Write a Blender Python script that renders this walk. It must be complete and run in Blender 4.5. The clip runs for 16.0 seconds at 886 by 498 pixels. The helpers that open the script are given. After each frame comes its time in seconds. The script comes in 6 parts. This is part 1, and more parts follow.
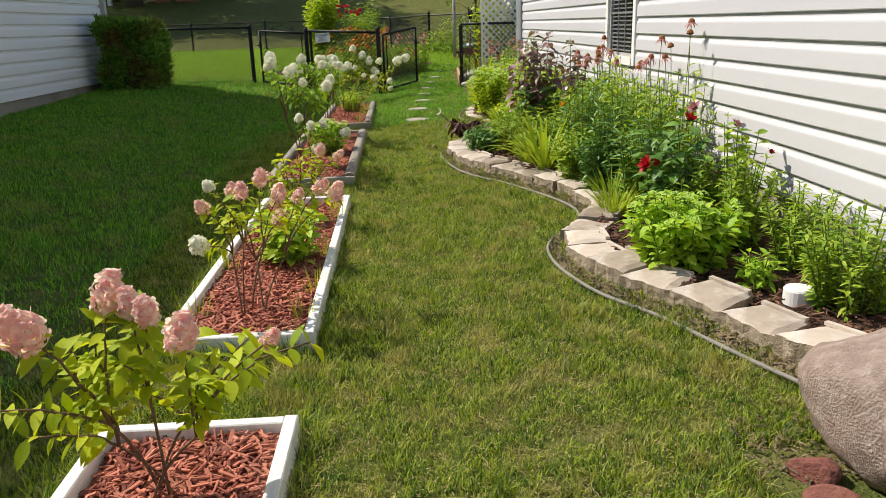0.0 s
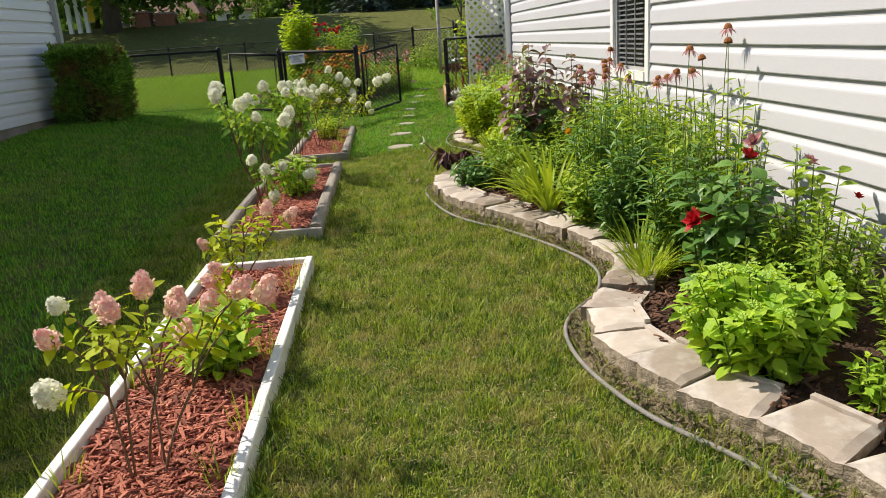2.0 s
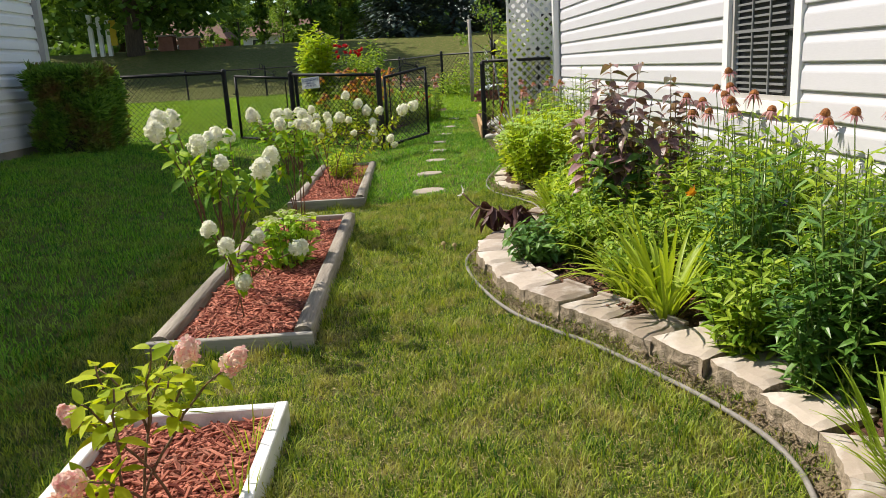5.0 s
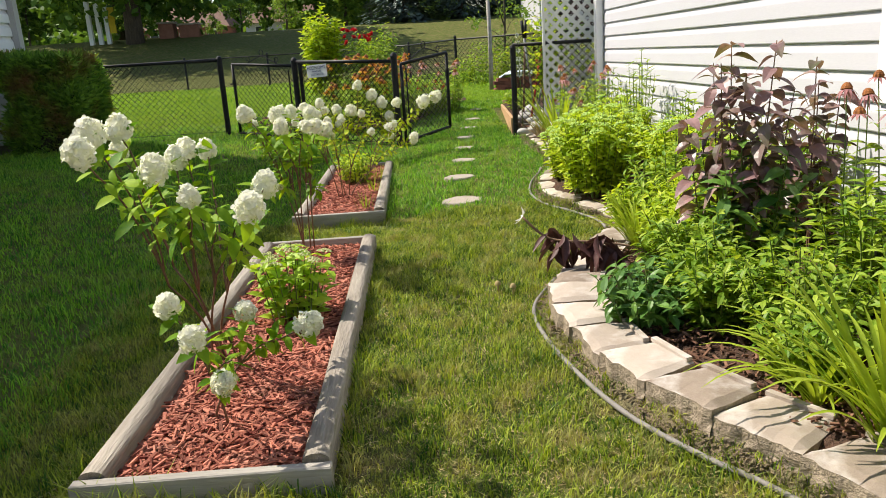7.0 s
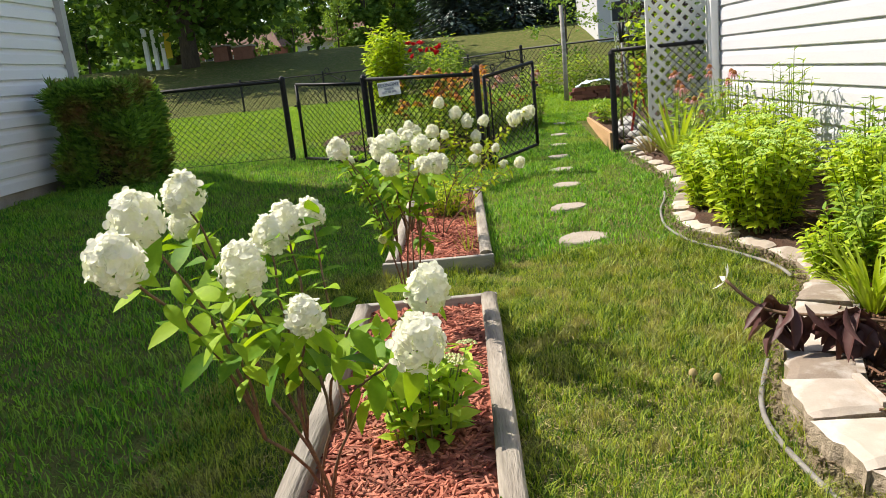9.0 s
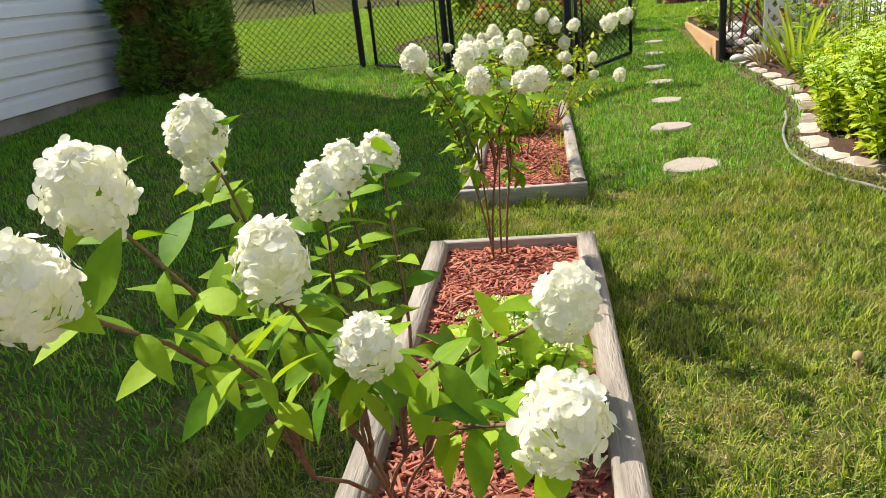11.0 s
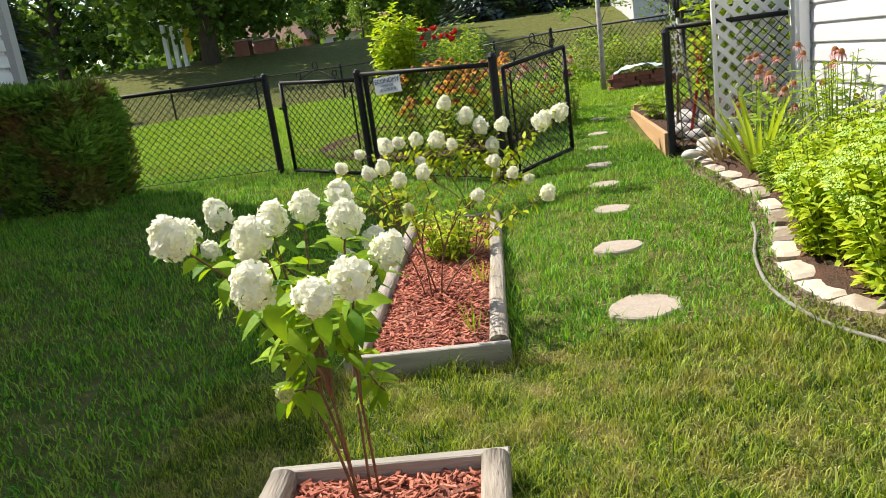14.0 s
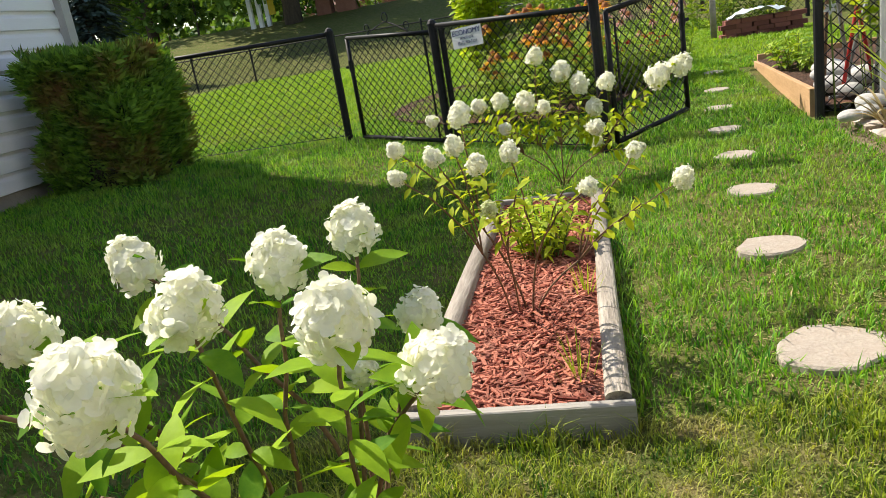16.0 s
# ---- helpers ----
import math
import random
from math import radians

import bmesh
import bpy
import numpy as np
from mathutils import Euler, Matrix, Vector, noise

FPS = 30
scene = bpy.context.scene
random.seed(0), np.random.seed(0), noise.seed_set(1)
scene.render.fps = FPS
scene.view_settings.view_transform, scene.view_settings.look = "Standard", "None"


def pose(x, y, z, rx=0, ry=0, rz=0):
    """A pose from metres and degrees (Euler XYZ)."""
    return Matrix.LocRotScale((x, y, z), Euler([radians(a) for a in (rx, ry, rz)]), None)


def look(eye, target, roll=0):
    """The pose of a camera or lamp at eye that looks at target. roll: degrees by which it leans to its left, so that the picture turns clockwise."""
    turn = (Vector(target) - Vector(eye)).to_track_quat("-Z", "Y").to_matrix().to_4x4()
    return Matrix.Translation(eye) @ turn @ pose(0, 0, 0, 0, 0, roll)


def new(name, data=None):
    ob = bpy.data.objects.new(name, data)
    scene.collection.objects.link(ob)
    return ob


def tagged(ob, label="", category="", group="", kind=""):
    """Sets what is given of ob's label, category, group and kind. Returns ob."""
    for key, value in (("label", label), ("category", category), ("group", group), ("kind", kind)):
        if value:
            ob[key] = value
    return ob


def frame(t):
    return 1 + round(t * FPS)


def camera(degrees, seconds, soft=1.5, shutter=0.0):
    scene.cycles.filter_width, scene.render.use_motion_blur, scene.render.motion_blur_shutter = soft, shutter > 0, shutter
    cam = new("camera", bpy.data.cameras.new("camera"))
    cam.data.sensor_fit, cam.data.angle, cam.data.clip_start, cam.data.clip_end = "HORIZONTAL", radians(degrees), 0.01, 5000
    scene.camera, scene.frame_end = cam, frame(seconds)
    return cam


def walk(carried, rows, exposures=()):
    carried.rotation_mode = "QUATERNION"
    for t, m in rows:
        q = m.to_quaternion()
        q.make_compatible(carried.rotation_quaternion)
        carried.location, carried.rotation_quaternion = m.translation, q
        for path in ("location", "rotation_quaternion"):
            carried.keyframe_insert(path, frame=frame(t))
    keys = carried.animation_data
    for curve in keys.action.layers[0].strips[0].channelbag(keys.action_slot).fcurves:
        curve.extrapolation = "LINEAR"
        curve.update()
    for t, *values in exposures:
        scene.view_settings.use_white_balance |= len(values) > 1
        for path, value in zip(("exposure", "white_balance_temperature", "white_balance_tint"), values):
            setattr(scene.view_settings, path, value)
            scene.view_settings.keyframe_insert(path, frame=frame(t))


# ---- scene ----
cam = camera(60.7, 16.0, soft=0.8)
PATH = [
    (0, (0.174, 0.029, 1.271), (0.273, 1.942, 0.698), -1.8),
    (0.5, (0.244, 0.298, 1.277), (0.341, 2.216, 0.721), -2.6),
    (1, (0.299, 0.561, 1.288), (0.395, 2.483, 0.742), -2.2),
    (1.5, (0.304, 0.842, 1.279), (0.39, 2.765, 0.736), -2.6),
    (2, (0.302, 1.122, 1.283), (0.416, 3.045, 0.742), -3.9),
    (2.5, (0.333, 1.411, 1.28), (0.457, 3.332, 0.737), -3.6),
    (3, (0.334, 1.666, 1.282), (0.44, 3.586, 0.735), -2.0),
    (3.5, (0.3, 1.975, 1.278), (0.389, 3.921, 0.823), -2.5),
    (4, (0.3, 2.27, 1.258), (0.374, 4.214, 0.794), -3.2),
    (4.2, (0.311, 2.409, 1.24), (0.373, 4.354, 0.777), -3.1),
    (6.3, (0.188, 3.781, 1.199), (0.25, 5.715, 0.693), -3.5),
    (6.5, (0.168, 3.907, 1.198), (0.226, 5.84, 0.687), -3.6),
    (7, (0.098, 4.229, 1.205), (0.143, 6.164, 0.703), -3.7),
    (7.5, (0.071, 4.563, 1.199), (0.078, 6.501, 0.706), -3.6),
    (8, (0.003, 4.85, 1.201), (-0.05, 6.789, 0.715), -2.4),
    (8.5, (-0.151, 5.072, 1.211), (-0.239, 7.014, 0.743), -3.2),
    (9, (-0.302, 5.272, 1.228), (-0.39, 7.216, 0.768), -6.0),
    (9.5, (-0.391, 5.49, 1.245), (-0.471, 7.434, 0.782), -6.0),
    (10, (-0.444, 5.653, 1.215), (-0.569, 7.593, 0.742), -5.8),
    (10.2, (-0.458, 5.692, 1.198), (-0.594, 7.61, 0.65), -5.7),
    (12.3, (-0.249, 6.084, 1.207), (-0.78, 7.884, 0.515), -7.6),
    (12.5, (-0.228, 6.146, 1.21), (-0.721, 7.96, 0.53), -7.5),
    (13, (-0.215, 6.438, 1.193), (-0.396, 8.353, 0.646), -6.7),
    (13.5, (-0.189, 6.657, 1.202), (-0.26, 8.578, 0.648), -8.8),
    (14, (-0.142, 6.961, 1.227), (-0.324, 8.894, 0.748), -7.9),
    (14.5, (-0.174, 7.231, 1.206), (-0.387, 9.158, 0.717), -7.9),
    (15, (-0.253, 7.507, 1.188), (-0.497, 9.429, 0.693), -8.2),
    (15.5, (-0.285, 7.71, 1.138), (-0.567, 9.619, 0.612), -8.3),
    (16, (-0.244, 7.936, 1.168), (-0.654, 9.814, 0.616), -9.5),
]

WORLD_STRENGTH, SUN_STRENGTH, SUN_ELEVATION, EXPOSURE = 0.135, 4.9, 48.0, 0.24
walk(cam, [(t, look(eye, target, roll)) for t, eye, target, roll in PATH],
     exposures=((0.0, EXPOSURE - 0.04, 7000, 10), (4.0, EXPOSURE, 7000, 10), (6.5, EXPOSURE + 0.22, 7000, 10), (9.0, EXPOSURE + 0.36, 7000, 10), (13.0, EXPOSURE + 0.46, 7000, 10), (16.0, EXPOSURE + 0.42, 7000, 10)))

# ---- world and sun: the sun stands behind the house across the lawn ----
world = bpy.data.worlds.new("sky")
scene.world = world
world.use_nodes = True
wn = world.node_tree
sky = wn.nodes.new("ShaderNodeTexSky")
sky.sky_type, sky.sun_disc = "NISHITA", False
sky.sun_elevation, sky.sun_rotation = radians(SUN_ELEVATION), radians(297)
wn.links.new(sky.outputs[0], wn.nodes["Background"].inputs[0])
wn.nodes["Background"].inputs[1].default_value = WORLD_STRENGTH
sun = new("sun", bpy.data.lights.new("sun", "SUN"))
sun.data.energy, sun.data.angle, sun.data.color = SUN_STRENGTH, radians(0.55), (1.0, 0.95, 0.87)
sun.matrix_world = look((-40, 20, math.hypot(40, 20) * math.tan(radians(SUN_ELEVATION))), (0, 0, 0))


# ---- materials ----
def surface(name, low, high, scale=8.0, fine=90.0, rough=0.8, bump=0.3, depth=0.01, island=0.0, each=0.0, metal=0.0,
            stain=None, stain_scale=2.5, stain_amount=0.5, stain2=None, stain2_scale=10, stretch=(1, 1, 1), through_light=0.0, spec=0.3, sheen=1.0, tight=1.0):
    """A procedural surface: two colours mixed by coarse and fine noise, an optional stain, relief, variation by piece."""
    m = bpy.data.materials.new(name)
    m.use_nodes = True
    t, nodes, links = m.node_tree, m.node_tree.nodes, m.node_tree.links
    bsdf = nodes["Principled BSDF"]
    coord = nodes.new("ShaderNodeTexCoord")
    mapping = nodes.new("ShaderNodeMapping")
    mapping.inputs["Scale"].default_value = stretch
    links.new(coord.outputs["Object"], mapping.inputs[0])

    def noise_node(s, detail):
        n = nodes.new("ShaderNodeTexNoise")
        n.inputs["Scale"].default_value, n.inputs["Detail"].default_value, n.inputs["Roughness"].default_value = s, detail, 0.6
        links.new(mapping.outputs[0], n.inputs["Vector"])
        return n.outputs["Fac"]

    def math_node(op, a, b):
        n = nodes.new("ShaderNodeMath")
        n.operation = op
        for socket, v in zip(n.inputs, (a, b)):
            if isinstance(v, (int, float)):
                socket.default_value = v
            else:
                links.new(v, socket)
        return n.outputs[0]

    coarse, grain = noise_node(scale, 4), noise_node(fine, 3)
    factor = math_node("ADD", math_node("MULTIPLY", coarse, 0.6), math_node("MULTIPLY", grain, 0.4))
    if island or each:
        vary = nodes.new("ShaderNodeNewGeometry").outputs["Random Per Island"] if island else nodes.new("ShaderNodeObjectInfo").outputs["Random"]
        amount = island or each
        factor = math_node("ADD", math_node("MULTIPLY", factor, 1 - amount), math_node("MULTIPLY", vary, amount))
    ramp = nodes.new("ShaderNodeValToRGB")
    spread = 0.28 if not (island or each) else 0.28 + 0.2 * max(island, each)
    spread *= tight
    ramp.color_ramp.elements[0].position, ramp.color_ramp.elements[1].position = 0.5 - spread * 0.75, 0.5 + spread * 0.75
    ramp.color_ramp.elements[0].color, ramp.color_ramp.elements[1].color = (*low, 1), (*high, 1)
    links.new(factor, ramp.inputs[0])
    colour = ramp.outputs[0]
    if stain:
        mix = nodes.new("ShaderNodeMix")
        mix.data_type = "RGBA"
        edge = nodes.new("ShaderNodeMapRange")
        edge.inputs["From Min"].default_value, edge.inputs["From Max"].default_value = 0.48, 0.68
        edge.inputs["To Max"].default_value = stain_amount
        links.new(noise_node(stain_scale, 5), edge.inputs["Value"])
        links.new(edge.outputs[0], mix.inputs["Factor"])
        links.new(colour, mix.inputs["A"])
        mix.inputs["B"].default_value = (*stain, 1)
        colour = mix.outputs["Result"]
    if stain2:
        mix = nodes.new("ShaderNodeMix")
        mix.data_type = "RGBA"
        edge = nodes.new("ShaderNodeMapRange")
        edge.inputs["From Min"].default_value, edge.inputs["From Max"].default_value = 0.47, 0.60
        links.new(noise_node(stain2_scale, 4), edge.inputs["Value"])
        links.new(edge.outputs[0], mix.inputs["Factor"])
        links.new(colour, mix.inputs["A"])
        mix.inputs["B"].default_value = (*stain2, 1)
        colour = mix.outputs["Result"]
    links.new(colour, bsdf.inputs["Base Color"])
    bsdf.inputs["Roughness"].default_value, bsdf.inputs["Metallic"].default_value = rough, metal
    bsdf.inputs["Specular IOR Level"].default_value = spec
    if bump:
        b = nodes.new("ShaderNodeBump")
        b.inputs["Strength"].default_value, b.inputs["Distance"].default_value = bump, depth
        links.new(math_node("ADD", grain, coarse), b.inputs["Height"])
        links.new(b.outputs[0], bsdf.inputs["Normal"])
    if through_light:
        tr = nodes.new("ShaderNodeBsdfTranslucent")
        gain = nodes.new("ShaderNodeMix")
        gain.data_type, gain.blend_type = "RGBA", "MULTIPLY"
        gain.inputs["Factor"].default_value = 1.0
        gain.inputs["B"].default_value = (1.25, 1.15, 0.55, 1) if through_light < 0.9 and sheen else (1, 1, 0.95, 1)
        links.new(colour, gain.inputs["A"])
        links.new(gain.outputs["Result"], tr.inputs[0])
        blend = nodes.new("ShaderNodeMixShader")
        blend.inputs[0].default_value = through_light
        links.new(bsdf.outputs[0], blend.inputs[1])
        links.new(tr.outputs[0], blend.inputs[2])
        links.new(blend.outputs[0], nodes["Material Output"].inputs["Surface"])
    return m


M_LAWN = surface("lawn", (0.045, 0.070, 0.014), (0.17, 0.185, 0.05), 9, 70, 0.95, 0.9, 0.03, stain=(0.22, 0.17, 0.08), stain_scale=5, stain_amount=0.7, spec=0.1)
M_BLADE = surface("grass blades", (0.022, 0.100, 0.005), (0.39, 0.49, 0.050), 9, 28, 0.55, 0, island=0.34, stain=(0.52, 0.44, 0.18), stain_scale=5, stain_amount=0.62, through_light=0.35, spec=0.3, tight=0.55)
M_BLADE_GREEN = surface("deep green grass blades", (0.028, 0.165, 0.012), (0.28, 0.56, 0.048), 6, 20, 0.55, 0, island=0.36, stain=(0.42, 0.40, 0.12), stain_scale=2.6, stain_amount=0.4, through_light=0.38, spec=0.3, tight=0.6)
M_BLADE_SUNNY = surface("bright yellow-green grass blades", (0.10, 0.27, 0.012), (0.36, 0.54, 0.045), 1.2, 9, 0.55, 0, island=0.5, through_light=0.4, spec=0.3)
M_STRAW = surface("straw coloured dead grass", (0.28, 0.22, 0.10), (0.66, 0.55, 0.29), 3, 30, 0.8, 0, island=0.6, through_light=0.2, spec=0.2)
M_SIDING = surface("white vinyl siding", (0.52, 0.52, 0.56), (0.61, 0.605, 0.645), 1.2, 160, 0.45, 0.12, 0.002, stretch=(1, 0.15, 1), stain=(0.6, 0.6, 0.58), stain_scale=0.8, stain_amount=0.18)
M_SIDING_OLD = surface("weathered white siding", (0.78, 0.78, 0.78), (0.86, 0.86, 0.85), 1.2, 160, 0.5, 0.12, 0.002, stretch=(1, 0.15, 1), stain=(0.68, 0.68, 0.66), stain_scale=0.8, stain_amount=0.25)
M_TRIM = surface("white trim paint", (0.76, 0.76, 0.76), (0.85, 0.85, 0.84), 3, 120, 0.4, 0.08, 0.002)
M_TRIM_GREY = surface("grey downspout paint", (0.36, 0.35, 0.34), (0.46, 0.45, 0.43), 3, 120, 0.45, 0.08, 0.002)
M_FOUNDATION = surface("concrete foundation", (0.28, 0.25, 0.21), (0.42, 0.38, 0.33), 5, 80, 0.9, 0.4, 0.01, stain=(0.16, 0.13, 0.1))
M_ROOF = surface("asphalt shingle", (0.09, 0.08, 0.075), (0.16, 0.14, 0.13), 6, 90, 0.9, 0.5, 0.01)
M_GLASS_DARK = surface("screened window glass", (0.035, 0.038, 0.042), (0.06, 0.063, 0.07), 4, 300, 0.25, 0.05, 0.001)
M_BLIND = surface("grey blind slats", (0.16, 0.165, 0.17), (0.22, 0.225, 0.23), 4, 100, 0.6, 0)
M_BLACK = surface("black vinyl coated steel", (0.009, 0.009, 0.01), (0.02, 0.02, 0.022), 10, 120, 0.5, 0.1, 0.002, spec=0.2)
M_BOARD = surface("white painted board", (0.62, 0.62, 0.61), (0.83, 0.83, 0.82), 7, 120, 0.6, 0.35, 0.006, stretch=(1, 0.25, 1), stain=(0.33, 0.31, 0.28), stain_scale=9, stain_amount=0.45)
M_TIMBER = surface("weathered landscape timber", (0.16, 0.13, 0.105), (0.50, 0.45, 0.385), 16, 70, 0.85, 0.8, 0.012, stretch=(1, 0.1, 1), stain=(0.09, 0.085, 0.075), stain_scale=5, stain_amount=0.6)
M_PLANK = surface("grey weathered plank", (0.25, 0.23, 0.2), (0.47, 0.44, 0.4), 14, 80, 0.85, 0.6, 0.008, stretch=(0.1, 1, 1), stain=(0.13, 0.12, 0.1), stain_scale=5)
M_CEDAR = surface("tan cedar board", (0.36, 0.21, 0.1), (0.55, 0.35, 0.19), 12, 80, 0.8, 0.4, 0.006, stretch=(1, 0.15, 1))
M_BROWN_MULCH = surface("dry brown mulch", (0.07, 0.035, 0.025), (0.26, 0.14, 0.09), 25, 120, 0.9, 0.5, 0.006, island=0.65, spec=0.2)
M_MULCH = surface("red bark mulch", (0.13, 0.028, 0.020), (0.58, 0.215, 0.145), 25, 120, 0.9, 0.5, 0.006, island=0.65, stain=(0.45, 0.26, 0.19), stain_scale=9, stain_amount=0.3, spec=0.2)
M_SOIL = surface("dark garden soil", (0.05, 0.033, 0.024), (0.15, 0.09, 0.065), 14, 90, 0.95, 0.9, 0.03, stain=(0.2, 0.09, 0.06), stain_scale=6, spec=0.15)
M_BLOCK = surface("tan concrete edging block", (0.22, 0.17, 0.13), (0.56, 0.485, 0.415), 13, 230, 0.92, 0.45, 0.006, each=0.55, stain=(0.66, 0.63, 0.60), stain_scale=6, stain_amount=0.7, spec=0.2)
M_BLOCK_FACE = surface("rough split block face", (0.20, 0.155, 0.115), (0.52, 0.43, 0.33), 26, 130, 0.95, 0.6, 0.015, stain=(0.14, 0.12, 0.08), stain_scale=9, stain_amount=0.5, spec=0.15)
M_BOULDER = surface("pinkish granite boulder", (0.2, 0.14, 0.115), (0.43, 0.34, 0.29), 14, 120, 0.85, 0.8, 0.02, stain=(0.5, 0.42, 0.37), stain_scale=22, stain_amount=0.6)
M_REDSTONE = surface("dark red stone", (0.13, 0.045, 0.035), (0.27, 0.11, 0.085), 12, 80, 0.85, 0.6, 0.015)
M_STEP = surface("pale stepping stone", (0.28, 0.235, 0.19), (0.50, 0.44, 0.375), 10, 90, 0.9, 0.5, 0.01, stain=(0.26, 0.2, 0.15), stain_scale=9)
M_HOSE = surface("grey rubber hose", (0.17, 0.155, 0.14), (0.29, 0.27, 0.25), 20, 150, 0.7, 0.3, 0.003)
M_PVC = surface("white plastic cap", (0.72, 0.72, 0.7), (0.82, 0.82, 0.8), 12, 100, 0.5, 0.1, 0.002)
M_BARK = surface("grey brown bark", (0.05, 0.038, 0.03), (0.14, 0.11, 0.085), 8, 40, 0.95, 0.9, 0.03, stretch=(1, 1, 0.3))


# ---- mesh building ----
class Build:
    """Collects points and faces for one mesh."""

    def __init__(self):
        self.v, self.f, self.smooth, self.slot = [], [], False, []

    def add(self, points, faces, slot=0):
        k = len(self.v)
        self.v.extend([tuple(p) for p in points])
        self.f.extend([tuple(i + k for i in face) for face in faces])
        self.slot.extend([slot] * len(faces))
        return self

    def box(self, x0, x1, y0, y1, z0, z1, m=None, slot=0):
        pts = [Vector((x, y, z)) for z in (z0, z1) for y in (y0, y1) for x in (x0, x1)]
        if m:
            pts = [m @ p for p in pts]
        return self.add(pts, [(0, 2, 3, 1), (4, 5, 7, 6), (0, 1, 5, 4), (2, 6, 7, 3), (0, 4, 6, 2), (1, 3, 7, 5)], slot)

    def bevel_box(self, x0, x1, y0, y1, z0, z1, b, m=None):
        """A box whose upper edges are chamfered by b."""
        a = [(x0, y0, z0), (x1, y0, z0), (x1, y1, z0), (x0, y1, z0)]
        c = [(x0, y0, z1 - b), (x1, y0, z1 - b), (x1, y1, z1 - b), (x0, y1, z1 - b)]
        e = [(x0 + b, y0 + b, z1), (x1 - b, y0 + b, z1), (x1 - b, y1 - b, z1), (x0 + b, y1 - b, z1)]
        pts = [Vector(p) for p in a + c + e]
        if m:
            pts = [m @ p for p in pts]
        faces = [(3, 2, 1, 0), (8, 9, 10, 11)]
        for k in (0, 4):
            faces += [(k + i, k + (i + 1) % 4, k + 4 + (i + 1) % 4, k + 4 + i) for i in range(4)]
        return self.add(pts, faces)

    def tube(self, path, radii, sides=6, cap=True, slot=0):
        """A tube along points, with one radius or one for each point."""
        path = [Vector(p) for p in path]
        if not hasattr(radii, "__len__"):
            radii = [radii] * len(path)
        pts, n = [], len(path)
        side = None
        for i, p in enumerate(path):
            d = (path[min(i + 1, n - 1)] - path[max(i - 1, 0)]).normalized()
            if side is None:
                side = d.cross(Vector((0.13, 0.21, 0.97)))
                if side.length < 0.1:
                    side = d.cross(Vector((1, 0, 0)))
            side = (side - d * side.dot(d)).normalized()
            up = d.cross(side)
            for s in range(sides):
                a = 2 * math.pi * s / sides
                pts.append(p + (side * math.cos(a) + up * math.sin(a)) * radii[i])
        faces = [(i * sides + s, i * sides + (s + 1) % sides, (i + 1) * sides + (s + 1) % sides, (i + 1) * sides + s) for i in range(n - 1) for s in range(sides)]
        if cap:
            faces += [tuple(range(sides))[::-1], tuple((n - 1) * sides + s for s in range(sides))]
        return self.add(pts, faces, slot)

    def mesh(self, name, *materials):
        me = bpy.data.meshes.new(name)
        me.from_pydata(self.v, [], self.f)
        for m in materials:
            me.materials.append(m)
        if len(materials) > 1:
            me.polygons.foreach_set("material_index", self.slot)
        if self.smooth:
            me.polygons.foreach_set("use_smooth", [True] * len(self.f))
        me.update()
        return me


def part(name, b, material, parent=None, label="", smooth=False):
    """Links a Build (or a mesh) as one object under a thing or part."""
    if isinstance(b, Build):
        b.smooth = b.smooth or smooth
        b = b.mesh(name, *(material if isinstance(material, tuple) else (material,)))
    ob = new(name, b)
    if parent:
        ob.parent = parent
    if label:
        ob["label"] = label
    return ob


def thing(name, at, label, category, group="", kind=""):
    ob = new(name)
    ob.location = at
    ob.empty_display_size = 0.1
    return tagged(ob, label, category, group, kind)


def smoothstep(a, b, v):
    k = min(1.0, max(0.0, (v - a) / (b - a)))
    return k * k * (3 - 2 * k)


def gz(x, y):
    """Height of the ground: a lawn that climbs a little to the gate and to the neighbouring house, then a hill."""
    right = 0.045 * max(0.0, y - 9.5)
    middle = -0.05 * smoothstep(8.0, 9.7, y) + 0.05 * smoothstep(10.5, 12.5, y) + 0.08 * max(0.0, y - 12.5)
    left = 0.19 + 0.08 * smoothstep(9, 14, y)
    z = middle + (left - middle) * smoothstep(1.2, 4.5, -x)
    z += (right - z) * smoothstep(-0.25, 0.5, x)
    z += (0.40 - z) * smoothstep(14.5, 19, y)
    return z + 2.9 * smoothstep(36, 57, y)


# ---- ground ----
def axis(*spans):
    out = []
    for a, b, step in spans:
        n = max(1, round((b - a) / step))
        out += [a + (b - a) * i / n for i in range(n)]
    return out + [spans[-1][1]]


xs = axis((-600, -100, 100), (-100, -20, 10), (-20, -8, 1.5), (-8, 3, 0.25), (3, 20, 2), (20, 100, 10), (100, 600, 100))
ys = axis((-400, -20, 95), (-20, -1, 2), (-1, 20, 0.25), (20, 36, 2), (36, 70, 2), (70, 150, 20), (150, 900, 150))
b = Build()
b.add([(x, y, gz(x, y)) for y in ys for x in xs],
      [(j * len(xs) + i, j * len(xs) + i + 1, (j + 1) * len(xs) + i + 1, (j + 1) * len(xs) + i) for j in range(len(ys) - 1) for i in range(len(xs) - 1)])
tagged(part("ground", b, M_LAWN, smooth=True), "mown lawn with dry patches rising to a hill", "lawn", kind="structure")

# ---- the house beside the flower border ----
WALL_X, CORNER_Y, BACK_Y = 2.281, 13.16, -4.0
COURSE = 0.1405
WIN_Y0, WIN_Y1, WIN_Z0, WIN_Z1 = 6.90, 7.72, 0.92, 2.35


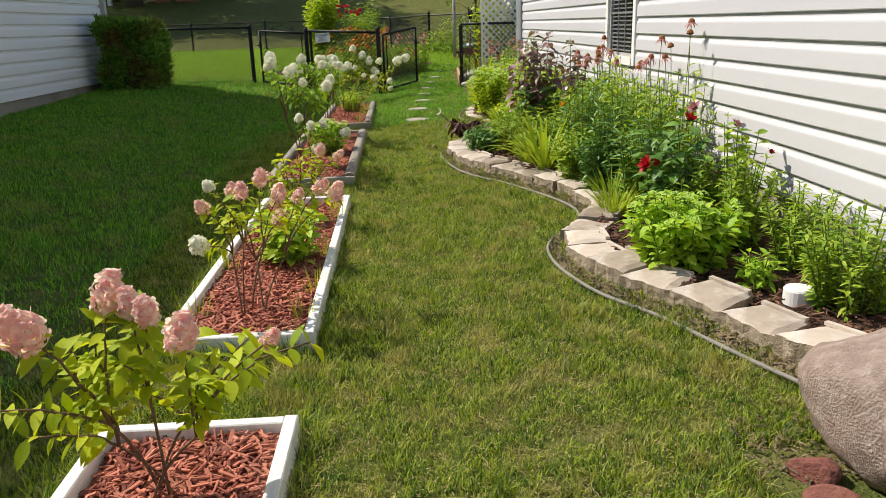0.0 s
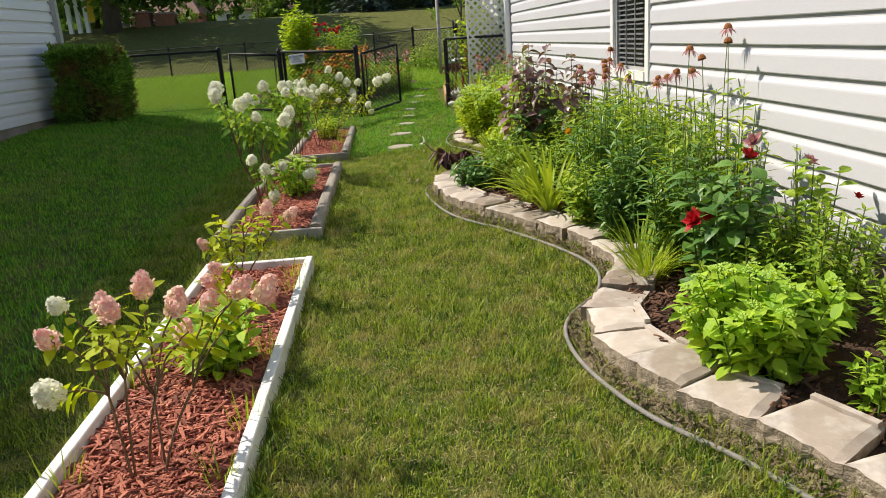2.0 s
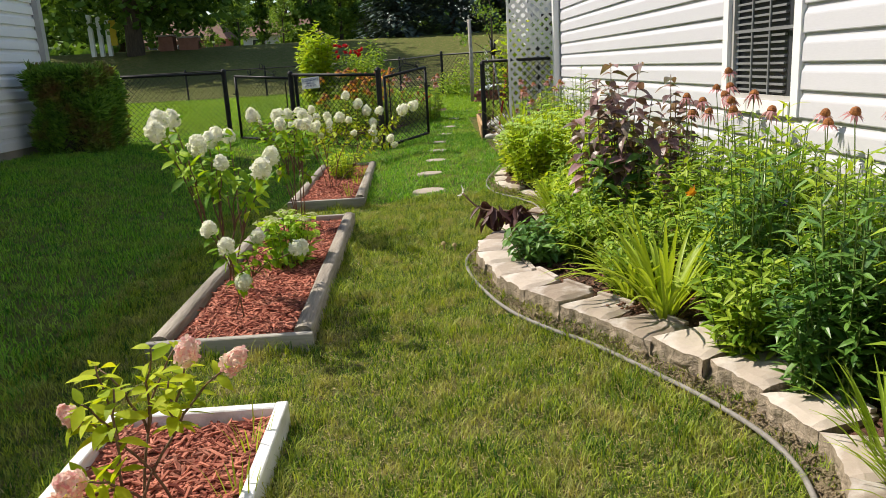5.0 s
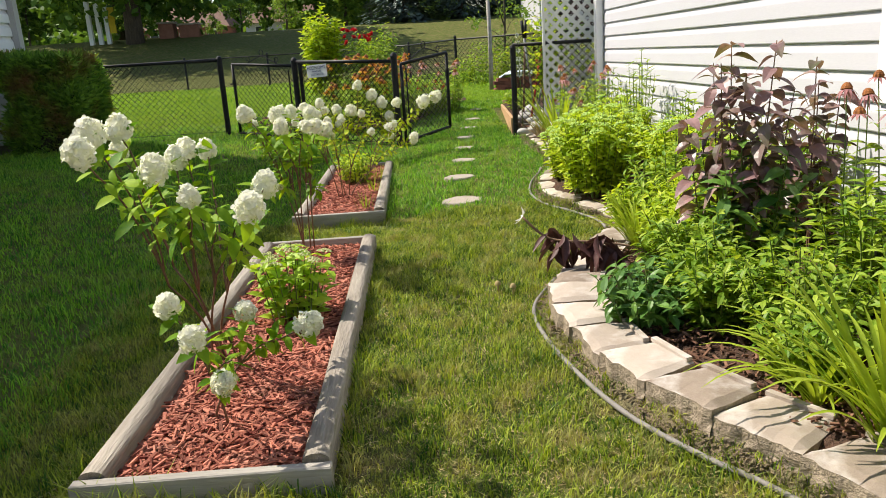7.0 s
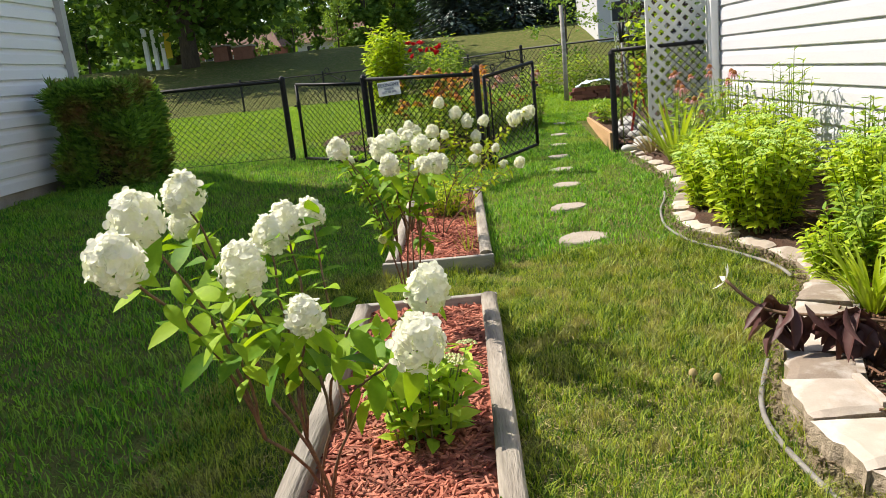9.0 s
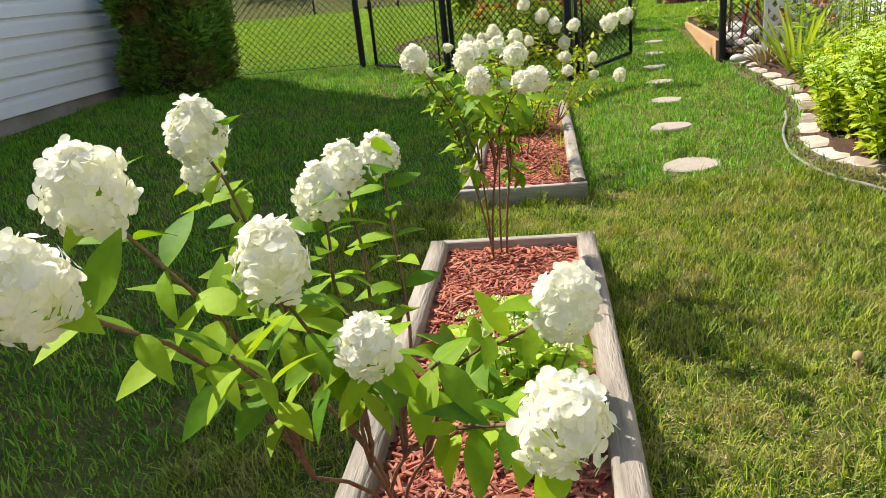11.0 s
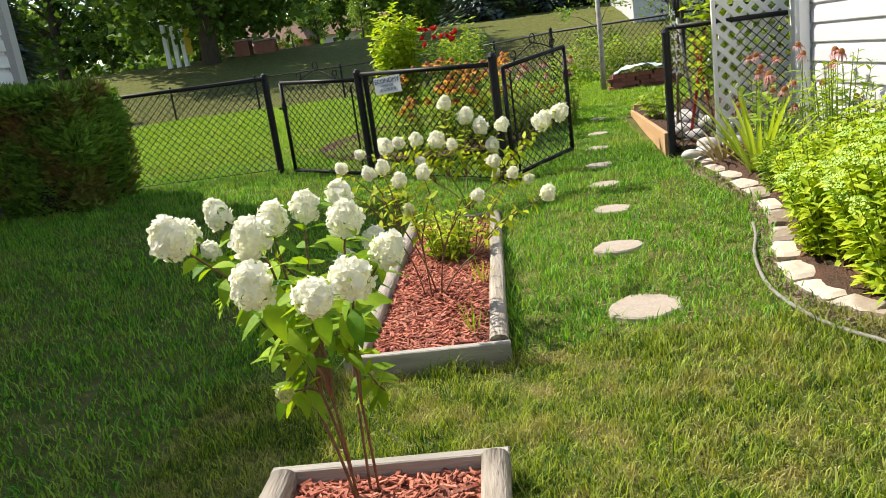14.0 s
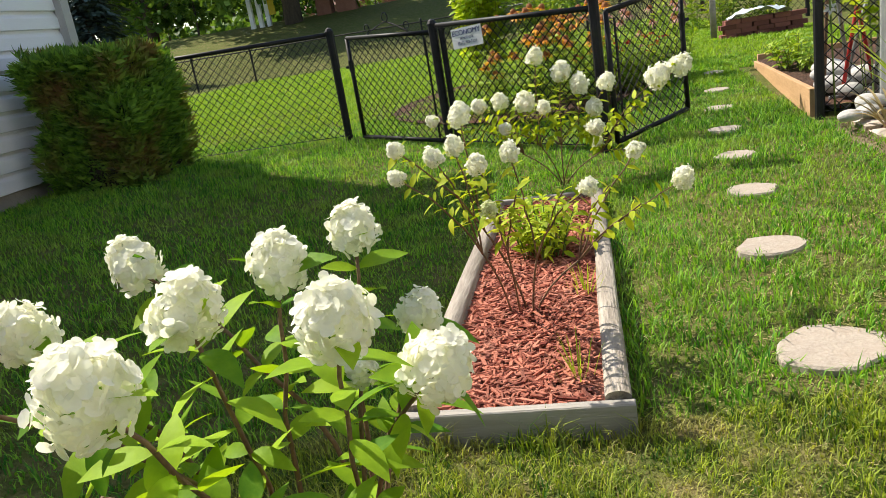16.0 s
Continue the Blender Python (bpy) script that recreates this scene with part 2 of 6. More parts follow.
def course(b, x, y0, y1, z, height, out, deep=1.0):
    """One lap of siding: a coved top, a flat face and a lip that overhangs the lap below. out: -1 or 1, the way it faces."""
    prof = [(0.0, height), (0.003, height), (0.005, 0.83 * height), (0.017, 0.66 * height), (0.0185, 0.6 * height), (0.0205, 0.004), (0.018, -0.001), (0.0, 0.0)]
    n = len(prof)
    pts = [(x + out * d * deep, y, z + h) for y in (y0, y1) for d, h in prof]
    b.add(pts, [(i, (i + 1) % n, n + (i + 1) % n, n + i) for i in range(n)] + [tuple(range(n))[::-1], tuple(range(n, 2 * n))])


wall = tagged(part("wall_east", Build().box(WALL_X + 0.02, WALL_X + 0.18, BACK_Y, WIN_Y0 - 0.06, 0.0, 5.2)
                   .box(WALL_X + 0.02, WALL_X + 0.18, WIN_Y1 + 0.06, CORNER_Y, 0.0, 5.2)
                   .box(WALL_X + 0.02, WALL_X + 0.18, WIN_Y0 - 0.06, WIN_Y1 + 0.06, 0.0, WIN_Z0 - 0.06)
                   .box(WALL_X + 0.02, WALL_X + 0.18, WIN_Y0 - 0.06, WIN_Y1 + 0.06, WIN_Z1 + 0.06, 5.2), M_FOUNDATION),
              "house wall clad in white vinyl siding", "wall", kind="structure")
tagged(part("wall_east_end", Build().box(WALL_X + 0.18, 12, CORNER_Y - 0.16, CORNER_Y, 0.0, 5.2), M_SIDING), "white house end wall", "wall", kind="structure")
tagged(part("wall_east_back", Build().box(WALL_X + 0.18, 12, BACK_Y, BACK_Y + 0.16, 0.0, 5.2), M_SIDING), "white house end wall", "wall", kind="structure")
tagged(part("roof_east", Build().box(WALL_X - 0.35, 12.2, BACK_Y - 0.3, CORNER_Y + 0.3, 5.2, 5.4), M_ROOF), "house roof eaves", "roof", kind="structure")
z = 0.288
while z < 5.15:
    spans = [(BACK_Y, CORNER_Y - 0.07)]
    if WIN_Z0 - 0.15 < z < WIN_Z1 + 0.02:
        spans = [(BACK_Y, WIN_Y0 - 0.075), (WIN_Y1 + 0.075, CORNER_Y - 0.07)]
    for y0, y1 in spans:
        b = Build()
        course(b, WALL_X + 0.02, y0, y1, z, COURSE, -1)
        part("plank", b, M_SIDING, wall)
    z += COURSE

part("corner_post", Build().box(WALL_X - 0.012, WALL_X + 0.02, CORNER_Y - 0.07, CORNER_Y + 0.02, 0.25, 5.2), M_TRIM, wall)
spout = tagged(part("downspout", Build().box(WALL_X - 0.085, WALL_X - 0.015, CORNER_Y - 0.10, CORNER_Y + 0.0, 0.2, 5.1)
                    .box(WALL_X - 0.09, WALL_X - 0.012, CORNER_Y - 0.105, CORNER_Y + 0.005, 1.46, 1.49)
                    .box(WALL_X - 0.17, WALL_X - 0.012, CORNER_Y - 0.10, CORNER_Y, 0.14, 0.2), M_TRIM), "white metal downspout at the house corner", "downspout", kind="structure")

window = thing("window_1", (WALL_X, (WIN_Y0 + WIN_Y1) / 2, WIN_Z0), "white framed window with closed grey blinds", "window", kind="structure")


def in_window(b):
    b.v = [(x - WALL_X, y - (WIN_Y0 + WIN_Y1) / 2, z - WIN_Z0) for x, y, z in b.v]
    return b


f = Build()
for y0, y1, z0, z1 in ((WIN_Y0 - 0.075, WIN_Y0, WIN_Z0 - 0.07, WIN_Z1 + 0.07), (WIN_Y1, WIN_Y1 + 0.075, WIN_Z0 - 0.07, WIN_Z1 + 0.07),
                       (WIN_Y0, WIN_Y1, WIN_Z1, WIN_Z1 + 0.07), (WIN_Y0, WIN_Y1, 1.655, 1.71)):
    f.box(WALL_X - 0.012, WALL_X + 0.06, y0, y1, z0, z1)
part("window_frame", in_window(f), M_TRIM, window)
part("window_sill", in_window(Build().box(WALL_X - 0.022, WALL_X + 0.06, WIN_Y0, WIN_Y1, WIN_Z0 - 0.07, WIN_Z0)), M_TRIM, window)
f = Build()
for z0, z1 in ((WIN_Z0, 1.655), (1.71, WIN_Z1)):
    f.box(WALL_X + 0.012, WALL_X + 0.03, WIN_Y0, WIN_Y0 + 0.035, z0, z1).box(WALL_X + 0.012, WALL_X + 0.03, WIN_Y1 - 0.035, WIN_Y1, z0, z1)
    f.box(WALL_X + 0.012, WALL_X + 0.03, WIN_Y0 + 0.035, WIN_Y1 - 0.035, z0, z0 + 0.03).box(WALL_X + 0.012, WALL_X + 0.03, WIN_Y0 + 0.035, WIN_Y1 - 0.035, z1 - 0.03, z1)
part("sash", in_window(f), M_TRIM_GREY, window, "dark grey sash")
for z0, z1 in ((WIN_Z0, 1.655), (1.71, WIN_Z1)):
    part("pane", in_window(Build().box(WALL_X + 0.05, WALL_X + 0.056, WIN_Y0 + 0.02, WIN_Y1 - 0.02, z0 + 0.01, z1 - 0.01)), M_GLASS_DARK, window)
z = WIN_Z0 + 0.045
while z < WIN_Z1 - 0.04:
    if not 1.63 < z < 1.75:
        part("slat", in_window(Build().box(WALL_X + 0.03, WALL_X + 0.045, WIN_Y0 + 0.17, WIN_Y1 - 0.04, z, z + 0.012)), M_BLIND, window)
    z += 0.038
for y in (WIN_Y0 + 0.33, WIN_Y0 + 0.55):
    part("muntin", in_window(Build().box(WALL_X + 0.02, WALL_X + 0.028, y, y + 0.012, WIN_Z0 + 0.03, 1.63)), M_BLIND, window)
part("muntin", in_window(Build().box(WALL_X + 0.019, WALL_X + 0.027, WIN_Y0 + 0.035, WIN_Y1 - 0.035, 1.30, 1.318)), M_BLIND, window)

# ---- the neighbouring house across the lawn, whose shadow lies on it ----
NX, N_Y0, N_Y1, N_TOP = -5.25, -12.0, 15.1, 4.65
wall = tagged(part("wall_west", Build().box(NX - 0.2, NX - 0.02, N_Y0, N_Y1, 0.0, N_TOP), M_FOUNDATION), "neighbouring house wall in weathered white siding", "wall", kind="structure")
z = 0.40
while z < N_TOP - 0.2:
    b = Build()
    course(b, NX - 0.02, N_Y0, N_Y1 - 0.1, z, 0.171, 1, 2.2)
    part("plank", b, M_SIDING_OLD, wall)
    z += 0.171
part("corner_post", Build().box(NX - 0.02, NX + 0.012, N_Y1 - 0.1, N_Y1 + 0.01, 0.3, N_TOP), M_TRIM_GREY, wall, "grey corner trim")
tagged(part("wall_west_end", Build().box(NX - 9, NX - 0.2, N_Y1 - 0.18, N_Y1, 0.0, N_TOP), M_SIDING_OLD), "neighbouring house end wall", "wall", kind="structure")
b = Build()
b.add([(NX + 0.45, N_Y0, N_TOP), (NX + 0.45, N_Y1 + 0.35, N_TOP), (NX - 4.6, N_Y1 + 0.35, N_TOP + 2.0), (NX - 4.6, N_Y0, N_TOP + 2.0), (NX - 9.6, N_Y1 + 0.35, N_TOP), (NX - 9.6, N_Y0, N_TOP),
       (NX + 0.45, N_Y0, N_TOP + .2), (NX + 0.45, N_Y1 + 0.35, N_TOP + .2), (NX - 4.6, N_Y1 + 0.35, N_TOP + 2.2), (NX - 4.6, N_Y0, N_TOP + 2.2), (NX - 9.6, N_Y1 + 0.35, N_TOP + .2), (NX - 9.6, N_Y0, N_TOP + .2)],
      [(0, 1, 2, 3), (3, 2, 4, 5), (6, 9, 8, 7), (9, 11, 10, 8), (0, 6, 7, 1), (4, 10, 11, 5), (1, 7, 8, 2), (2, 8, 10, 4), (0, 3, 9, 6), (3, 5, 11, 9)])
tagged(part("roof_west", b, M_ROOF), "neighbouring house roof", "roof", kind="structure")
spout = tagged(part("downspout", Build().box(NX + 0.012, NX + 0.10, N_Y1 - 0.12, N_Y1 - 0.0, 0.2, N_TOP), M_TRIM_GREY), "grey metal downspout at the house corner", "downspout", kind="structure")

# ---- planting beds with board and timber frames ----
BEDS = {"bed_a": (-0.80, -0.19, 0.2, 2.21), "bed_b": (-0.83, -0.21, 2.88, 5.45), "bed_c": (-0.95, -0.22, 6.17, 9.02), "bed_d": (-0.90, -0.20, 9.93, 12.66)}


def chips(x0, x1, y0, y1, zf, count, size, rng):
    """Loose splinters of bark lying on one another."""
    b = Build()
    for _ in range(count):
        x, y = rng.uniform(x0, x1), rng.uniform(y0, y1)
        length, width, thick = size * rng.uniform(0.5, 1.7), size * rng.uniform(0.14, 0.32), size * rng.uniform(0.05, 0.12)
        m = pose(x, y, zf(x, y) + rng.uniform(0, 0.016), rng.uniform(-22, 22), rng.uniform(-22, 22), rng.uniform(0, 360))
        taper = rng.uniform(0.4, 0.9)
        p = [(-length / 2, -width / 2, 0), (length / 2, -width / 2 * taper, 0), (length / 2, width / 2 * taper, 0), (-length / 2, width / 2, 0)]
        pts = [m @ Vector(q) for q in p] + [m @ Vector((q[0] * 0.92, q[1] * 0.8, thick)) for q in p]
        b.add(pts, [(4, 5, 6, 7), (0, 1, 5, 4), (1, 2, 6, 5), (2, 3, 7, 6), (3, 0, 4, 7)])
    return b


def half_round(b, x0, x1, y0, y1, z1):
    """A landscape timber along y with a rounded top, a little uneven."""
    w, steps, n = x1 - x0, 14, 9
    pts, faces = [], []
    for j in range(steps + 1):
        y = y0 + (y1 - y0) * j / steps
        wob = 0.004 * noise.noise((x0 * 5, y * 2.3, 1))
        for i in range(n):
            a = math.pi * i / (n - 1)
            pts.append((x0 + w / 2 - w / 2 * math.cos(a) * (1.0 if 0 < i < n - 1 else 0.94) + wob, y, z1 - 0.035 + 0.035 * math.sin(a) ** 0.7 + wob if 0 < i < n - 1 else z1 - 0.11))
    for j in range(steps):
        faces += [(j * n + i, j * n + i + 1, (j + 1) * n + i + 1, (j + 1) * n + i) for i in range(n - 1)]
    faces += [tuple(range(n)), tuple(steps * n + i for i in range(n))[::-1]]
    return b.add(pts, [f[::-1] for f in faces])


rng = random.Random(4)
for key, (x0, x1, y0, y1) in BEDS.items():
    white = key in ("bed_a", "bed_b")
    bed = thing("garden_bed", (0, 0, 0), "low garden bed framed in white painted boards" if white else "low garden bed framed in weathered grey landscape timbers", "garden bed", "beds along the lawn", "structure")
    base = 0.0 if key != "bed_d" else -0.025
    if white:
        t = 0.042
        part("board", Build().bevel_box(x0, x0 + t, y0, y1, base - 0.04, base + 0.095, 0.004), M_BOARD, bed)
        part("board", Build().bevel_box(x1 - t, x1, y0, y1, base - 0.04, base + 0.093, 0.004), M_BOARD, bed)
        part("board", Build().bevel_box(x0 + t, x1 - t, y0, y0 + t, base - 0.04, base + 0.09, 0.004), M_BOARD, bed)
        part("board", Build().bevel_box(x0 + t, x1 - t, y1 - t, y1, base - 0.04, base + 0.09, 0.004), M_BOARD, bed)
    else:
        t = 0.085
        part("timber", half_round(Build(), x0, x0 + t, y0 + 0.04, y1 - 0.04, base + 0.105), M_TIMBER, bed, smooth=True)
        part("timber", half_round(Build(), x1 - t, x1, y0 + 0.04, y1 - 0.04, base + 0.11), M_TIMBER, bed, smooth=True)
        part("plank", Build().bevel_box(x0 - 0.01, x1 + 0.005, y0, y0 + 0.038, base - 0.03, base + 0.085, 0.004), M_PLANK, bed)
        part("plank", Build().bevel_box(x0, x1, y1 - 0.038, y1, base - 0.03, base + 0.09, 0.004), M_PLANK, bed)
    rise = 0.01 if key == "bed_d" else 0.0
    fill = lambda x, y: base + rise + 0.045 + 0.02 * noise.noise((x * 3, y * 3, 2))
    n = 14
    sheet = Build()
    m_ = 40
    sheet.add([(x0 + t * 0.7 + (x1 - x0 - t * 1.4) * i / n, y0 + 0.03 + (y1 - y0 - 0.06) * j / m_, fill(x0 + (x1 - x0) * i / n, y0 + (y1 - y0) * j / m_)) for j in range(m_ + 1) for i in range(n + 1)],
              [(j * (n + 1) + i, j * (n + 1) + i + 1, (j + 1) * (n + 1) + i + 1, (j + 1) * (n + 1) + i) for j in range(m_) for i in range(n)])
    part("mulch_floor", sheet, M_MULCH, bed, smooth=True)
    tagged(part("mulch", chips(x0 + t + 0.02, x1 - t - 0.02, y0 + 0.06, y1 - 0.06, fill, int(3300 * (y1 - y0) * (x1 - x0)), 0.05, rng), M_MULCH), "shredded red bark mulch in the garden bed", "mulch", kind="stuff")

# ---- curved edging of concrete blocks round the flower border ----
EDGE = [(1.92, 1.80), (1.74, 2.10), (1.58, 2.46), (1.45, 2.78), (1.32, 3.08), (1.15, 3.37), (1.06, 3.70), (1.05, 4.02), (1.12, 4.27), (1.30, 4.52), (1.40, 4.80), (1.41, 5.08), (1.33, 5.40),
        (1.20, 5.72), (1.05, 6.03), (0.92, 6.23), (0.79, 6.50), (0.70, 6.85), (0.65, 7.20), (0.66, 7.56), (0.80, 7.92), (1.01, 8.33), (1.22, 8.69), (1.36, 8.98), (1.36, 9.32),
        (1.24, 9.64), (1.11, 9.88), (1.05, 10.25), (1.13, 10.70), (1.27, 11.10), (1.37, 11.60), (1.38, 12.10), (1.35, 12.60), (1.33, 13.10)]


def resample(pts, step):
    out, acc = [], 0.0
    for (ax, ay), (bx, by) in zip(pts, pts[1:]):
        d = math.hypot(bx - ax, by - ay)
        while acc <= d:
            out.append((ax + (bx - ax) * acc / d, ay + (by - ay) * acc / d))
            acc += step
        acc -= d
    return out


def rounded(pts, n=6):
    """A smooth line through the points."""
    out = []
    for i in range(len(pts) - 1):
        p = [pts[max(0, min(len(pts) - 1, i + k))] for k in (-1, 0, 1, 2)]
        for s in range(n):
            u = s / n
            out.append(tuple(0.5 * (2 * p[1][c] + (p[2][c] - p[0][c]) * u + (2 * p[0][c] - 5 * p[1][c] + 4 * p[2][c] - p[3][c]) * u * u
                                    + (3 * p[1][c] - p[0][c] - 3 * p[2][c] + p[3][c]) * u ** 3) for c in range(len(p[0]))))
    return out + [tuple(pts[-1])]


FINE_EDGE = rounded(EDGE)
stops = resample(FINE_EDGE, 0.285)
rng = random.Random(11)
for (ax, ay), (bx, by) in zip(stops, stops[1:]):
    d = Vector((bx - ax, by - ay, 0))
    length = d.length
    along = d.normalized()
    inward = Vector((along.y, -along.x, 0))  # towards the house
    zt = gz(ax, ay) + 0.132 - 0.05 * smoothstep(8.3, 9.3, ay) + rng.uniform(-0.012, 0.01)
    depth, hw = rng.uniform(0.215, 0.245), length / 2 - rng.uniform(0.001, 0.004)
    mid = Vector(((ax + bx) / 2, (ay + by) / 2, 0)) - inward * rng.uniform(-0.012, 0.012)
    m = pose(mid.x, mid.y, zt, 0, 0, math.degrees(math.atan2(along.y, along.x)) + 180) @ pose(0, 0, 0, rng.uniform(-2.5, 2.5), rng.uniform(-2, 2), rng.uniform(-4, 4))
    b = Build()
    nx, ny, nz = 9, 7, 4
    back, seed = hw * 0.80, rng.uniform(0, 90)

    def chipped(u):
        """How far the split front stands out, and how far its upper edge has worn down, at u along the block."""
        return 0.018 * noise.noise((u * 18 + seed, 0.3, 0)), 0.012 * max(0.0, noise.noise((u * 26 + seed, 7, 0)))

    top = []
    for j in range(ny + 1):
        v = j / ny
        half = hw + (back - hw) * v
        for i in range(nx + 1):
            e = 2 * i / nx - 1
            u = half * e
            bow, worn = chipped(u)
            rim = max(abs(e) ** 8, (1 - v) ** 9, 0.6 * v ** 12)
            z_ = -0.014 * rim - worn * (1 - v) ** 4 + 0.006 * noise.noise((u * 9 + seed, v * 3, 1)) + 0.003 * noise.noise((u * 40 + seed, v * 12, 2))
            top.append((u, depth * v + bow * (1 - v) ** 2, z_))
    w_ = nx + 1
    b.add(top, [(j * w_ + i, j * w_ + i + 1, (j + 1) * w_ + i + 1, (j + 1) * w_ + i) for j in range(ny) for i in range(nx)], 0)
    front = []
    for k in range(nz + 1):
        for i in range(nx + 1):
            x_, y_, z_ = top[i]
            f_ = 1 - k / nz
            front.append((x_, y_ + f_ * (0.02 * noise.noise((x_ * 22 + seed, k * 0.8, 4)) - 0.004), z_ * (1 - f_) - 0.105 * f_))
    b.add(front, [(k * w_ + i, k * w_ + i + 1, (k + 1) * w_ + i + 1, (k + 1) * w_ + i) for k in range(nz) for i in range(nx)], 1)
    for edge, flip in (([top[j * w_] for j in range(ny + 1)], 1), ([top[j * w_ + nx] for j in range(ny + 1)], -1), (top[ny * w_:], -1)):
        n_ = len(edge)
        b.add(edge + [(p[0], p[1], -0.105) for p in edge], [(i, i + 1, n_ + i + 1, n_ + i)[::flip] for i in range(n_ - 1)], 1)
    b.box(-back * 0.94, back * 0.94, depth - 0.028, depth - 0.004, -0.004, 0.010, slot=0)
    ob = part("edging_block", b, (M_BLOCK, M_BLOCK_FACE), smooth=False)
    ob.matrix_world = m
    tagged(ob, "tan concrete edging block with a rough split face", "edging block", "blocks edging the border")

# soil of the border, from the blocks to the house wall
b = Build()
line = resample(FINE_EDGE, 0.12)
cols = 10
pts = []
for x, y in line:
    for i in range(cols + 1):
        u = i / cols
        xx = x + 0.02 + (WALL_X - 0.004 - x) * u
        pts.append((xx, y, gz(x, y) + (0.0 if i == 0 else 0.085 + 0.03 * noise.noise((xx * 4, y * 4, 5)) + 0.03 * u)))
b.add(pts, [(j * (cols + 1) + i, j * (cols + 1) + i + 1, (j + 1) * (cols + 1) + i + 1, (j + 1) * (cols + 1) + i) for j in range(len(line) - 1) for i in range(cols)])
tagged(part("border_soil", b, M_SOIL, smooth=True), "dark mulched soil of the flower border", "soil", kind="structure")
b = Build()
rng = random.Random(5)
for _ in range(5200):
    x, y = rng.choice(FINE_EDGE)
    x, y = x + 0.2 + abs(rng.gauss(0, 0.28)), y + rng.uniform(-0.12, 0.12)
    if x > WALL_X - 0.05:
        continue
    size = rng.uniform(0.01, 0.03)
    m = pose(x, y, gz(x, y) + 0.09 + 0.03 * noise.noise((x * 4, y * 4, 5)) + rng.uniform(0.0, 0.03), rng.uniform(-25, 25), rng.uniform(-25, 25), rng.uniform(0, 360))
    p = [m @ Vector(q) for q in ((-size, -size * 0.22, 0), (size, -size * 0.15, 0), (size, size * 0.2, 0), (-size, size * 0.16, 0), (-size * 0.9, -size * 0.15, 0.006), (size * 0.9, -size * 0.1, 0.006), (size * 0.9, size * 0.15, 0.006), (-size * 0.9, size * 0.1, 0.006))]
    b.add(p, [(4, 5, 6, 7), (0, 1, 5, 4), (1, 2, 6, 5), (2, 3, 7, 6), (3, 0, 4, 7)])
tagged(part("border_mulch", b, M_BROWN_MULCH), "scattered bark mulch and dry leaves", "mulch", kind="stuff")

# crumbled soil and dry thatch banked against the foot of the blocks
M_DIRT = surface("dry crumbled soil", (0.20, 0.15, 0.095), (0.44, 0.345, 0.23), 18, 120, 0.95, 1.0, 0.03, stain=(0.16, 0.2, 0.06), stain_scale=8, spec=0.1)
b = Build()
line = FINE_EDGE[6:]
pts = []
for i, (x, y) in enumerate(line):
    j, k = max(i - 1, 0), min(i + 1, len(line) - 1)
    d = Vector((line[k][0] - line[j][0], line[k][1] - line[j][1], 0)).normalized()
    for off, h in ((0.06, -0.004), (0.038, 0.022), (0.016, 0.04), (-0.02, 0.052)):
        h *= 1 - 0.35 * smoothstep(8.3, 9.3, y)
        w = off + 0.02 * noise.noise((x * 7, y * 7, off * 30))
        pts.append((x - d.y * w, y + d.x * w, gz(x, y) + h + (0.012 * noise.noise((x * 11, y * 11, off * 40)) if h > 0 else 0)))
b.add(pts, [(i * 4 + c, i * 4 + c + 1, i * 4 + c + 5, i * 4 + c + 4) for i in range(len(line) - 1) for c in range(3)])
tagged(part("dirt_bank", b, M_DIRT, smooth=True), "dry crumbled soil along the edging blocks", "soil", kind="structure")

b = Build()
rng = random.Random(6)
for _ in range(3600):
    x, y = rng.choice(line)
    x, y = x - rng.uniform(-0.02, 0.055), y + rng.uniform(-0.06, 0.06)
    size = rng.uniform(0.006, 0.018)
    m = pose(x, y, gz(x, y) + rng.uniform(0.02, 0.055), rng.uniform(-40, 40), rng.uniform(-40, 40), rng.uniform(0, 360))
    p = [m @ Vector(q) for q in ((-size, -size * 0.35, 0), (size, -size * 0.25, 0), (size, size * 0.3, 0), (-size, size * 0.3, 0), (0, 0, size * 0.4))]
    b.add(p, [(0, 1, 4), (1, 2, 4), (2, 3, 4), (3, 0, 4)])
for _ in range(150):
    a, r = rng.uniform(0, 6.28), 0.2 * math.sqrt(rng.random())
    x, y, size = 1.33 + r * math.cos(a), 1.98 + r * math.sin(a), rng.uniform(0.008, 0.02)
    m = pose(x, y, 0.012 + rng.uniform(0, 0.02), rng.uniform(-25, 25), rng.uniform(-25, 25), rng.uniform(0, 360))
    p = [m @ Vector(q) for q in ((-size, -size * 0.3, 0), (size, -size * 0.2, 0), (size, size * 0.25, 0), (-size, size * 0.3, 0), (0, 0, size * 0.3))]
    b.add(p, [(0, 1, 4), (1, 2, 4), (2, 3, 4), (3, 0, 4)])
tagged(part("soil_crumbs", b, M_DIRT), "crumbs of soil and dead leaves by the edging", "debris", kind="stuff")

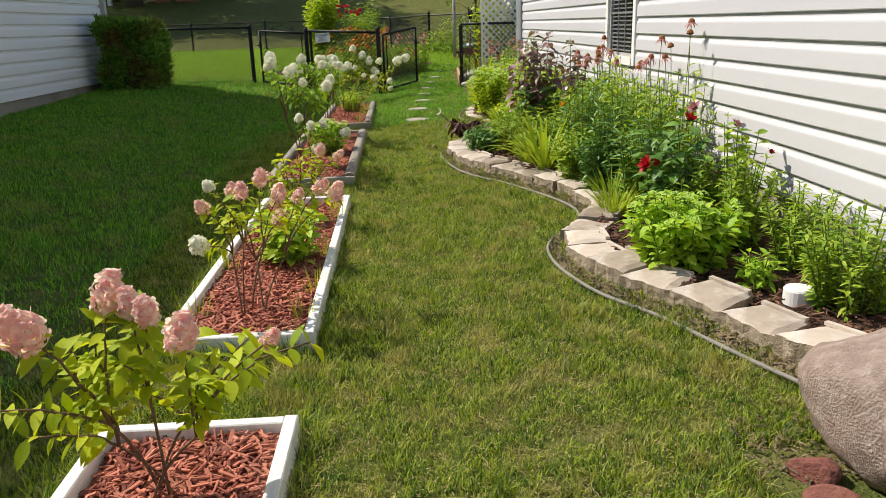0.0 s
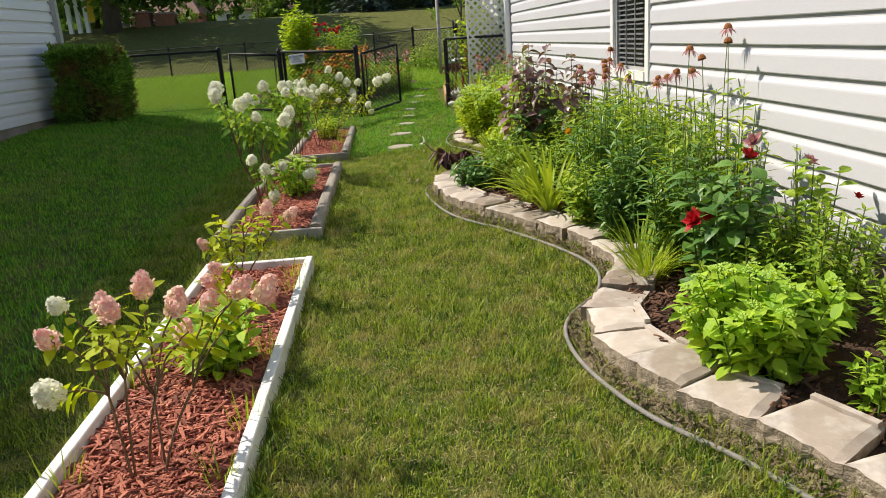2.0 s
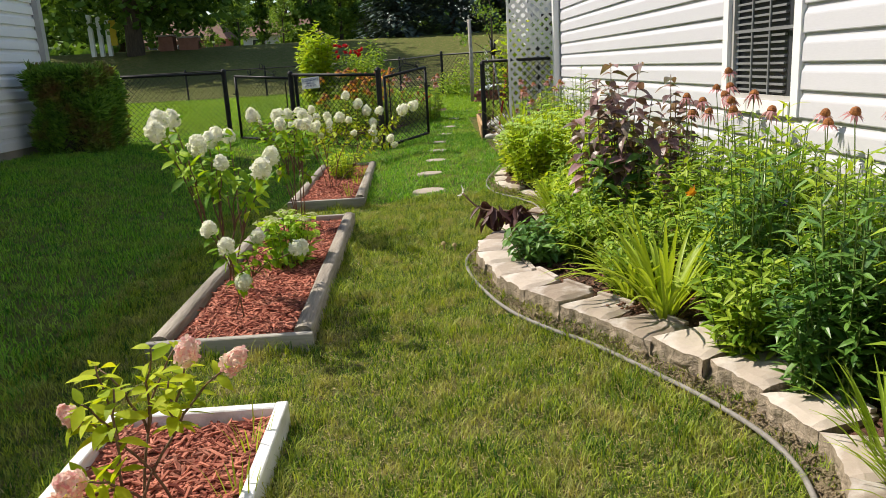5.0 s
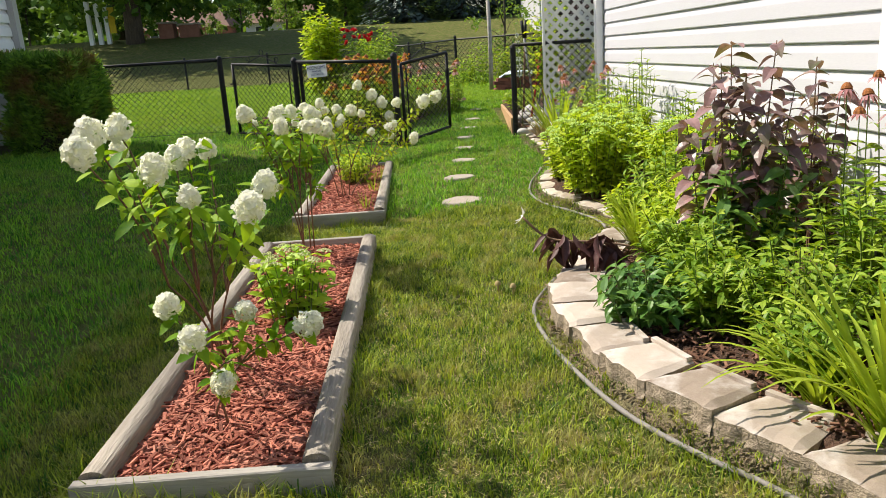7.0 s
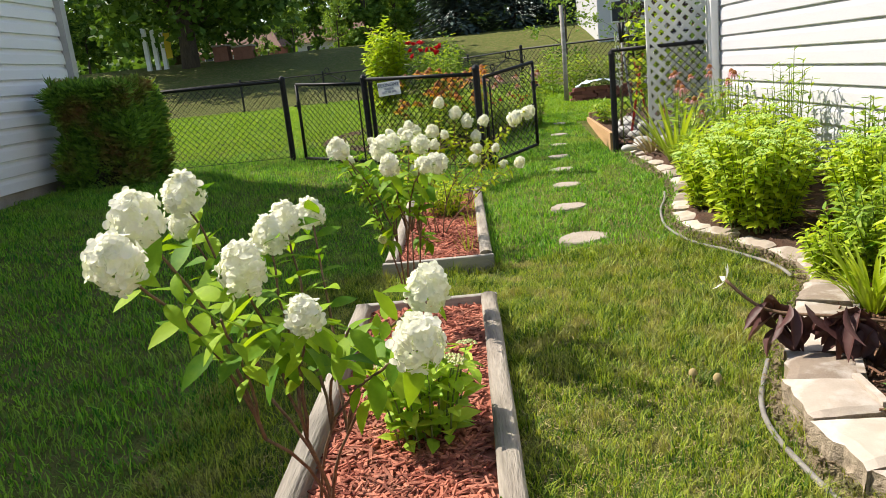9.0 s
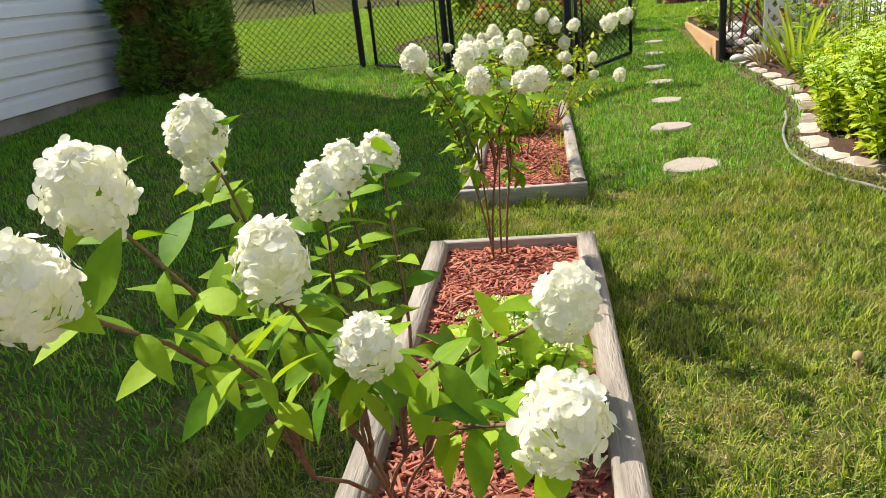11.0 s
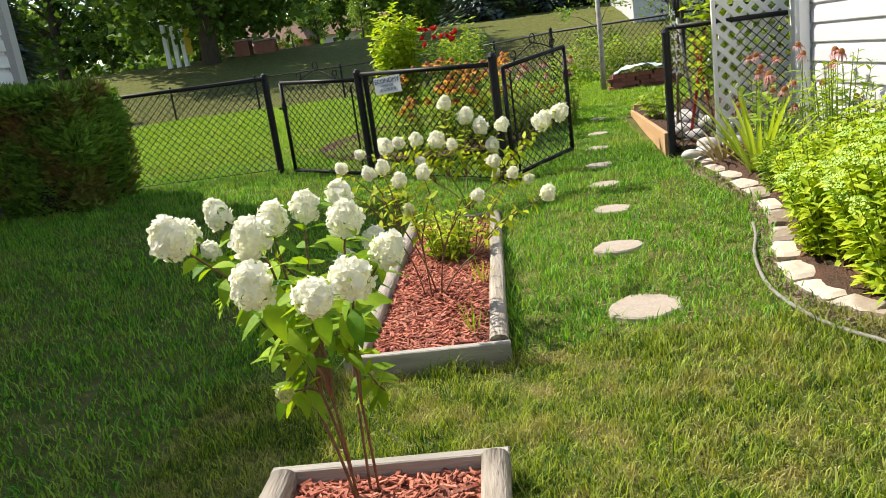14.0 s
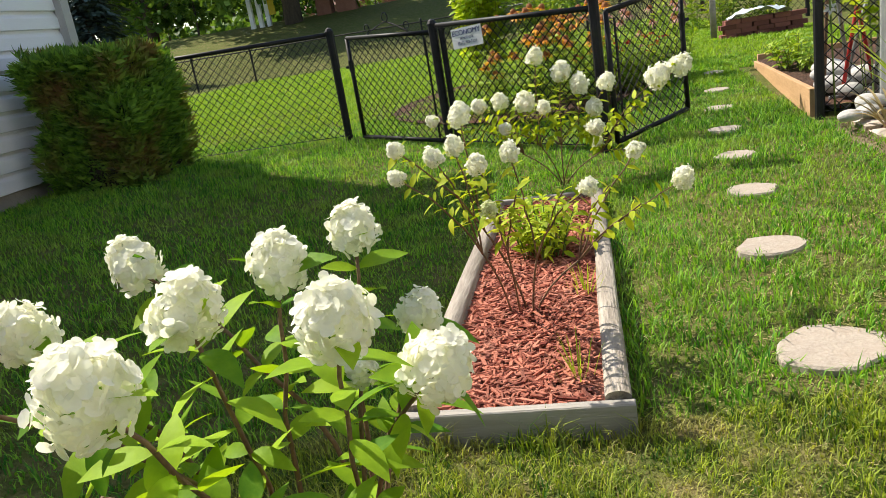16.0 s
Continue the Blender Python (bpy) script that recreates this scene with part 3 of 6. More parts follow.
# soaker hose laid along the foot of the blocks
hose = []
for i, (x, y) in enumerate(FINE_EDGE):
    if y < 2.2 or y > 11.3 or 8.0 < y < 9.0:
        if hose and y > 7.9 and len(hose) > 5:
            hb = Build().tube(hose, 0.0095, 8)
            tagged(part("garden_hose", hb, M_HOSE, smooth=True), "grey rubber soaker hose lying on the grass", "hose")
            hose = []
        continue
    j, k = max(i - 1, 0), min(i + 1, len(FINE_EDGE) - 1)
    d = Vector((FINE_EDGE[k][0] - FINE_EDGE[j][0], FINE_EDGE[k][1] - FINE_EDGE[j][1], 0)).normalized()
    off = 0.075 + 0.02 * noise.noise((y * 1.3, 0, 0))
    hose.append((x - d.y * off, y + d.x * off, gz(x, y) + 0.022))

# ---- stepping stones ----
rng = random.Random(8)
STEPS = ((0.42, 10.25, 0.17), (0.46, 11.18, 0.135), (0.55, 12.0, 0.125), (0.61, 12.75, 0.12), (0.68, 13.5, 0.12), (0.78, 14.3, 0.11), (0.90, 15.1, 0.11), (1.02, 16.0, 0.11))
for x, y, size in STEPS:
    n, b = 14, Build()
    ring = []
    for i in range(n):
        a = 2 * math.pi * i / n
        k = 1 + 0.3 * noise.noise((math.cos(a) * 1.5 + x * 9, math.sin(a) * 1.5, y * 3))
        ring.append((size * 1.05 * k * math.cos(a), size * k * math.sin(a)))
    b.add([(u, v, -0.03) for u, v in ring] + [(u, v, 0.018) for u, v in ring] + [(u * 0.95, v * 0.95, 0.026) for u, v in ring],
          [(i, (i + 1) % n, n + (i + 1) % n, n + i) for i in range(n)] + [(n + i, n + (i + 1) % n, 2 * n + (i + 1) % n, 2 * n + i) for i in range(n)] + [tuple(range(2 * n, 3 * n))])
    ob = part("stepping_stone", b, M_STEP)
    ob.location = (x, y, gz(x, y) - 0.014)
    tagged(ob, "pale irregular stepping stone set in the grass", "stepping stone", "stones leading to the gate")


# ---- black chain link fence with two gates ----
def chain_link(p, q, z0, z1, cell=0.082, r=0.0044):
    """Crossing wires between two uprights, from height z0 to z1 above the ground at each."""
    p, q = Vector(p), Vector(q)
    w, h = (q - p).length, z1 - z0
    d = (q - p) / w
    b = Build()
    for sign in (1, -1):
        u = -h
        while u < w + h:
            a0, a1 = (u, 0.0), (u + h, h)
            lo, hi = max(0, u), min(w, u + h)
            if hi - lo > 0.01:
                s0, s1 = (lo - u), (hi - u)
                if sign < 0:
                    s0, s1 = h - s0, h - s1
                off = Vector((0, 0, z0))
                nrm = Vector((d.y, -d.x, 0)) * 0.003 * sign
                b.tube([p + d * lo + off + Vector((0, 0, s0)) + nrm, p + d * hi + off + Vector((0, 0, s1)) + nrm], r, 3, False)
            u += cell
    return b


POST_A, GATE_L, POST_B, POST_C, GATE_R, POST_D = (-2.60, 15.25), (-2.40, 15.12), (-1.46, 14.54), (-0.13, 13.66), (0.53, 14.22), (1.29, 13.46)
FENCE_L, HOUSE_R = (-5.2, 15.0), (2.19, 13.28)


def at(p, dz=0.0):
    return (p[0], p[1], gz(*p) + dz)


def post(parent, p, height, r=0.03):
    b = Build().tube([at(p, -0.1), at(p, height)], r, 10)
    x, y, z = at(p, height)
    b.tube([(x, y, z), (x, y, z + 0.015), (x, y, z + 0.04), (x, y, z + 0.055)], [r * 1.15, r * 1.15, r * 0.8, r * 0.15], 10)
    return part("post", b, M_BLACK, parent, smooth=False)


def run(parent, p, q, height=1.04, low=0.05):
    part("rail", Build().tube([at(p, height), at(q, height)], 0.021, 8), M_BLACK, parent, smooth=True)
    part("tension_wire", Build().tube([at(p, low), at(q, low)], 0.004, 4), M_BLACK, parent)
    part("mesh", chain_link(at(p), at(q), low, height - 0.01), M_BLACK, parent)


def gate(name, p, q, label, scroll):
    g = thing(name, at(p), label, "gate")
    o = Vector(at(p))
    loc = lambda v, dz: tuple(Vector(at(v, dz)) - o)
    h0, h1 = 0.05, 0.99
    part("gate_frame", Build().tube([loc(p, h0), loc(p, h1)], 0.02, 8).tube([loc(q, h0), loc(q, h1)], 0.02, 8)
         .tube([loc(p, h1), loc(q, h1)], 0.02, 8).tube([loc(p, h0), loc(q, h0)], 0.02, 8), M_BLACK, g, smooth=True)
    m = chain_link(loc(p, 0), loc(q, 0), h0, h1)
    part("mesh", m, M_BLACK, g)
    d = (Vector(loc(q, 0)) - Vector(loc(p, 0)))
    inner = Vector(loc(p, 0)) + d * 0.1
    part("stile", Build().tube([tuple(inner + Vector((0, 0, h0))), tuple(inner + Vector((0, 0, h1 - 0.06)))], 0.01, 6), M_BLACK, g)
    part("latch", Build().tube([loc(q, 0.72), tuple(Vector(loc(q, 0.72)) + d.normalized() * 0.07)], 0.014, 6).tube([loc(q, 0.68), loc(q, 0.78)], 0.026, 8), M_BLACK, g)
    if scroll:
        c = Vector(loc(p, h1 + 0.02)) + d * 0.5
        e = d.normalized()
        b = Build()
        for s in (-1, 1):
            pts = []
            for i in range(26):
                u = i / 25
                a = u * 2.0 * math.pi * 1.1
                r = 0.045 * (1 - u * 0.7)
                pts.append(c + e * s * (0.26 - r * math.sin(a)) + Vector((0, 0, 0.05 + 0.05 * (1 - u) * 0.2 - r * math.cos(a))))
            pts2 = [c + e * s * (0.26 * k / 8) + Vector((0, 0, 0.10 - 0.10 * (k / 8) ** 1.3)) for k in range(9)]
            b.tube(pts, 0.006, 5)
            b.tube(pts2, 0.006, 5)
        ring = [c + e * 0.035 * math.cos(a) + Vector((0, 0, 0.14 + 0.04 * math.sin(a))) for a in [2 * math.pi * k / 14 for k in range(15)]]
        b.tube(ring, 0.006, 5)
        part("scrollwork", b, M_BLACK, g, "curled wrought iron scrollwork")
    return g


fence = thing("chain_link_fence", (0, 0, 0), "black vinyl coated chain link fence", "fence", kind="structure")
for p, top_z, r in ((POST_A, 1.30, 0.038), (POST_B, 1.21, 0.038), (POST_C, 1.19, 0.038), (POST_D, 1.19, 0.033), ((-1.38, 14.50), 1.16, 0.026), (FENCE_L, 1.25, 0.026)):
    post(fence, p, top_z - gz(*p), r)
run(fence, FENCE_L, POST_A)
run(fence, POST_B, POST_C)
run(fence, POST_D, HOUSE_R, 1.06)
gate("fence_gate", POST_B, GATE_L, "black chain link gate with scrollwork, ajar", True)
gate("fence_gate", (-0.05, 13.68), GATE_R, "black chain link gate standing open over the path", True)

# ---- plants ----
M_LEAF = surface("hydrangea leaf", (0.065, 0.21, 0.012), (0.38, 0.57, 0.03), 9, 60, 0.6, 0.25, 0.004, each=0.45, through_light=0.42, spec=0.2)
M_LEAF_YELLOW = surface("yellow green leaf", (0.22, 0.34, 0.012), (0.58, 0.66, 0.04), 9, 60, 0.6, 0.25, 0.004, each=0.45, through_light=0.45, spec=0.2)
M_STEM = surface("red brown stem", (0.10, 0.055, 0.035), (0.24, 0.15, 0.09), 30, 120, 0.7, 0.4, 0.003)
M_STEM_GREEN = surface("green stem", (0.08, 0.13, 0.03), (0.18, 0.24, 0.06), 20, 100, 0.6, 0.1, 0.002)
M_CREAM = surface("cream white petals", (0.88, 0.88, 0.76), (0.95, 0.945, 0.89), 14, 60, 0.6, 0, 0.002, island=0.5, stain=(0.90, 0.92, 0.56), stain_scale=14, stain_amount=0.5, through_light=0.5, sheen=0)
M_BLUSH = surface("blush pink petals", (0.84, 0.44, 0.46), (0.94, 0.84, 0.74), 14, 60, 0.6, 0, 0.002, island=0.6, stain=(0.9, 0.85, 0.70), stain_scale=10, stain_amount=0.7, through_light=0.6, sheen=0)
M_GREENISH = surface("greenish petals", (0.46, 0.52, 0.2), (0.72, 0.72, 0.42), 14, 60, 0.6, 0.1, 0.002, island=0.5, through_light=0.3, sheen=0)
M_SEDUM = surface("lime sedum leaf", (0.22, 0.42, 0.03), (0.52, 0.70, 0.08), 9, 60, 0.5, 0.15, 0.003, island=0.5, through_light=0.38)
M_LIME = surface("bright lime foliage", (0.24, 0.40, 0.02), (0.60, 0.70, 0.06), 6, 60, 0.55, 0.15, 0.003, island=0.5, through_light=0.42)
M_GREEN = surface("mid green foliage", (0.11, 0.25, 0.02), (0.42, 0.54, 0.06), 6, 60, 0.5, 0.15, 0.003, island=0.5, through_light=0.36)
M_DEEP = surface("deep green foliage", (0.045, 0.14, 0.025), (0.18, 0.34, 0.06), 6, 60, 0.42, 0.15, 0.003, island=0.5, through_light=0.25, spec=0.45)
M_STRAP = surface("strap leaf green", (0.18, 0.32, 0.02), (0.50, 0.60, 0.07), 4, 60, 0.45, 0.1, 0.002, island=0.5, through_light=0.4)
M_PURPLE = surface("purple bronze leaf", (0.09, 0.045, 0.05), (0.44, 0.27, 0.27), 8, 60, 0.4, 0.2, 0.003, island=0.6, stain=(0.09, 0.15, 0.04), stain_scale=5, stain_amount=0.75, through_light=0.22, spec=0.5)
M_WILT = surface("wilted maroon leaf", (0.03, 0.012, 0.013), (0.13, 0.055, 0.05), 12, 70, 0.5, 0.3, 0.004, island=0.5, through_light=0.12)
M_TAN = surface("dry tan stalk", (0.26, 0.19, 0.08), (0.45, 0.36, 0.18), 12, 70, 0.8, 0.2, 0.003, island=0.5)
M_RED = surface("red petals", (0.36, 0.006, 0.012), (0.66, 0.025, 0.035), 12, 60, 0.5, 0.1, 0.002, island=0.4, through_light=0.3, sheen=0)
M_PINK = surface("dusty pink petals", (0.32, 0.11, 0.12), (0.62, 0.33, 0.33), 12, 60, 0.6, 0.1, 0.002, island=0.5, through_light=0.3, sheen=0)
M_ORANGE = surface("orange yellow petals", (0.62, 0.16, 0.01), (0.80, 0.42, 0.03), 12, 60, 0.55, 0.1, 0.002, island=0.5, through_light=0.3, sheen=0)
M_CONE = surface("brown seed cone", (0.09, 0.032, 0.014), (0.48, 0.18, 0.05), 60, 200, 0.8, 0.6, 0.004)
M_VIOLET = surface("violet petals", (0.12, 0.09, 0.42), (0.28, 0.22, 0.62), 12, 60, 0.5, 0, through_light=0.3, sheen=0)
M_WHITE_PETAL = surface("white petals", (0.76, 0.75, 0.70), (0.86, 0.85, 0.82), 12, 60, 0.5, 0, through_light=0.3, sheen=0)


def leaf_shape(length, width, droop=0.25, fold=0.18, n=5, blunt=0.9):
    """Points and faces of one leaf along +x: a pointed oval with a folded midrib, bending down."""
    pts, faces = [], []
    for i in range(n + 1):
        u = i / n
        w = width * 0.5 * math.sin(math.pi * min(1.0, max(0.02, u)) ** blunt) ** 0.9
        if i in (0, n):
            w = width * 0.02
        x, z = length * (u - 0.1 * droop * u * u), -droop * length * u * u
        pts += [(x, -w, z + fold * w), (x, 0, z), (x, w, z + fold * w)]
    for i in range(n):
        k = i * 3
        faces += [(k, k + 3, k + 4, k + 1), (k + 1, k + 4, k + 5, k + 2)]
    return pts, faces


def leaf_mesh(name, material, *shape, **more):
    b = Build()
    b.add(*leaf_shape(*shape, **more))
    b.smooth = True
    return b.mesh(name, material)


def aim(p, direction, roll=0.0, scale=1.0):
    """A pose at p whose x points along direction and whose z points up as far as it can."""
    x = Vector(direction).normalized()
    y = Vector((0, 0, 1)).cross(x)
    y = y.normalized() if y.length > 1e-3 else Vector((0, 1, 0))
    z = x.cross(y)
    m = Matrix((x, y, z)).transposed().to_4x4()
    m = m @ Matrix.Rotation(roll, 4, "X") @ Matrix.Scale(scale, 4)
    m.translation = p
    return m


def panicle(seed, radius, height, florets, petal, material):
    """A hydrangea head: florets of four rounded petals, crowded over a blunt cone in a loose shell."""
    rng = random.Random(seed)
    b = Build()
    for i in range(florets):
        u = (i + 0.5) / florets
        a = i * 2.399963 + rng.uniform(-0.25, 0.25)
        prof = math.sin(math.pi * (0.13 + 0.83 * u) ** 0.80) ** 0.70
        lump = 1 + 0.34 * noise.noise((math.cos(a) * 1.7 + seed * 5, math.sin(a) * 1.7, u * 3.2))
        r = radius * prof * rng.uniform(0.82, 1.16) * lump
        p = Vector((r * math.cos(a), r * math.sin(a), -0.2 * height + height * u * (0.9 + 0.1 * lump) + rng.uniform(-0.006, 0.006)))
        out = Vector((math.cos(a) * prof, math.sin(a) * prof, (u - 0.40) * 1.5)).normalized()
        out = (out + Vector((rng.uniform(-0.45, 0.45), rng.uniform(-0.45, 0.45), rng.uniform(-0.45, 0.55)))).normalized()
        side = out.cross(Vector((0, 0, 1)))
        side = side.normalized() if side.length > 0.05 else Vector((1, 0, 0))
        up = side.cross(out)
        spin, s = rng.uniform(0, math.pi / 2), petal * rng.uniform(0.72, 1.22)
        for k in range(4):
            c = spin + k * math.pi / 2 + rng.uniform(-0.12, 0.12)
            d, e = side * math.cos(c) + up * math.sin(c), -side * math.sin(c) + up * math.cos(c)
            cup, wide = rng.uniform(-0.25, 0.42), rng.uniform(0.40, 0.52)
            o = p + out * 0.0008 * k
            b.add([o, o + d * s * 0.34 + e * s * wide * 0.85 + out * s * cup * 0.12, o + d * s * 0.74 + e * s * wide + out * s * cup * 0.5, o + d * s * 0.98 + e * s * wide * 0.5 + out * s * cup * 0.95,
                   o + d * s * 1.03 + out * s * cup, o + d * s * 0.98 - e * s * wide * 0.5 + out * s * cup * 0.95, o + d * s * 0.74 - e * s * wide + out * s * cup * 0.5, o + d * s * 0.34 - e * s * wide * 0.85 + out * s * cup * 0.12,
                   o + d * s * 0.66 + out * s * (cup * 0.42 - 0.06)],
                  [(0, 1, 8, 7), (1, 2, 8), (2, 3, 8), (3, 4, 8), (4, 5, 8), (5, 6, 8), (6, 7, 8)])
    return b.mesh("flower_head", material)


HEADS = {"cream": [panicle(s, 0.040, 0.090, 100, 0.0155, M_CREAM) for s in (1, 2, 3, 4, 11)],
         "blush": [panicle(s, 0.033, 0.104, 66, 0.0165, M_BLUSH) for s in (5, 6, 7)],
         "green": [panicle(s, 0.028, 0.06, 60, 0.0105, M_GREENISH) for s in (8, 9)]}
LEAVES = [leaf_mesh("leaf", M_LEAF, 0.090, 0.040, droop=d) for d in (0.1, 0.28, 0.5)]
LEAVES_Y = [leaf_mesh("leaf", M_LEAF_YELLOW, 0.084, 0.035, droop=d) for d in (0.1, 0.28, 0.5)]


def arc(p, q, bow, n=6):
    """Points from p to q that rise first and then lean out."""
    p, q = Vector(p), Vector(q)
    out = []
    for i in range(n + 1):
        u = i / n
        v = p.lerp(q, u)
        flat = Vector((q.x - p.x, q.y - p.y, 0))
        v -= flat * bow * math.sin(math.pi * u) * 0.5
        v.z += bow * 0.18 * (q - p).length * math.sin(math.pi * u)
        out.append(v)
    return out


def hydrangea(base, heads, label, seed, leaves=LEAVES, pairs=4, leafy=0.5, leaf_scale=1.0, shoots=()):
    """base: foot. heads: (x, y, z, size, colour). shoots: leafy tips with no flower."""
    rng = random.Random(seed)
    o = Vector(base)
    shrub = thing("hydrangea", base, label, "shrub", "hydrangeas in the beds")
    tips = [(Vector(h[:3]) - o, h[3], h[4]) for h in heads] + [(Vector(s) - o, 0, "") for s in shoots]
    canes = max(2, min(5, len(tips) // 3))
    order = sorted(tips, key=lambda c: math.atan2(c[0].y, c[0].x))
    forks = {}
    for k in range(canes):
        members = order[k * len(order) // canes:(k + 1) * len(order) // canes]
        mid = sum((c[0] for c in members), Vector()) / len(members)
        fork = Vector((mid.x * 0.5, mid.y * 0.5, mid.z * rng.uniform(0.42, 0.6)))
        foot = Vector((rng.uniform(-0.05, 0.05), rng.uniform(-0.05, 0.05), -0.02))
        part("stem", Build().tube(arc(foot, fork, 0.2, 4), [0.0048, 0.0045, 0.0042, 0.004, 0.0037], 6), M_STEM, shrub, smooth=True)
        for c in members:
            forks[id(c)] = fork
    for entry in tips:
        tip, size, colour = entry
        foot = forks[id(entry)]
        end = tip - Vector((0, 0, 0.03 * size))
        path = arc(foot, end, rng.uniform(0.1, 0.3), 7)
        path = [p + Vector((rng.uniform(-1, 1), rng.uniform(-1, 1), 0)) * 0.006 * (0 < i < 7) for i, p in enumerate(path)]
        part("stem", Build().tube(path, [0.0042 - 0.00025 * i for i in range(8)], 6), M_STEM, shrub, smooth=True)
        lean = (path[-1] - path[-3]).normalized()
        if size:
            tilt = lean.lerp(Vector((0, 0, 1)), 0.35).to_track_quat("Z", "Y").to_matrix().to_4x4()
            head = part("flower_head", rng.choice(HEADS[colour]), None, shrub, {"cream": "creamy white flower head", "blush": "faded pink flower head", "green": "small greenish flower head"}[colour])
            size *= 1.02 if o.y > 12 else 0.9 if o.y > 10 else 0.80 if o.y > 8 else 0.92 if o.y > 6 else 0.86
            head.matrix_local = Matrix.Translation(end) @ tilt @ pose(0, 0, 0, rng.uniform(-14, 14), rng.uniform(-14, 14), rng.uniform(0, 360)) @ Matrix.Scale(size * rng.uniform(0.94, 1.08), 4)
        turn = rng.uniform(0, math.pi)
        n = pairs + rng.choice((0, 1, 1))
        for k in range(n):
            u = 1.0 - min(0.95, leafy * 1.2) * (k + 0.1) / n
            i = min(6, int(u * 7))
            p = path[i].lerp(path[i + 1], u * 7 - i)
            axis_ = (path[i + 1] - path[i]).normalized()
            side = axis_.orthogonal().normalized()
            for s in (0, math.pi):
                a = turn + k * math.pi / 2 + s + rng.uniform(-0.3, 0.3)
                d = Matrix.Rotation(a, 3, axis_) @ side + axis_ * rng.uniform(0.15, 0.6)
                lf = part("leaf", rng.choice(leaves), None, shrub)
                lf.matrix_local = aim(p, d, rng.uniform(-0.6, 0.6), leaf_scale * rng.uniform(0.65, 1.2))
    return shrub


C, B_, G_ = "cream", "blush", "green"
hydrangea((-0.50, 1.86, 0.05), [(-0.65, 1.60, 0.68, 1.3, B_), (-0.70, 1.66, 0.64, 1.0, B_), (-0.53, 1.74, 0.70, 1.05, B_), (-0.47, 1.72, 0.68, 0.8, B_), (-0.42, 1.68, 0.67, 0.8, B_), (-0.33, 1.60, 0.65, 1.05, B_), (-0.17, 1.75, 0.56, 0.6, B_)],
          "hydrangea with faded pink flower heads in red mulch", 21, LEAVES_Y, 9, 0.75, 0.85, [(-0.6, 1.8, 0.54), (-0.4, 1.95, 0.5), (-0.35, 1.75, 0.45), (-0.7, 1.85, 0.52), (-0.80, 1.78, 0.30), (-0.08, 1.83, 0.50), (-0.70, 1.95, 0.42), (-0.25, 1.9, 0.49), (-0.78, 1.66, 0.44), (-0.2, 1.72, 0.50), (-0.5, 1.7, 0.52)])
hydrangea((-0.52, 3.25, 0.05), [(-0.63, 3.05, 0.60, 0.75, B_), (-0.60, 3.07, 0.68, 0.6, C), (-0.66, 3.06, 0.45, 0.95, C), (-0.48, 3.08, 0.65, 0.8, B_), (-0.42, 3.18, 0.68, 0.85, B_), (-0.40, 3.40, 0.45, 0.8, B_),
                                (-0.37, 3.27, 0.59, 0.85, B_), (-0.30, 3.36, 0.56, 0.7, B_), (-0.14, 3.42, 0.56, 0.95, B_), (-0.20, 3.35, 0.60, 0.8, B_), (-0.55, 3.2, 0.63, 0.7, B_)],
          "hydrangea with pink and white flower heads in red mulch", 22, LEAVES_Y, 5, 0.6, 0.75, [(-0.45, 3.2, 0.55), (-0.55, 3.35, 0.48), (-0.35, 3.3, 0.48), (-0.3, 3.6, 0.45), (-0.65, 3.3, 0.5)])
hydrangea((-0.50, 4.88, 0.05), [(-0.34, 4.85, 0.53, 0.9, B_), (-0.24, 4.87, 0.49, 0.85, B_), (-0.66, 4.85, 0.37, 0.75, B_), (-0.60, 4.6, 0.27, 1.0, B_), (-0.56, 4.6, 0.32, 0.8, B_)],
          "yellow-green leafed hydrangea with peach flower heads", 23, LEAVES_Y, 6, 0.85, 0.85, [(-0.58, 4.85, 0.50), (-0.45, 4.9, 0.52), (-0.38, 4.8, 0.46), (-0.62, 4.95, 0.45), (-0.5, 4.75, 0.47), (-0.42, 5.0, 0.48), (-0.6, 4.78, 0.42)])
hydrangea((-0.63, 6.58, 0.05), [(-0.64, 6.29, 0.575, 0.82, C), (-0.53, 6.13, 0.535, 0.85, C), (-0.535, 6.33, 0.32, 0.8, C), (-0.46, 6.42, 0.50, 0.72, C), (-0.30, 6.50, 0.42, 0.95, C)],
          "low hydrangea with white flower heads in red mulch", 24, LEAVES, 5, 0.55, 0.75, [(-0.5, 6.35, 0.36), (-0.55, 6.5, 0.4), (-0.4, 6.5, 0.36)])
hydrangea((-0.80, 7.15, 0.05), [(-0.835, 6.35, 1.015, 0.9, C), (-0.86, 6.5, 1.05, 0.92, C), (-0.93, 6.90, 1.03, 1.0, C), (-0.745, 6.64, 0.92, 1.12, C), (-0.77, 6.95, 0.91, 0.95, C), (-0.74, 7.00, 0.935, 0.8, C), (-0.72, 7.20, 0.91, 0.85, C),
                                (-0.62, 6.57, 0.835, 0.78, C), (-0.405, 6.64, 0.848, 0.98, C), (-0.415, 6.45, 0.815, 1.05, C), (-0.98, 7.0, 0.945, 0.75, C)],
          "tall leaning hydrangea with large creamy white flower heads", 25, LEAVES, 6, 0.5, 0.88, [(-0.55, 6.6, 0.78), (-0.75, 6.5, 0.85), (-0.5, 6.75, 0.74), (-0.68, 6.7, 0.8), (-0.85, 6.8, 0.85), (-0.45, 6.6, 0.7)])
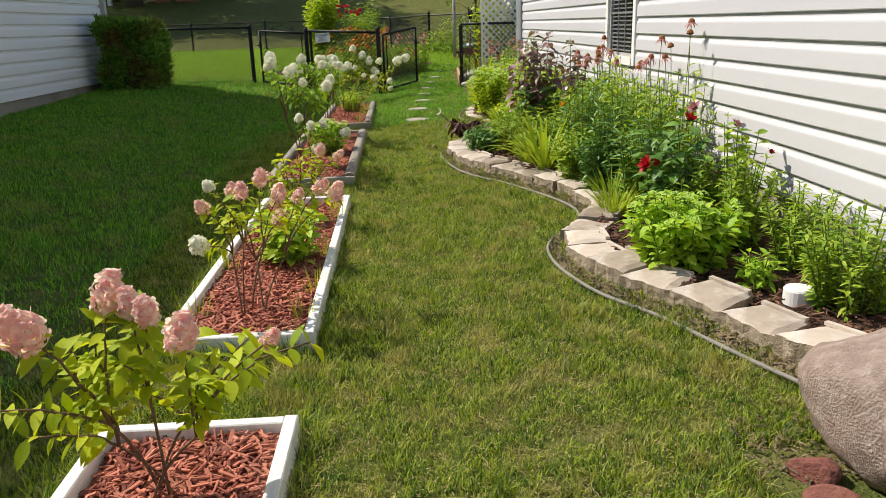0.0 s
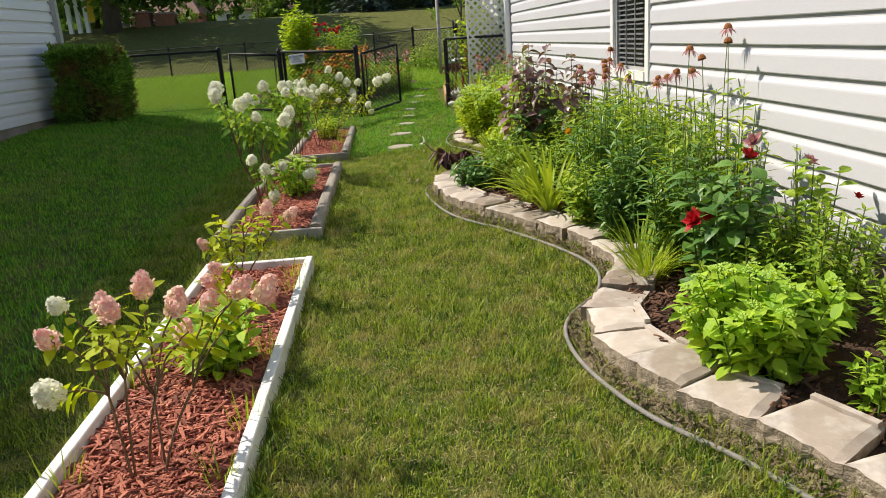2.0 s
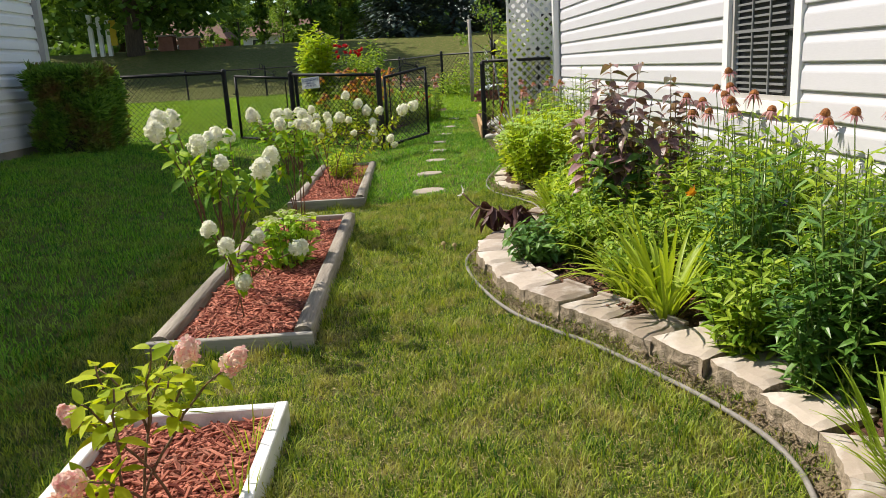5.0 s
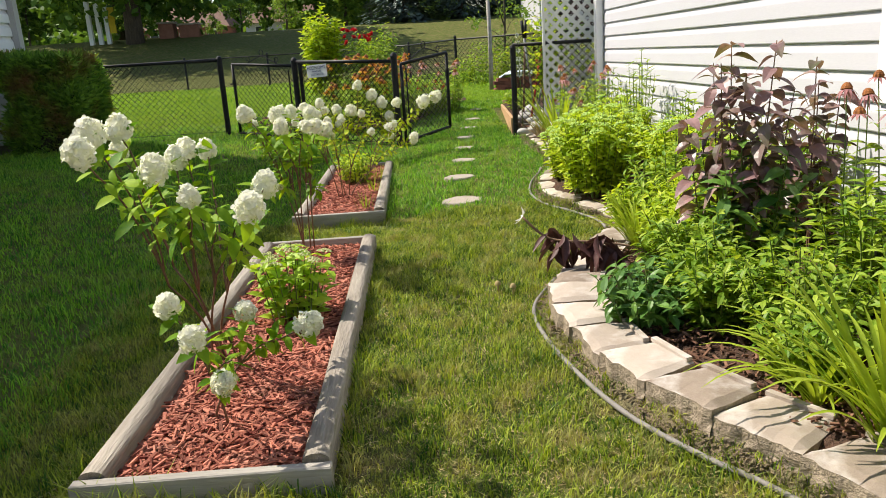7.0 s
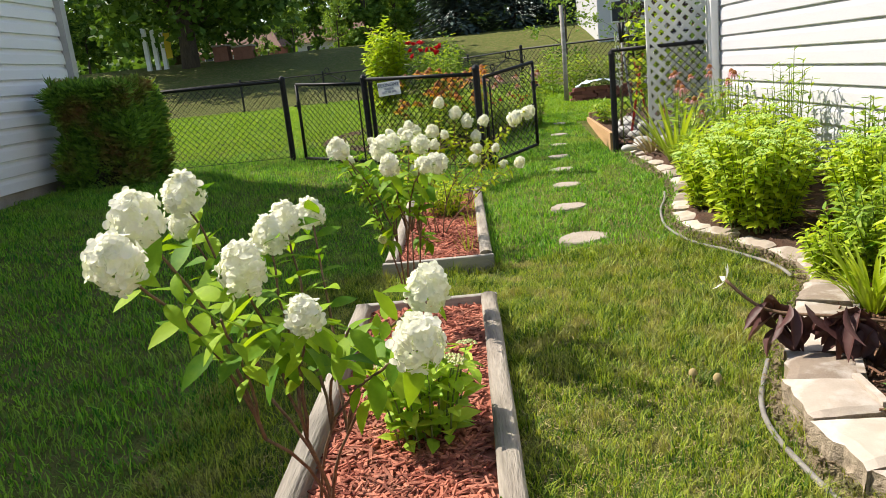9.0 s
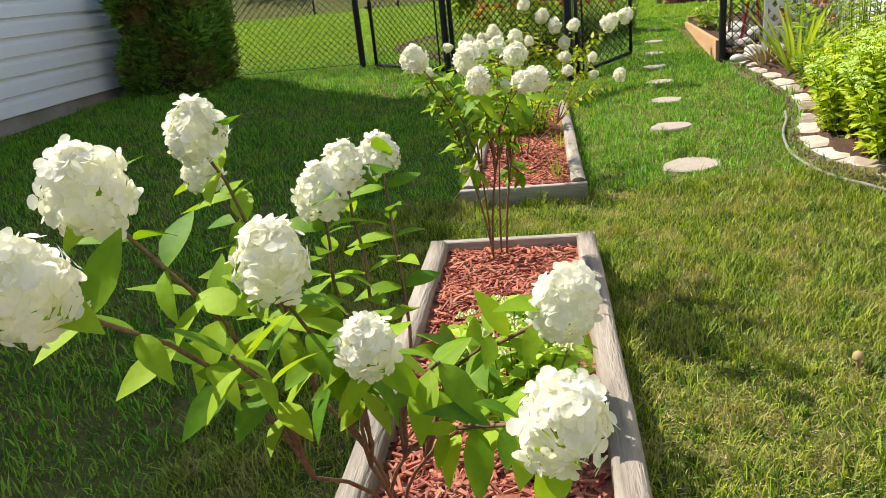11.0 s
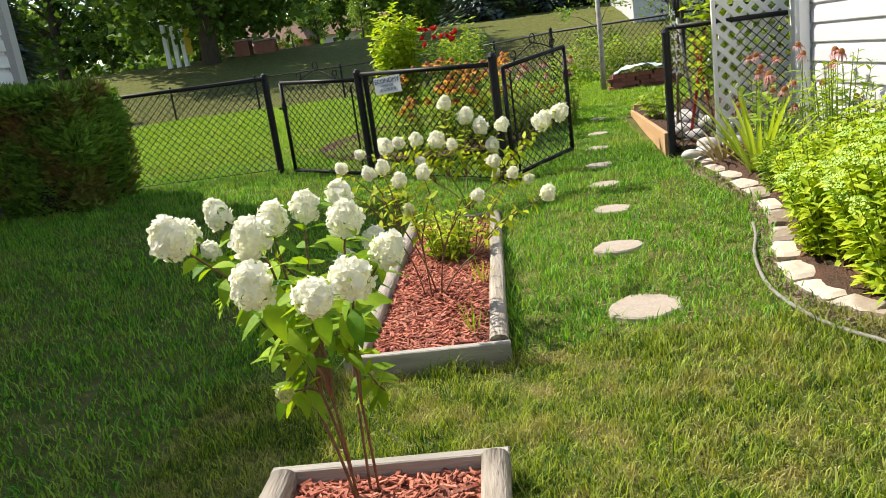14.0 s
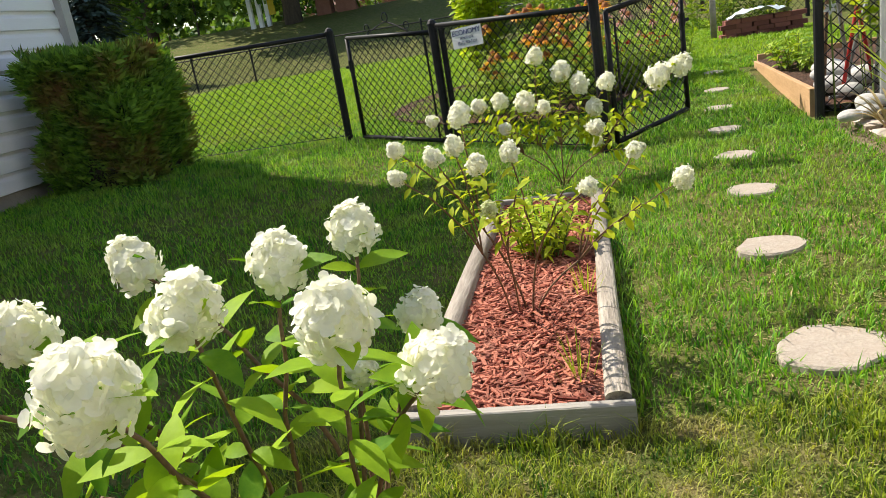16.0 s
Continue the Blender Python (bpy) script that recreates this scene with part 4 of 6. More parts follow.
hydrangea((-0.62, 8.86, 0.03), [(-0.832, 8.442, 0.966, 1.12, C), (-0.883, 8.63, 0.934, 0.88, C), (-0.897, 8.88, 0.93, 0.92, C), (-0.667, 8.436, 0.947, 1.02, C), (-0.682, 8.624, 0.943, 1.02, C), (-0.646, 8.79, 0.936, 0.92, C), (-0.578, 8.91, 0.935, 0.82, C),
                                (-0.503, 8.588, 0.934, 0.95, C), (-0.506, 8.90, 0.804, 0.8, C), (-0.444, 8.684, 0.832, 1.02, C), (-0.612, 8.245, 0.90, 1.05, C), (-0.436, 8.256, 0.893, 0.95, C), (-0.822, 8.60, 0.888, 0.55, C), (-0.55, 8.75, 0.794, 0.6, C),
                                (-0.475, 8.12, 0.905, 0.85, C), (-0.717, 8.60, 0.53, 0.75, G_)],
          "tall hydrangea with many creamy white flower heads", 26, LEAVES, 6, 0.5, 0.8, [(-0.5, 8.7, 0.45), (-0.75, 8.7, 0.6), (-0.6, 8.5, 0.78), (-0.7, 8.45, 0.82), (-0.5, 8.4, 0.76), (-0.8, 8.6, 0.8), (-0.6, 8.3, 0.78), (-0.52, 8.55, 0.72)])
hydrangea((-0.58, 10.75, 0.03), [(-0.844, 10.24, 0.84, 0.62, C), (-0.842, 10.2, 0.76, 0.62, C), (-0.725, 10.23, 0.803, 0.7, C), (-0.704, 10.5, 0.788, 0.72, C), (-0.614, 10.35, 0.741, 0.72, C), (-0.525, 10.52, 0.737, 0.72, C), (-0.56, 10.1, 0.66, 0.85, G_),
                                 (-0.272, 10.255, 0.651, 0.68, C), (0.055, 10.70, 0.538, 0.85, C), (-0.102, 10.70, 0.655, 0.65, C), (-0.69, 10.6, 0.87, 0.8, C)],
          "spreading hydrangea with small creamy flower heads", 27, LEAVES_Y, 6, 0.65, 0.65, [(-0.2, 10.6, 0.55), (-0.1, 10.5, 0.5), (-0.7, 10.6, 0.65), (-0.5, 10.4, 0.62), (-0.35, 10.5, 0.58), (-0.62, 10.5, 0.66)])
hydrangea((-0.42, 13.0, 0.05), [(-0.54, 12.9, 0.92, 1.1, C), (-0.39, 12.85, 0.81, 1.15, C), (-0.28, 12.8, 0.72, 1.1, C), (-0.12, 12.8, 0.71, 1.1, C), (0.16, 12.7, 0.72, 1.5, C), (0.30, 12.72, 0.76, 1.35, C), (-0.21, 12.75, 0.57, 1.0, C), (-0.22, 12.7, 0.47, 1.0, C),
                                (-0.79, 12.9, 0.67, 1.05, C), (-0.63, 12.85, 0.65, 1.2, C), (-1.04, 12.9, 0.66, 1.0, C), (-1.22, 12.8, 0.62, 0.8, C), (-0.75, 12.7, 0.52, 0.8, C), (0.03, 12.85, 0.27, 0.85, C), (-0.2, 12.9, 0.33, 0.8, C), (-0.9, 12.75, 0.68, 0.9, C), (-0.5, 12.7, 0.62, 0.8, C)],
          "broad hydrangea with creamy flower heads before the fence", 28, LEAVES_Y, 6, 0.65, 0.9, [(-0.7, 12.8, 0.6), (-0.2, 12.75, 0.4), (0.1, 12.75, 0.55), (-0.4, 12.9, 0.68), (-0.5, 12.8, 0.6), (-0.3, 12.8, 0.5), (-0.8, 12.9, 0.5), (-0.1, 12.85, 0.5), (-0.9, 12.85, 0.55), (-0.6, 12.75, 0.45)])


def clump(name, base, label, category, seed, stems, spread, height, leaf, material, pairs=6, lean=0.5, lowest=0.15, heads=None, head_mat=None, stem_mat=None, whorl=2, group="", upward=0.5, side=(0, 0), droop=(0.05, 0.5), segments=3):
    """A leafy perennial: stems that fan out from the foot, with leaves all the way up."""
    rng = random.Random(seed)
    plant = thing(name, base, label, category, group)
    fo = Build()
    length, width = leaf
    for s in range(stems):
        a = 2 * math.pi * (s * 0.618 + rng.random() * 0.15)
        r = math.sqrt((s + 0.5) / stems)
        foot = Vector((spread[0] * r * 0.55 * math.cos(a), spread[1] * r * 0.55 * math.sin(a), -0.02))
        tip = Vector((spread[0] * r * math.cos(a) + side[0], spread[1] * r * math.sin(a) + side[1], height * rng.uniform(0.72, 1.05) * (1 - 0.22 * r * r)))
        path = arc(foot, tip, lean * 0.4, 5)
        part("stem", Build().tube(path, [0.0045, 0.004, 0.0036, 0.0032, 0.0028, 0.002], 4), stem_mat or M_STEM_GREEN, plant)
        turn = rng.uniform(0, 6)
        for k in range(pairs):
            u = lowest + (1 - lowest) * (k + 0.6) / pairs
            i = min(4, int(u * 5))
            p = path[i].lerp(path[i + 1], u * 5 - i)
            ax = (path[i + 1] - path[i]).normalized()
            sd = ax.orthogonal().normalized()
            for w in range(whorl):
                d = Matrix.Rotation(turn + k * 1.7 + w * 2 * math.pi / whorl, 3, ax) @ sd + ax * (upward + rng.uniform(-0.5, 0.6))
                size = (1.0 - 0.45 * max(0, u - 0.6)) * rng.uniform(0.7, 1.2)
                pts, faces = leaf_shape(length * size, width * size, rng.uniform(*droop), 0.25, segments)
                m = aim(p, d, rng.uniform(-0.5, 0.5))
                fo.add([m @ Vector(q) for q in pts], faces)
        if heads and rng.random() < heads[0]:
            m = Matrix.Translation(tip) @ pose(0, 0, 0, rng.uniform(-20, 20), rng.uniform(-20, 20), 0)
            hb = Build()
            for _ in range(26):
                aa, rr = rng.uniform(0, 6.28), heads[1] * math.sqrt(rng.random())
                q = m @ Vector((rr * math.cos(aa), rr * math.sin(aa), heads[2] * (1 - (rr / heads[1]) ** 2) + rng.uniform(0, 0.006)))
                e = heads[1] * 0.22
                hb.add([q + Vector((e, 0, 0)), q + Vector((0, e, 0.3 * e)), q + Vector((-e, 0, 0)), q + Vector((0, -e, 0.3 * e)), q + Vector((0, 0, e))], [(0, 1, 4), (1, 2, 4), (2, 3, 4), (3, 0, 4)])
            part("flower_head", hb, head_mat, plant)
    part("foliage", fo, material, plant)
    return plant


def straps(name, base, label, category, seed, count, length, width, material, spread=0.5, arch=0.8, group=""):
    """Long arching blades from one crown."""
    rng = random.Random(seed)
    plant = thing(name, base, label, category, group)
    for _ in range(count):
        a = rng.uniform(0, 2 * math.pi)
        reach, n = length * rng.uniform(0.6, 1.1), 7
        out = Vector((math.cos(a), math.sin(a), 0))
        sd = Vector((-math.sin(a), math.cos(a), 0))
        foot = out * rng.uniform(0, 0.06)
        el = rng.uniform(0.5, 1.0)
        pts, faces = [], []
        for i in range(n + 1):
            u = i / n
            r = reach * spread * el * u
            h = reach * (u * (1.25 - 0.3 * el) - arch * el * u * u)
            w = width * 0.5 * (1 - u ** 3) * (0.6 + 0.4 * min(1, u * 4)) + 0.0005
            c = foot + out * r + Vector((0, 0, h))
            pts += [c - sd * w + Vector((0, 0, w * 0.5)), c, c + sd * w + Vector((0, 0, w * 0.5))]
        for i in range(n):
            k = i * 3
            faces += [(k, k + 3, k + 4, k + 1), (k + 1, k + 4, k + 5, k + 2)]
        b = Build()
        b.add(pts, faces)
        part("leaf_blade", b, material, plant, smooth=True)
    return plant


def petals(count, length, width, droop, seed=0):
    rng = random.Random(seed)
    b = Build()
    for k in range(count):
        a = 2 * math.pi * k / count + rng.uniform(-0.1, 0.1)
        pts, faces = leaf_shape(length * rng.uniform(0.85, 1.1), width, droop * rng.uniform(0.7, 1.3), 0.1, 3, 0.6)
        m = pose(0, 0, 0, 0, 0, math.degrees(a)) @ Matrix.Translation((0.008, 0, 0))
        b.add([m @ Vector(q) for q in pts], faces)
    return b


def dome(r, h, n=9, rows=4):
    b = Build()
    b.add([(r * math.cos(0.5 * math.pi * k / rows) * math.cos(2 * math.pi * i / n), r * math.cos(0.5 * math.pi * k / rows) * math.sin(2 * math.pi * i / n), h * math.sin(0.5 * math.pi * k / rows)) for k in range(rows + 1) for i in range(n)],
          [(k * n + i, k * n + (i + 1) % n, (k + 1) * n + (i + 1) % n, (k + 1) * n + i) for k in range(rows) for i in range(n)])
    return b


PINK_RAYS = [petals(11, 0.042, 0.013, d, s).mesh("petals", M_PINK) for d, s in ((0.55, 1), (0.8, 2), (1.1, 3))]
ORANGE_RAYS = [petals(12, 0.045, 0.014, d, s).mesh("petals", M_ORANGE) for d, s in ((0.2, 1), (0.45, 2))]
RED_RAYS = [petals(11, 0.03, 0.012, 1.2, 9).mesh("petals", M_RED)]
CONES = dome(0.021, 0.027).mesh("cone", M_CONE)


def coneflower(tip, label, seed, rays=PINK_RAYS, foot=None, leaf=(0.11, 0.028), size=1.0, dry=False, group="coneflowers by the wall"):
    """A tall stem with lance-shaped leaves and a daisy head that hangs its petals."""
    rng = random.Random(seed)
    x, y, z = tip
    fx, fy = foot or (x + rng.uniform(-0.05, 0.05), y + rng.uniform(-0.08, 0.08))
    base = Vector((fx, fy, gz(fx, fy) + 0.09))
    plant = thing("coneflower", base, label, "flower", group)
    path = arc(Vector((0, 0, -0.02)), Vector(tip) - base, 0.1, 6)
    part("stem", Build().tube(path, [0.005, 0.0045, 0.004, 0.0035, 0.003, 0.0028, 0.0025], 5), M_STEM_GREEN, plant, smooth=True)
    fo = Build()
    for k in range(7):
        u = 0.15 + 0.68 * k / 7
        i = int(u * 6)
        p = path[i].lerp(path[i + 1], u * 6 - i)
        for s in range(2):
            a = rng.uniform(0, 6.28)
            pts, faces = leaf_shape(leaf[0] * rng.uniform(0.7, 1.25), leaf[1] * rng.uniform(0.8, 1.2), rng.uniform(0.2, 0.7), 0.15, 4)
            m = aim(p, (math.cos(a), math.sin(a), rng.uniform(0.1, 0.8)), rng.uniform(-0.5, 0.5))
            fo.add([m @ Vector(q) for q in pts], faces)
    part("foliage", fo, M_GREEN, plant)
    m = Matrix.Translation(path[-1]) @ pose(0, 0, 0, rng.uniform(-22, 22), rng.uniform(-22, 22), rng.uniform(0, 360)) @ Matrix.Scale(size, 4)
    cone = part("cone", CONES, None, plant, "brown seed cone")
    cone.matrix_local = m
    if not dry:
        ray_ = part("petals", rng.choice(rays), None, plant)
        ray_.matrix_local = m
    return plant


# -- the border, from the boulder to the fence --
clump("speedwell", (1.98, 2.86, 0.10), "leafy green perennial with upright spikes", "perennial", 31, 40, (0.25, 0.28), 0.42, (0.055, 0.017), M_GREEN, 13, 0.4, 0.05, whorl=3)
clump("speedwell", (2.05, 3.35, 0.10), "leafy green perennial with thin bare tips", "perennial", 32, 34, (0.18, 0.26), 0.40, (0.055, 0.016), M_GREEN, 13, 0.4, 0.05, whorl=3)
clump("young_perennial", (1.72, 3.12, 0.10), "small tuft of fresh green leaves", "perennial", 33, 12, (0.09, 0.09), 0.17, (0.07, 0.025), M_SEDUM, 5, 0.6, 0.05)
clump("sedum", (1.52, 3.48, 0.10), "dense lime green sedum clump", "perennial", 34, 46, (0.29, 0.25), 0.36, (0.075, 0.044), M_SEDUM, 8, 0.5, 0.06, (0.55, 0.028, 0.014), M_SEDUM, whorl=3, group="sedums")
clump("speedwell", (1.90, 3.80, 0.10), "bushy green perennial against the siding", "perennial", 35, 44, (0.22, 0.28), 0.50, (0.055, 0.02), M_GREEN, 13, 0.3, 0.05, whorl=3)
clump("hibiscus", (1.68, 4.12, 0.10), "green hibiscus with broad leaves and red blooms", "shrub", 36, 18, (0.22, 0.24), 0.66, (0.095, 0.065), M_DEEP, 9, 0.3, 0.08, droop=(0.2, 0.8), segments=5)
clump("hibiscus", (2.05, 4.12, 0.10), "slim hibiscus with closed red buds", "shrub", 37, 7, (0.14, 0.14), 0.68, (0.085, 0.05), M_GREEN, 8, 0.3, 0.15)
straps("tuft_grass", (1.47, 4.50, 0.08), "brownish green grassy tuft", "grass", 38, 120, 0.34, 0.007, M_STRAP, 0.75, 0.55)
straps("tuft_grass", (1.52, 4.75, 0.08), "fine green grassy tuft", "grass", 39, 70, 0.36, 0.008, M_GREEN, 0.7, 0.5)
rng = random.Random(77)
for i in range(9):
    clump("aster", (1.66 + 0.13 * (i % 3) + rng.uniform(-0.05, 0.05), 4.62 + 0.20 * i, 0.10), "tall narrow-leafed green perennial", "perennial", 40 + i, 22, (0.19, 0.2), rng.uniform(0.60, 0.82), (0.105, 0.022), M_GREEN if i % 3 else M_DEEP, 12, 0.25, 0.06, whorl=2, group="tall perennials in the border")
for i in range(6):
    clump("aster", (2.05 + rng.uniform(-0.06, 0.05), 4.75 + 0.42 * i, 0.10), "tall narrow-leafed perennial against the siding", "perennial", 55 + i, 12, (0.13, 0.2), rng.uniform(0.75, 0.92), (0.10, 0.02), M_GREEN if i % 2 else M_LIME, 12, 0.2, 0.1, group="tall perennials in the border")
straps("daylily", (1.33, 6.02, 0.10), "arching yellow-green daylily clump", "daylily", 61, 62, 0.70, 0.021, M_STRAP, 0.72, 0.60)
straps("daylily", (1.27, 6.32, 0.10), "low arching daylily tuft at the edging", "daylily", 161, 34, 0.46, 0.017, M_STRAP, 0.85, 0.68)
straps("daylily", (1.58, 5.65, 0.10), "thin daylily clump among the perennials", "daylily", 62, 40, 0.45, 0.014, M_STRAP, 0.6, 0.5)
clump("speedwell", (1.42, 6.75, 0.10), "bushy fresh green perennial", "perennial", 63, 40, (0.25, 0.30), 0.40, (0.055, 0.024), M_GREEN, 11, 0.4, 0.05, whorl=3)
clump("coral_bells", (0.98, 7.10, 0.10), "low dark green mound of glossy leaves", "perennial", 64, 40, (0.24, 0.26), 0.24, (0.085, 0.036), M_DEEP, 6, 0.8, 0.1, upward=0.3)
clump("phlox", (1.40, 7.40, 0.10), "leafy green perennial mound", "perennial", 65, 44, (0.30, 0.30), 0.42, (0.07, 0.026), M_GREEN, 11, 0.4, 0.05, whorl=3)
clump("phlox", (1.80, 6.9, 0.10), "tall green perennial behind the mound", "perennial", 66, 30, (0.25, 0.30), 0.62, (0.08, 0.024), M_GREEN, 12, 0.3, 0.05, whorl=3)
clump("phlox", (1.55, 8.15, 0.10), "fresh green perennial mound", "perennial", 67, 40, (0.30, 0.34), 0.42, (0.07, 0.026), M_LIME, 11, 0.4, 0.05, whorl=3)
clump("phlox", (1.95, 8.3, 0.10), "tall green perennial by the siding", "perennial", 68, 34, (0.24, 0.4), 0.66, (0.08, 0.024), M_GREEN, 12, 0.3, 0.05, whorl=3)
clump("purple_hibiscus", (1.50, 7.52, 0.10), "tall hibiscus with purple bronze leaves", "shrub", 69, 9, (0.24, 0.24), 1.26, (0.105, 0.066), M_PURPLE, 13, 0.2, 0.40, stem_mat=M_STEM, upward=0.15, droop=(0.4, 1.1), segments=5)
clump("purple_hibiscus", (1.92, 7.66, 0.10), "slim hibiscus with purple bronze leaves", "shrub", 70, 4, (0.1, 0.14), 1.1, (0.10, 0.066), M_PURPLE, 12, 0.2, 0.35, stem_mat=M_STEM, upward=0.15, droop=(0.4, 1.1), segments=5)
clump("hibiscus", (1.52, 7.46, 0.10), "dark green broad-leafed hibiscus under the purple one", "shrub", 177, 10, (0.26, 0.24), 0.72, (0.11, 0.06), M_DEEP, 9, 0.3, 0.1, droop=(0.3, 0.9), segments=5)
clump("sedum", (1.42, 9.85, 0.12), "large lime green sedum mound", "perennial", 71, 80, (0.36, 0.36), 0.60, (0.074, 0.036), M_LIME, 11, 0.35, 0.06, (0.6, 0.042, 0.018), M_SEDUM, whorl=3, group="sedums")
clump("sedum", (1.90, 9.35, 0.12), "large lime green sedum mound", "perennial", 72, 64, (0.32, 0.42), 0.58, (0.074, 0.036), M_LIME, 11, 0.35, 0.06, (0.6, 0.042, 0.018), M_SEDUM, whorl=3, group="sedums")
clump("sedum", (1.72, 10.55, 0.14), "large lime green sedum mound", "perennial", 73, 70, (0.34, 0.40), 0.60, (0.074, 0.036), M_LIME, 11, 0.35, 0.06, (0.6, 0.042, 0.018), M_SEDUM, whorl=3, group="sedums")
clump("aster", (2.05, 10.9, 0.16), "tall narrow-leafed perennial against the siding", "perennial", 74, 16, (0.14, 0.3), 0.95, (0.09, 0.02), M_GREEN, 14, 0.2, 0.1)
clump("aster", (1.95, 11.9, 0.16), "tall green perennial with pointed tips", "perennial", 75, 22, (0.22, 0.3), 0.85, (0.08, 0.02), M_GREEN, 14, 0.2, 0.1)
straps("daylily", (1.28, 8.25, 0.10), "light green strap-leafed clump by the edging", "daylily", 76, 60, 0.40, 0.016, M_STRAP, 0.75, 0.6)
straps("iris", (1.58, 12.2, 0.18), "iris with stiff sword-shaped leaves", "iris", 77, 46, 0.72, 0.03, M_STRAP, 0.75, 0.3)
clump("sedum", (1.36, 10.45, 0.12), "lime green sedum mound at the edging", "perennial", 171, 46, (0.26, 0.28), 0.45, (0.074, 0.036), M_LIME, 9, 0.4, 0.06, (0.6, 0.042, 0.018), M_SEDUM, whorl=3, group="sedums")
clump("sedum", (1.52, 11.05, 0.15), "lime green sedum mound at the edging", "perennial", 172, 40, (0.24, 0.3), 0.42, (0.06, 0.026), M_LIME, 11, 0.4, 0.06, whorl=3, group="sedums")
clump("border_perennial", (1.62, 11.7, 0.16), "low green perennial behind the edging", "perennial", 173, 34, (0.22, 0.3), 0.34, (0.07, 0.024), M_GREEN, 9, 0.4, 0.05, whorl=3, group="bushy perennials in the border")
clump("border_perennial", (1.38, 8.75, 0.11), "low light green perennial behind the edging", "perennial", 174, 26, (0.16, 0.2), 0.26, (0.07, 0.024), M_LIME, 8, 0.4, 0.05, whorl=3, group="bushy perennials in the border")
clump("border_perennial", (1.30, 6.45, 0.10), "low green perennial behind the edging", "perennial", 175, 26, (0.16, 0.22), 0.28, (0.06, 0.024), M_GREEN, 8, 0.4, 0.05, whorl=3, group="bushy perennials in the border")
clump("border_perennial", (1.66, 3.85, 0.10), "low green perennial between the sedum and hibiscus", "perennial", 176, 26, (0.2, 0.14), 0.34, (0.06, 0.024), M_GREEN, 9, 0.4, 0.05, whorl=3, group="bushy perennials in the border")
straps("iris", (1.50, 12.75, 0.18), "flopped iris with yellowing leaves", "iris", 78, 30, 0.45, 0.022, M_TAN, 0.9, 0.75)

rng = random.Random(78)
for i, (x, y, w, h, mat) in enumerate(((1.62, 8.72, 0.3, 0.5, M_GREEN), (1.92, 8.85, 0.28, 0.62, M_LIME), (1.45, 7.92, 0.26, 0.36, M_LIME), (1.72, 6.35, 0.26, 0.55, M_GREEN), (1.62, 5.2, 0.22, 0.5, M_DEEP), (1.5, 5.55, 0.2, 0.4, M_GREEN), (1.9, 6.1, 0.26, 0.7, M_GREEN),
                                        (2.05, 7.95, 0.2, 0.7, M_GREEN), (1.22, 7.0, 0.2, 0.34, M_GREEN), (2.1, 9.9, 0.18, 0.7, M_GREEN), (1.95, 11.3, 0.25, 0.6, M_LIME), (1.7, 11.35, 0.22, 0.45, M_LIME), (1.75, 4.6, 0.2, 0.55, M_GREEN), (1.28, 7.65, 0.18, 0.28, M_GREEN))):
    clump("border_perennial", (x, y, gz(x, y) + 0.09), "bushy leafy green border perennial", "perennial", 500 + i, 34, (w, w), h, (0.075, 0.024), mat, 11, 0.35, 0.05, whorl=3, group="bushy perennials in the border")

TIPS = [(2.20, 5.32, 1.22), (2.14, 5.18, 1.15), (2.07, 5.53, 1.11), (2.10, 5.42, 1.06), (2.02, 5.6, 0.98), (2.22, 6.46, 0.89), (2.15, 6.3, 0.86), (2.17, 7.45, 1.08), (2.12, 7.3, 1.0), (2.05, 7.2, 0.96), (2.0, 7.0, 0.94), (1.95, 6.85, 0.90), (2.1, 6.95, 0.97),
        (2.08, 6.7, 0.9), (1.90, 7.05, 0.88), (2.16, 7.6, 0.98), (2.0, 7.4, 0.92), (1.88, 7.25, 0.86), (2.15, 6.1, 0.92), (2.18, 5.75, 0.97), (1.90, 7.39, 0.95)]
for i, tip in enumerate(TIPS):
    coneflower(tip, "tall coneflower with a brown cone and drooping dusty pink petals" if i not in (1, 3) else "tall coneflower gone to a dry brown cone", 100 + i, dry=i in (1, 3), size=1.15)
for i in range(22):
    x, y = rng.uniform(1.62, 2.18), rng.uniform(12.0, 13.0)
    coneflower((x, y, gz(x, y) + rng.uniform(0.45, 0.85)), "faded pink coneflower by the lattice", 140 + i, size=1.1, group="coneflowers by the lattice")


def bloom(name, at_, label, seed, material, r, count=14, parent=None):
    """A loose cup of overlapping petals."""
    rng = random.Random(seed)
    b, pieces = dome(r * 0.3, r * 0.3), []
    split = name.split("_")[0] in ("hibiscus", "daylily")
    for k in range(count):
        a, t_ = k * 2.4, 0.2 + 0.9 * k / count
        pts, faces = leaf_shape(r * (0.6 + 0.5 * k / count), r * 0.75, -0.25 + rng.uniform(0, 0.3), 0.35, 3, 0.7)
        m = pose(0, 0, 0, 0, 0, math.degrees(a)) @ pose(0, 0, 0, 0, -90 + 75 * t_, 0)
        pieces.append(Build() if split else b)
        pieces[-1].add([m @ Vector(q) for q in pts], faces)
    ob = part(name, b, material)
    for piece in pieces if split else ():
        part("petal", piece, material, ob)
    ob.location = at_
    ob.rotation_euler = (rng.uniform(-0.9, 0.2), rng.uniform(-0.9, 0.1), rng.uniform(0, 6))
    return tagged(ob, label, "flower", "blooms in the border")


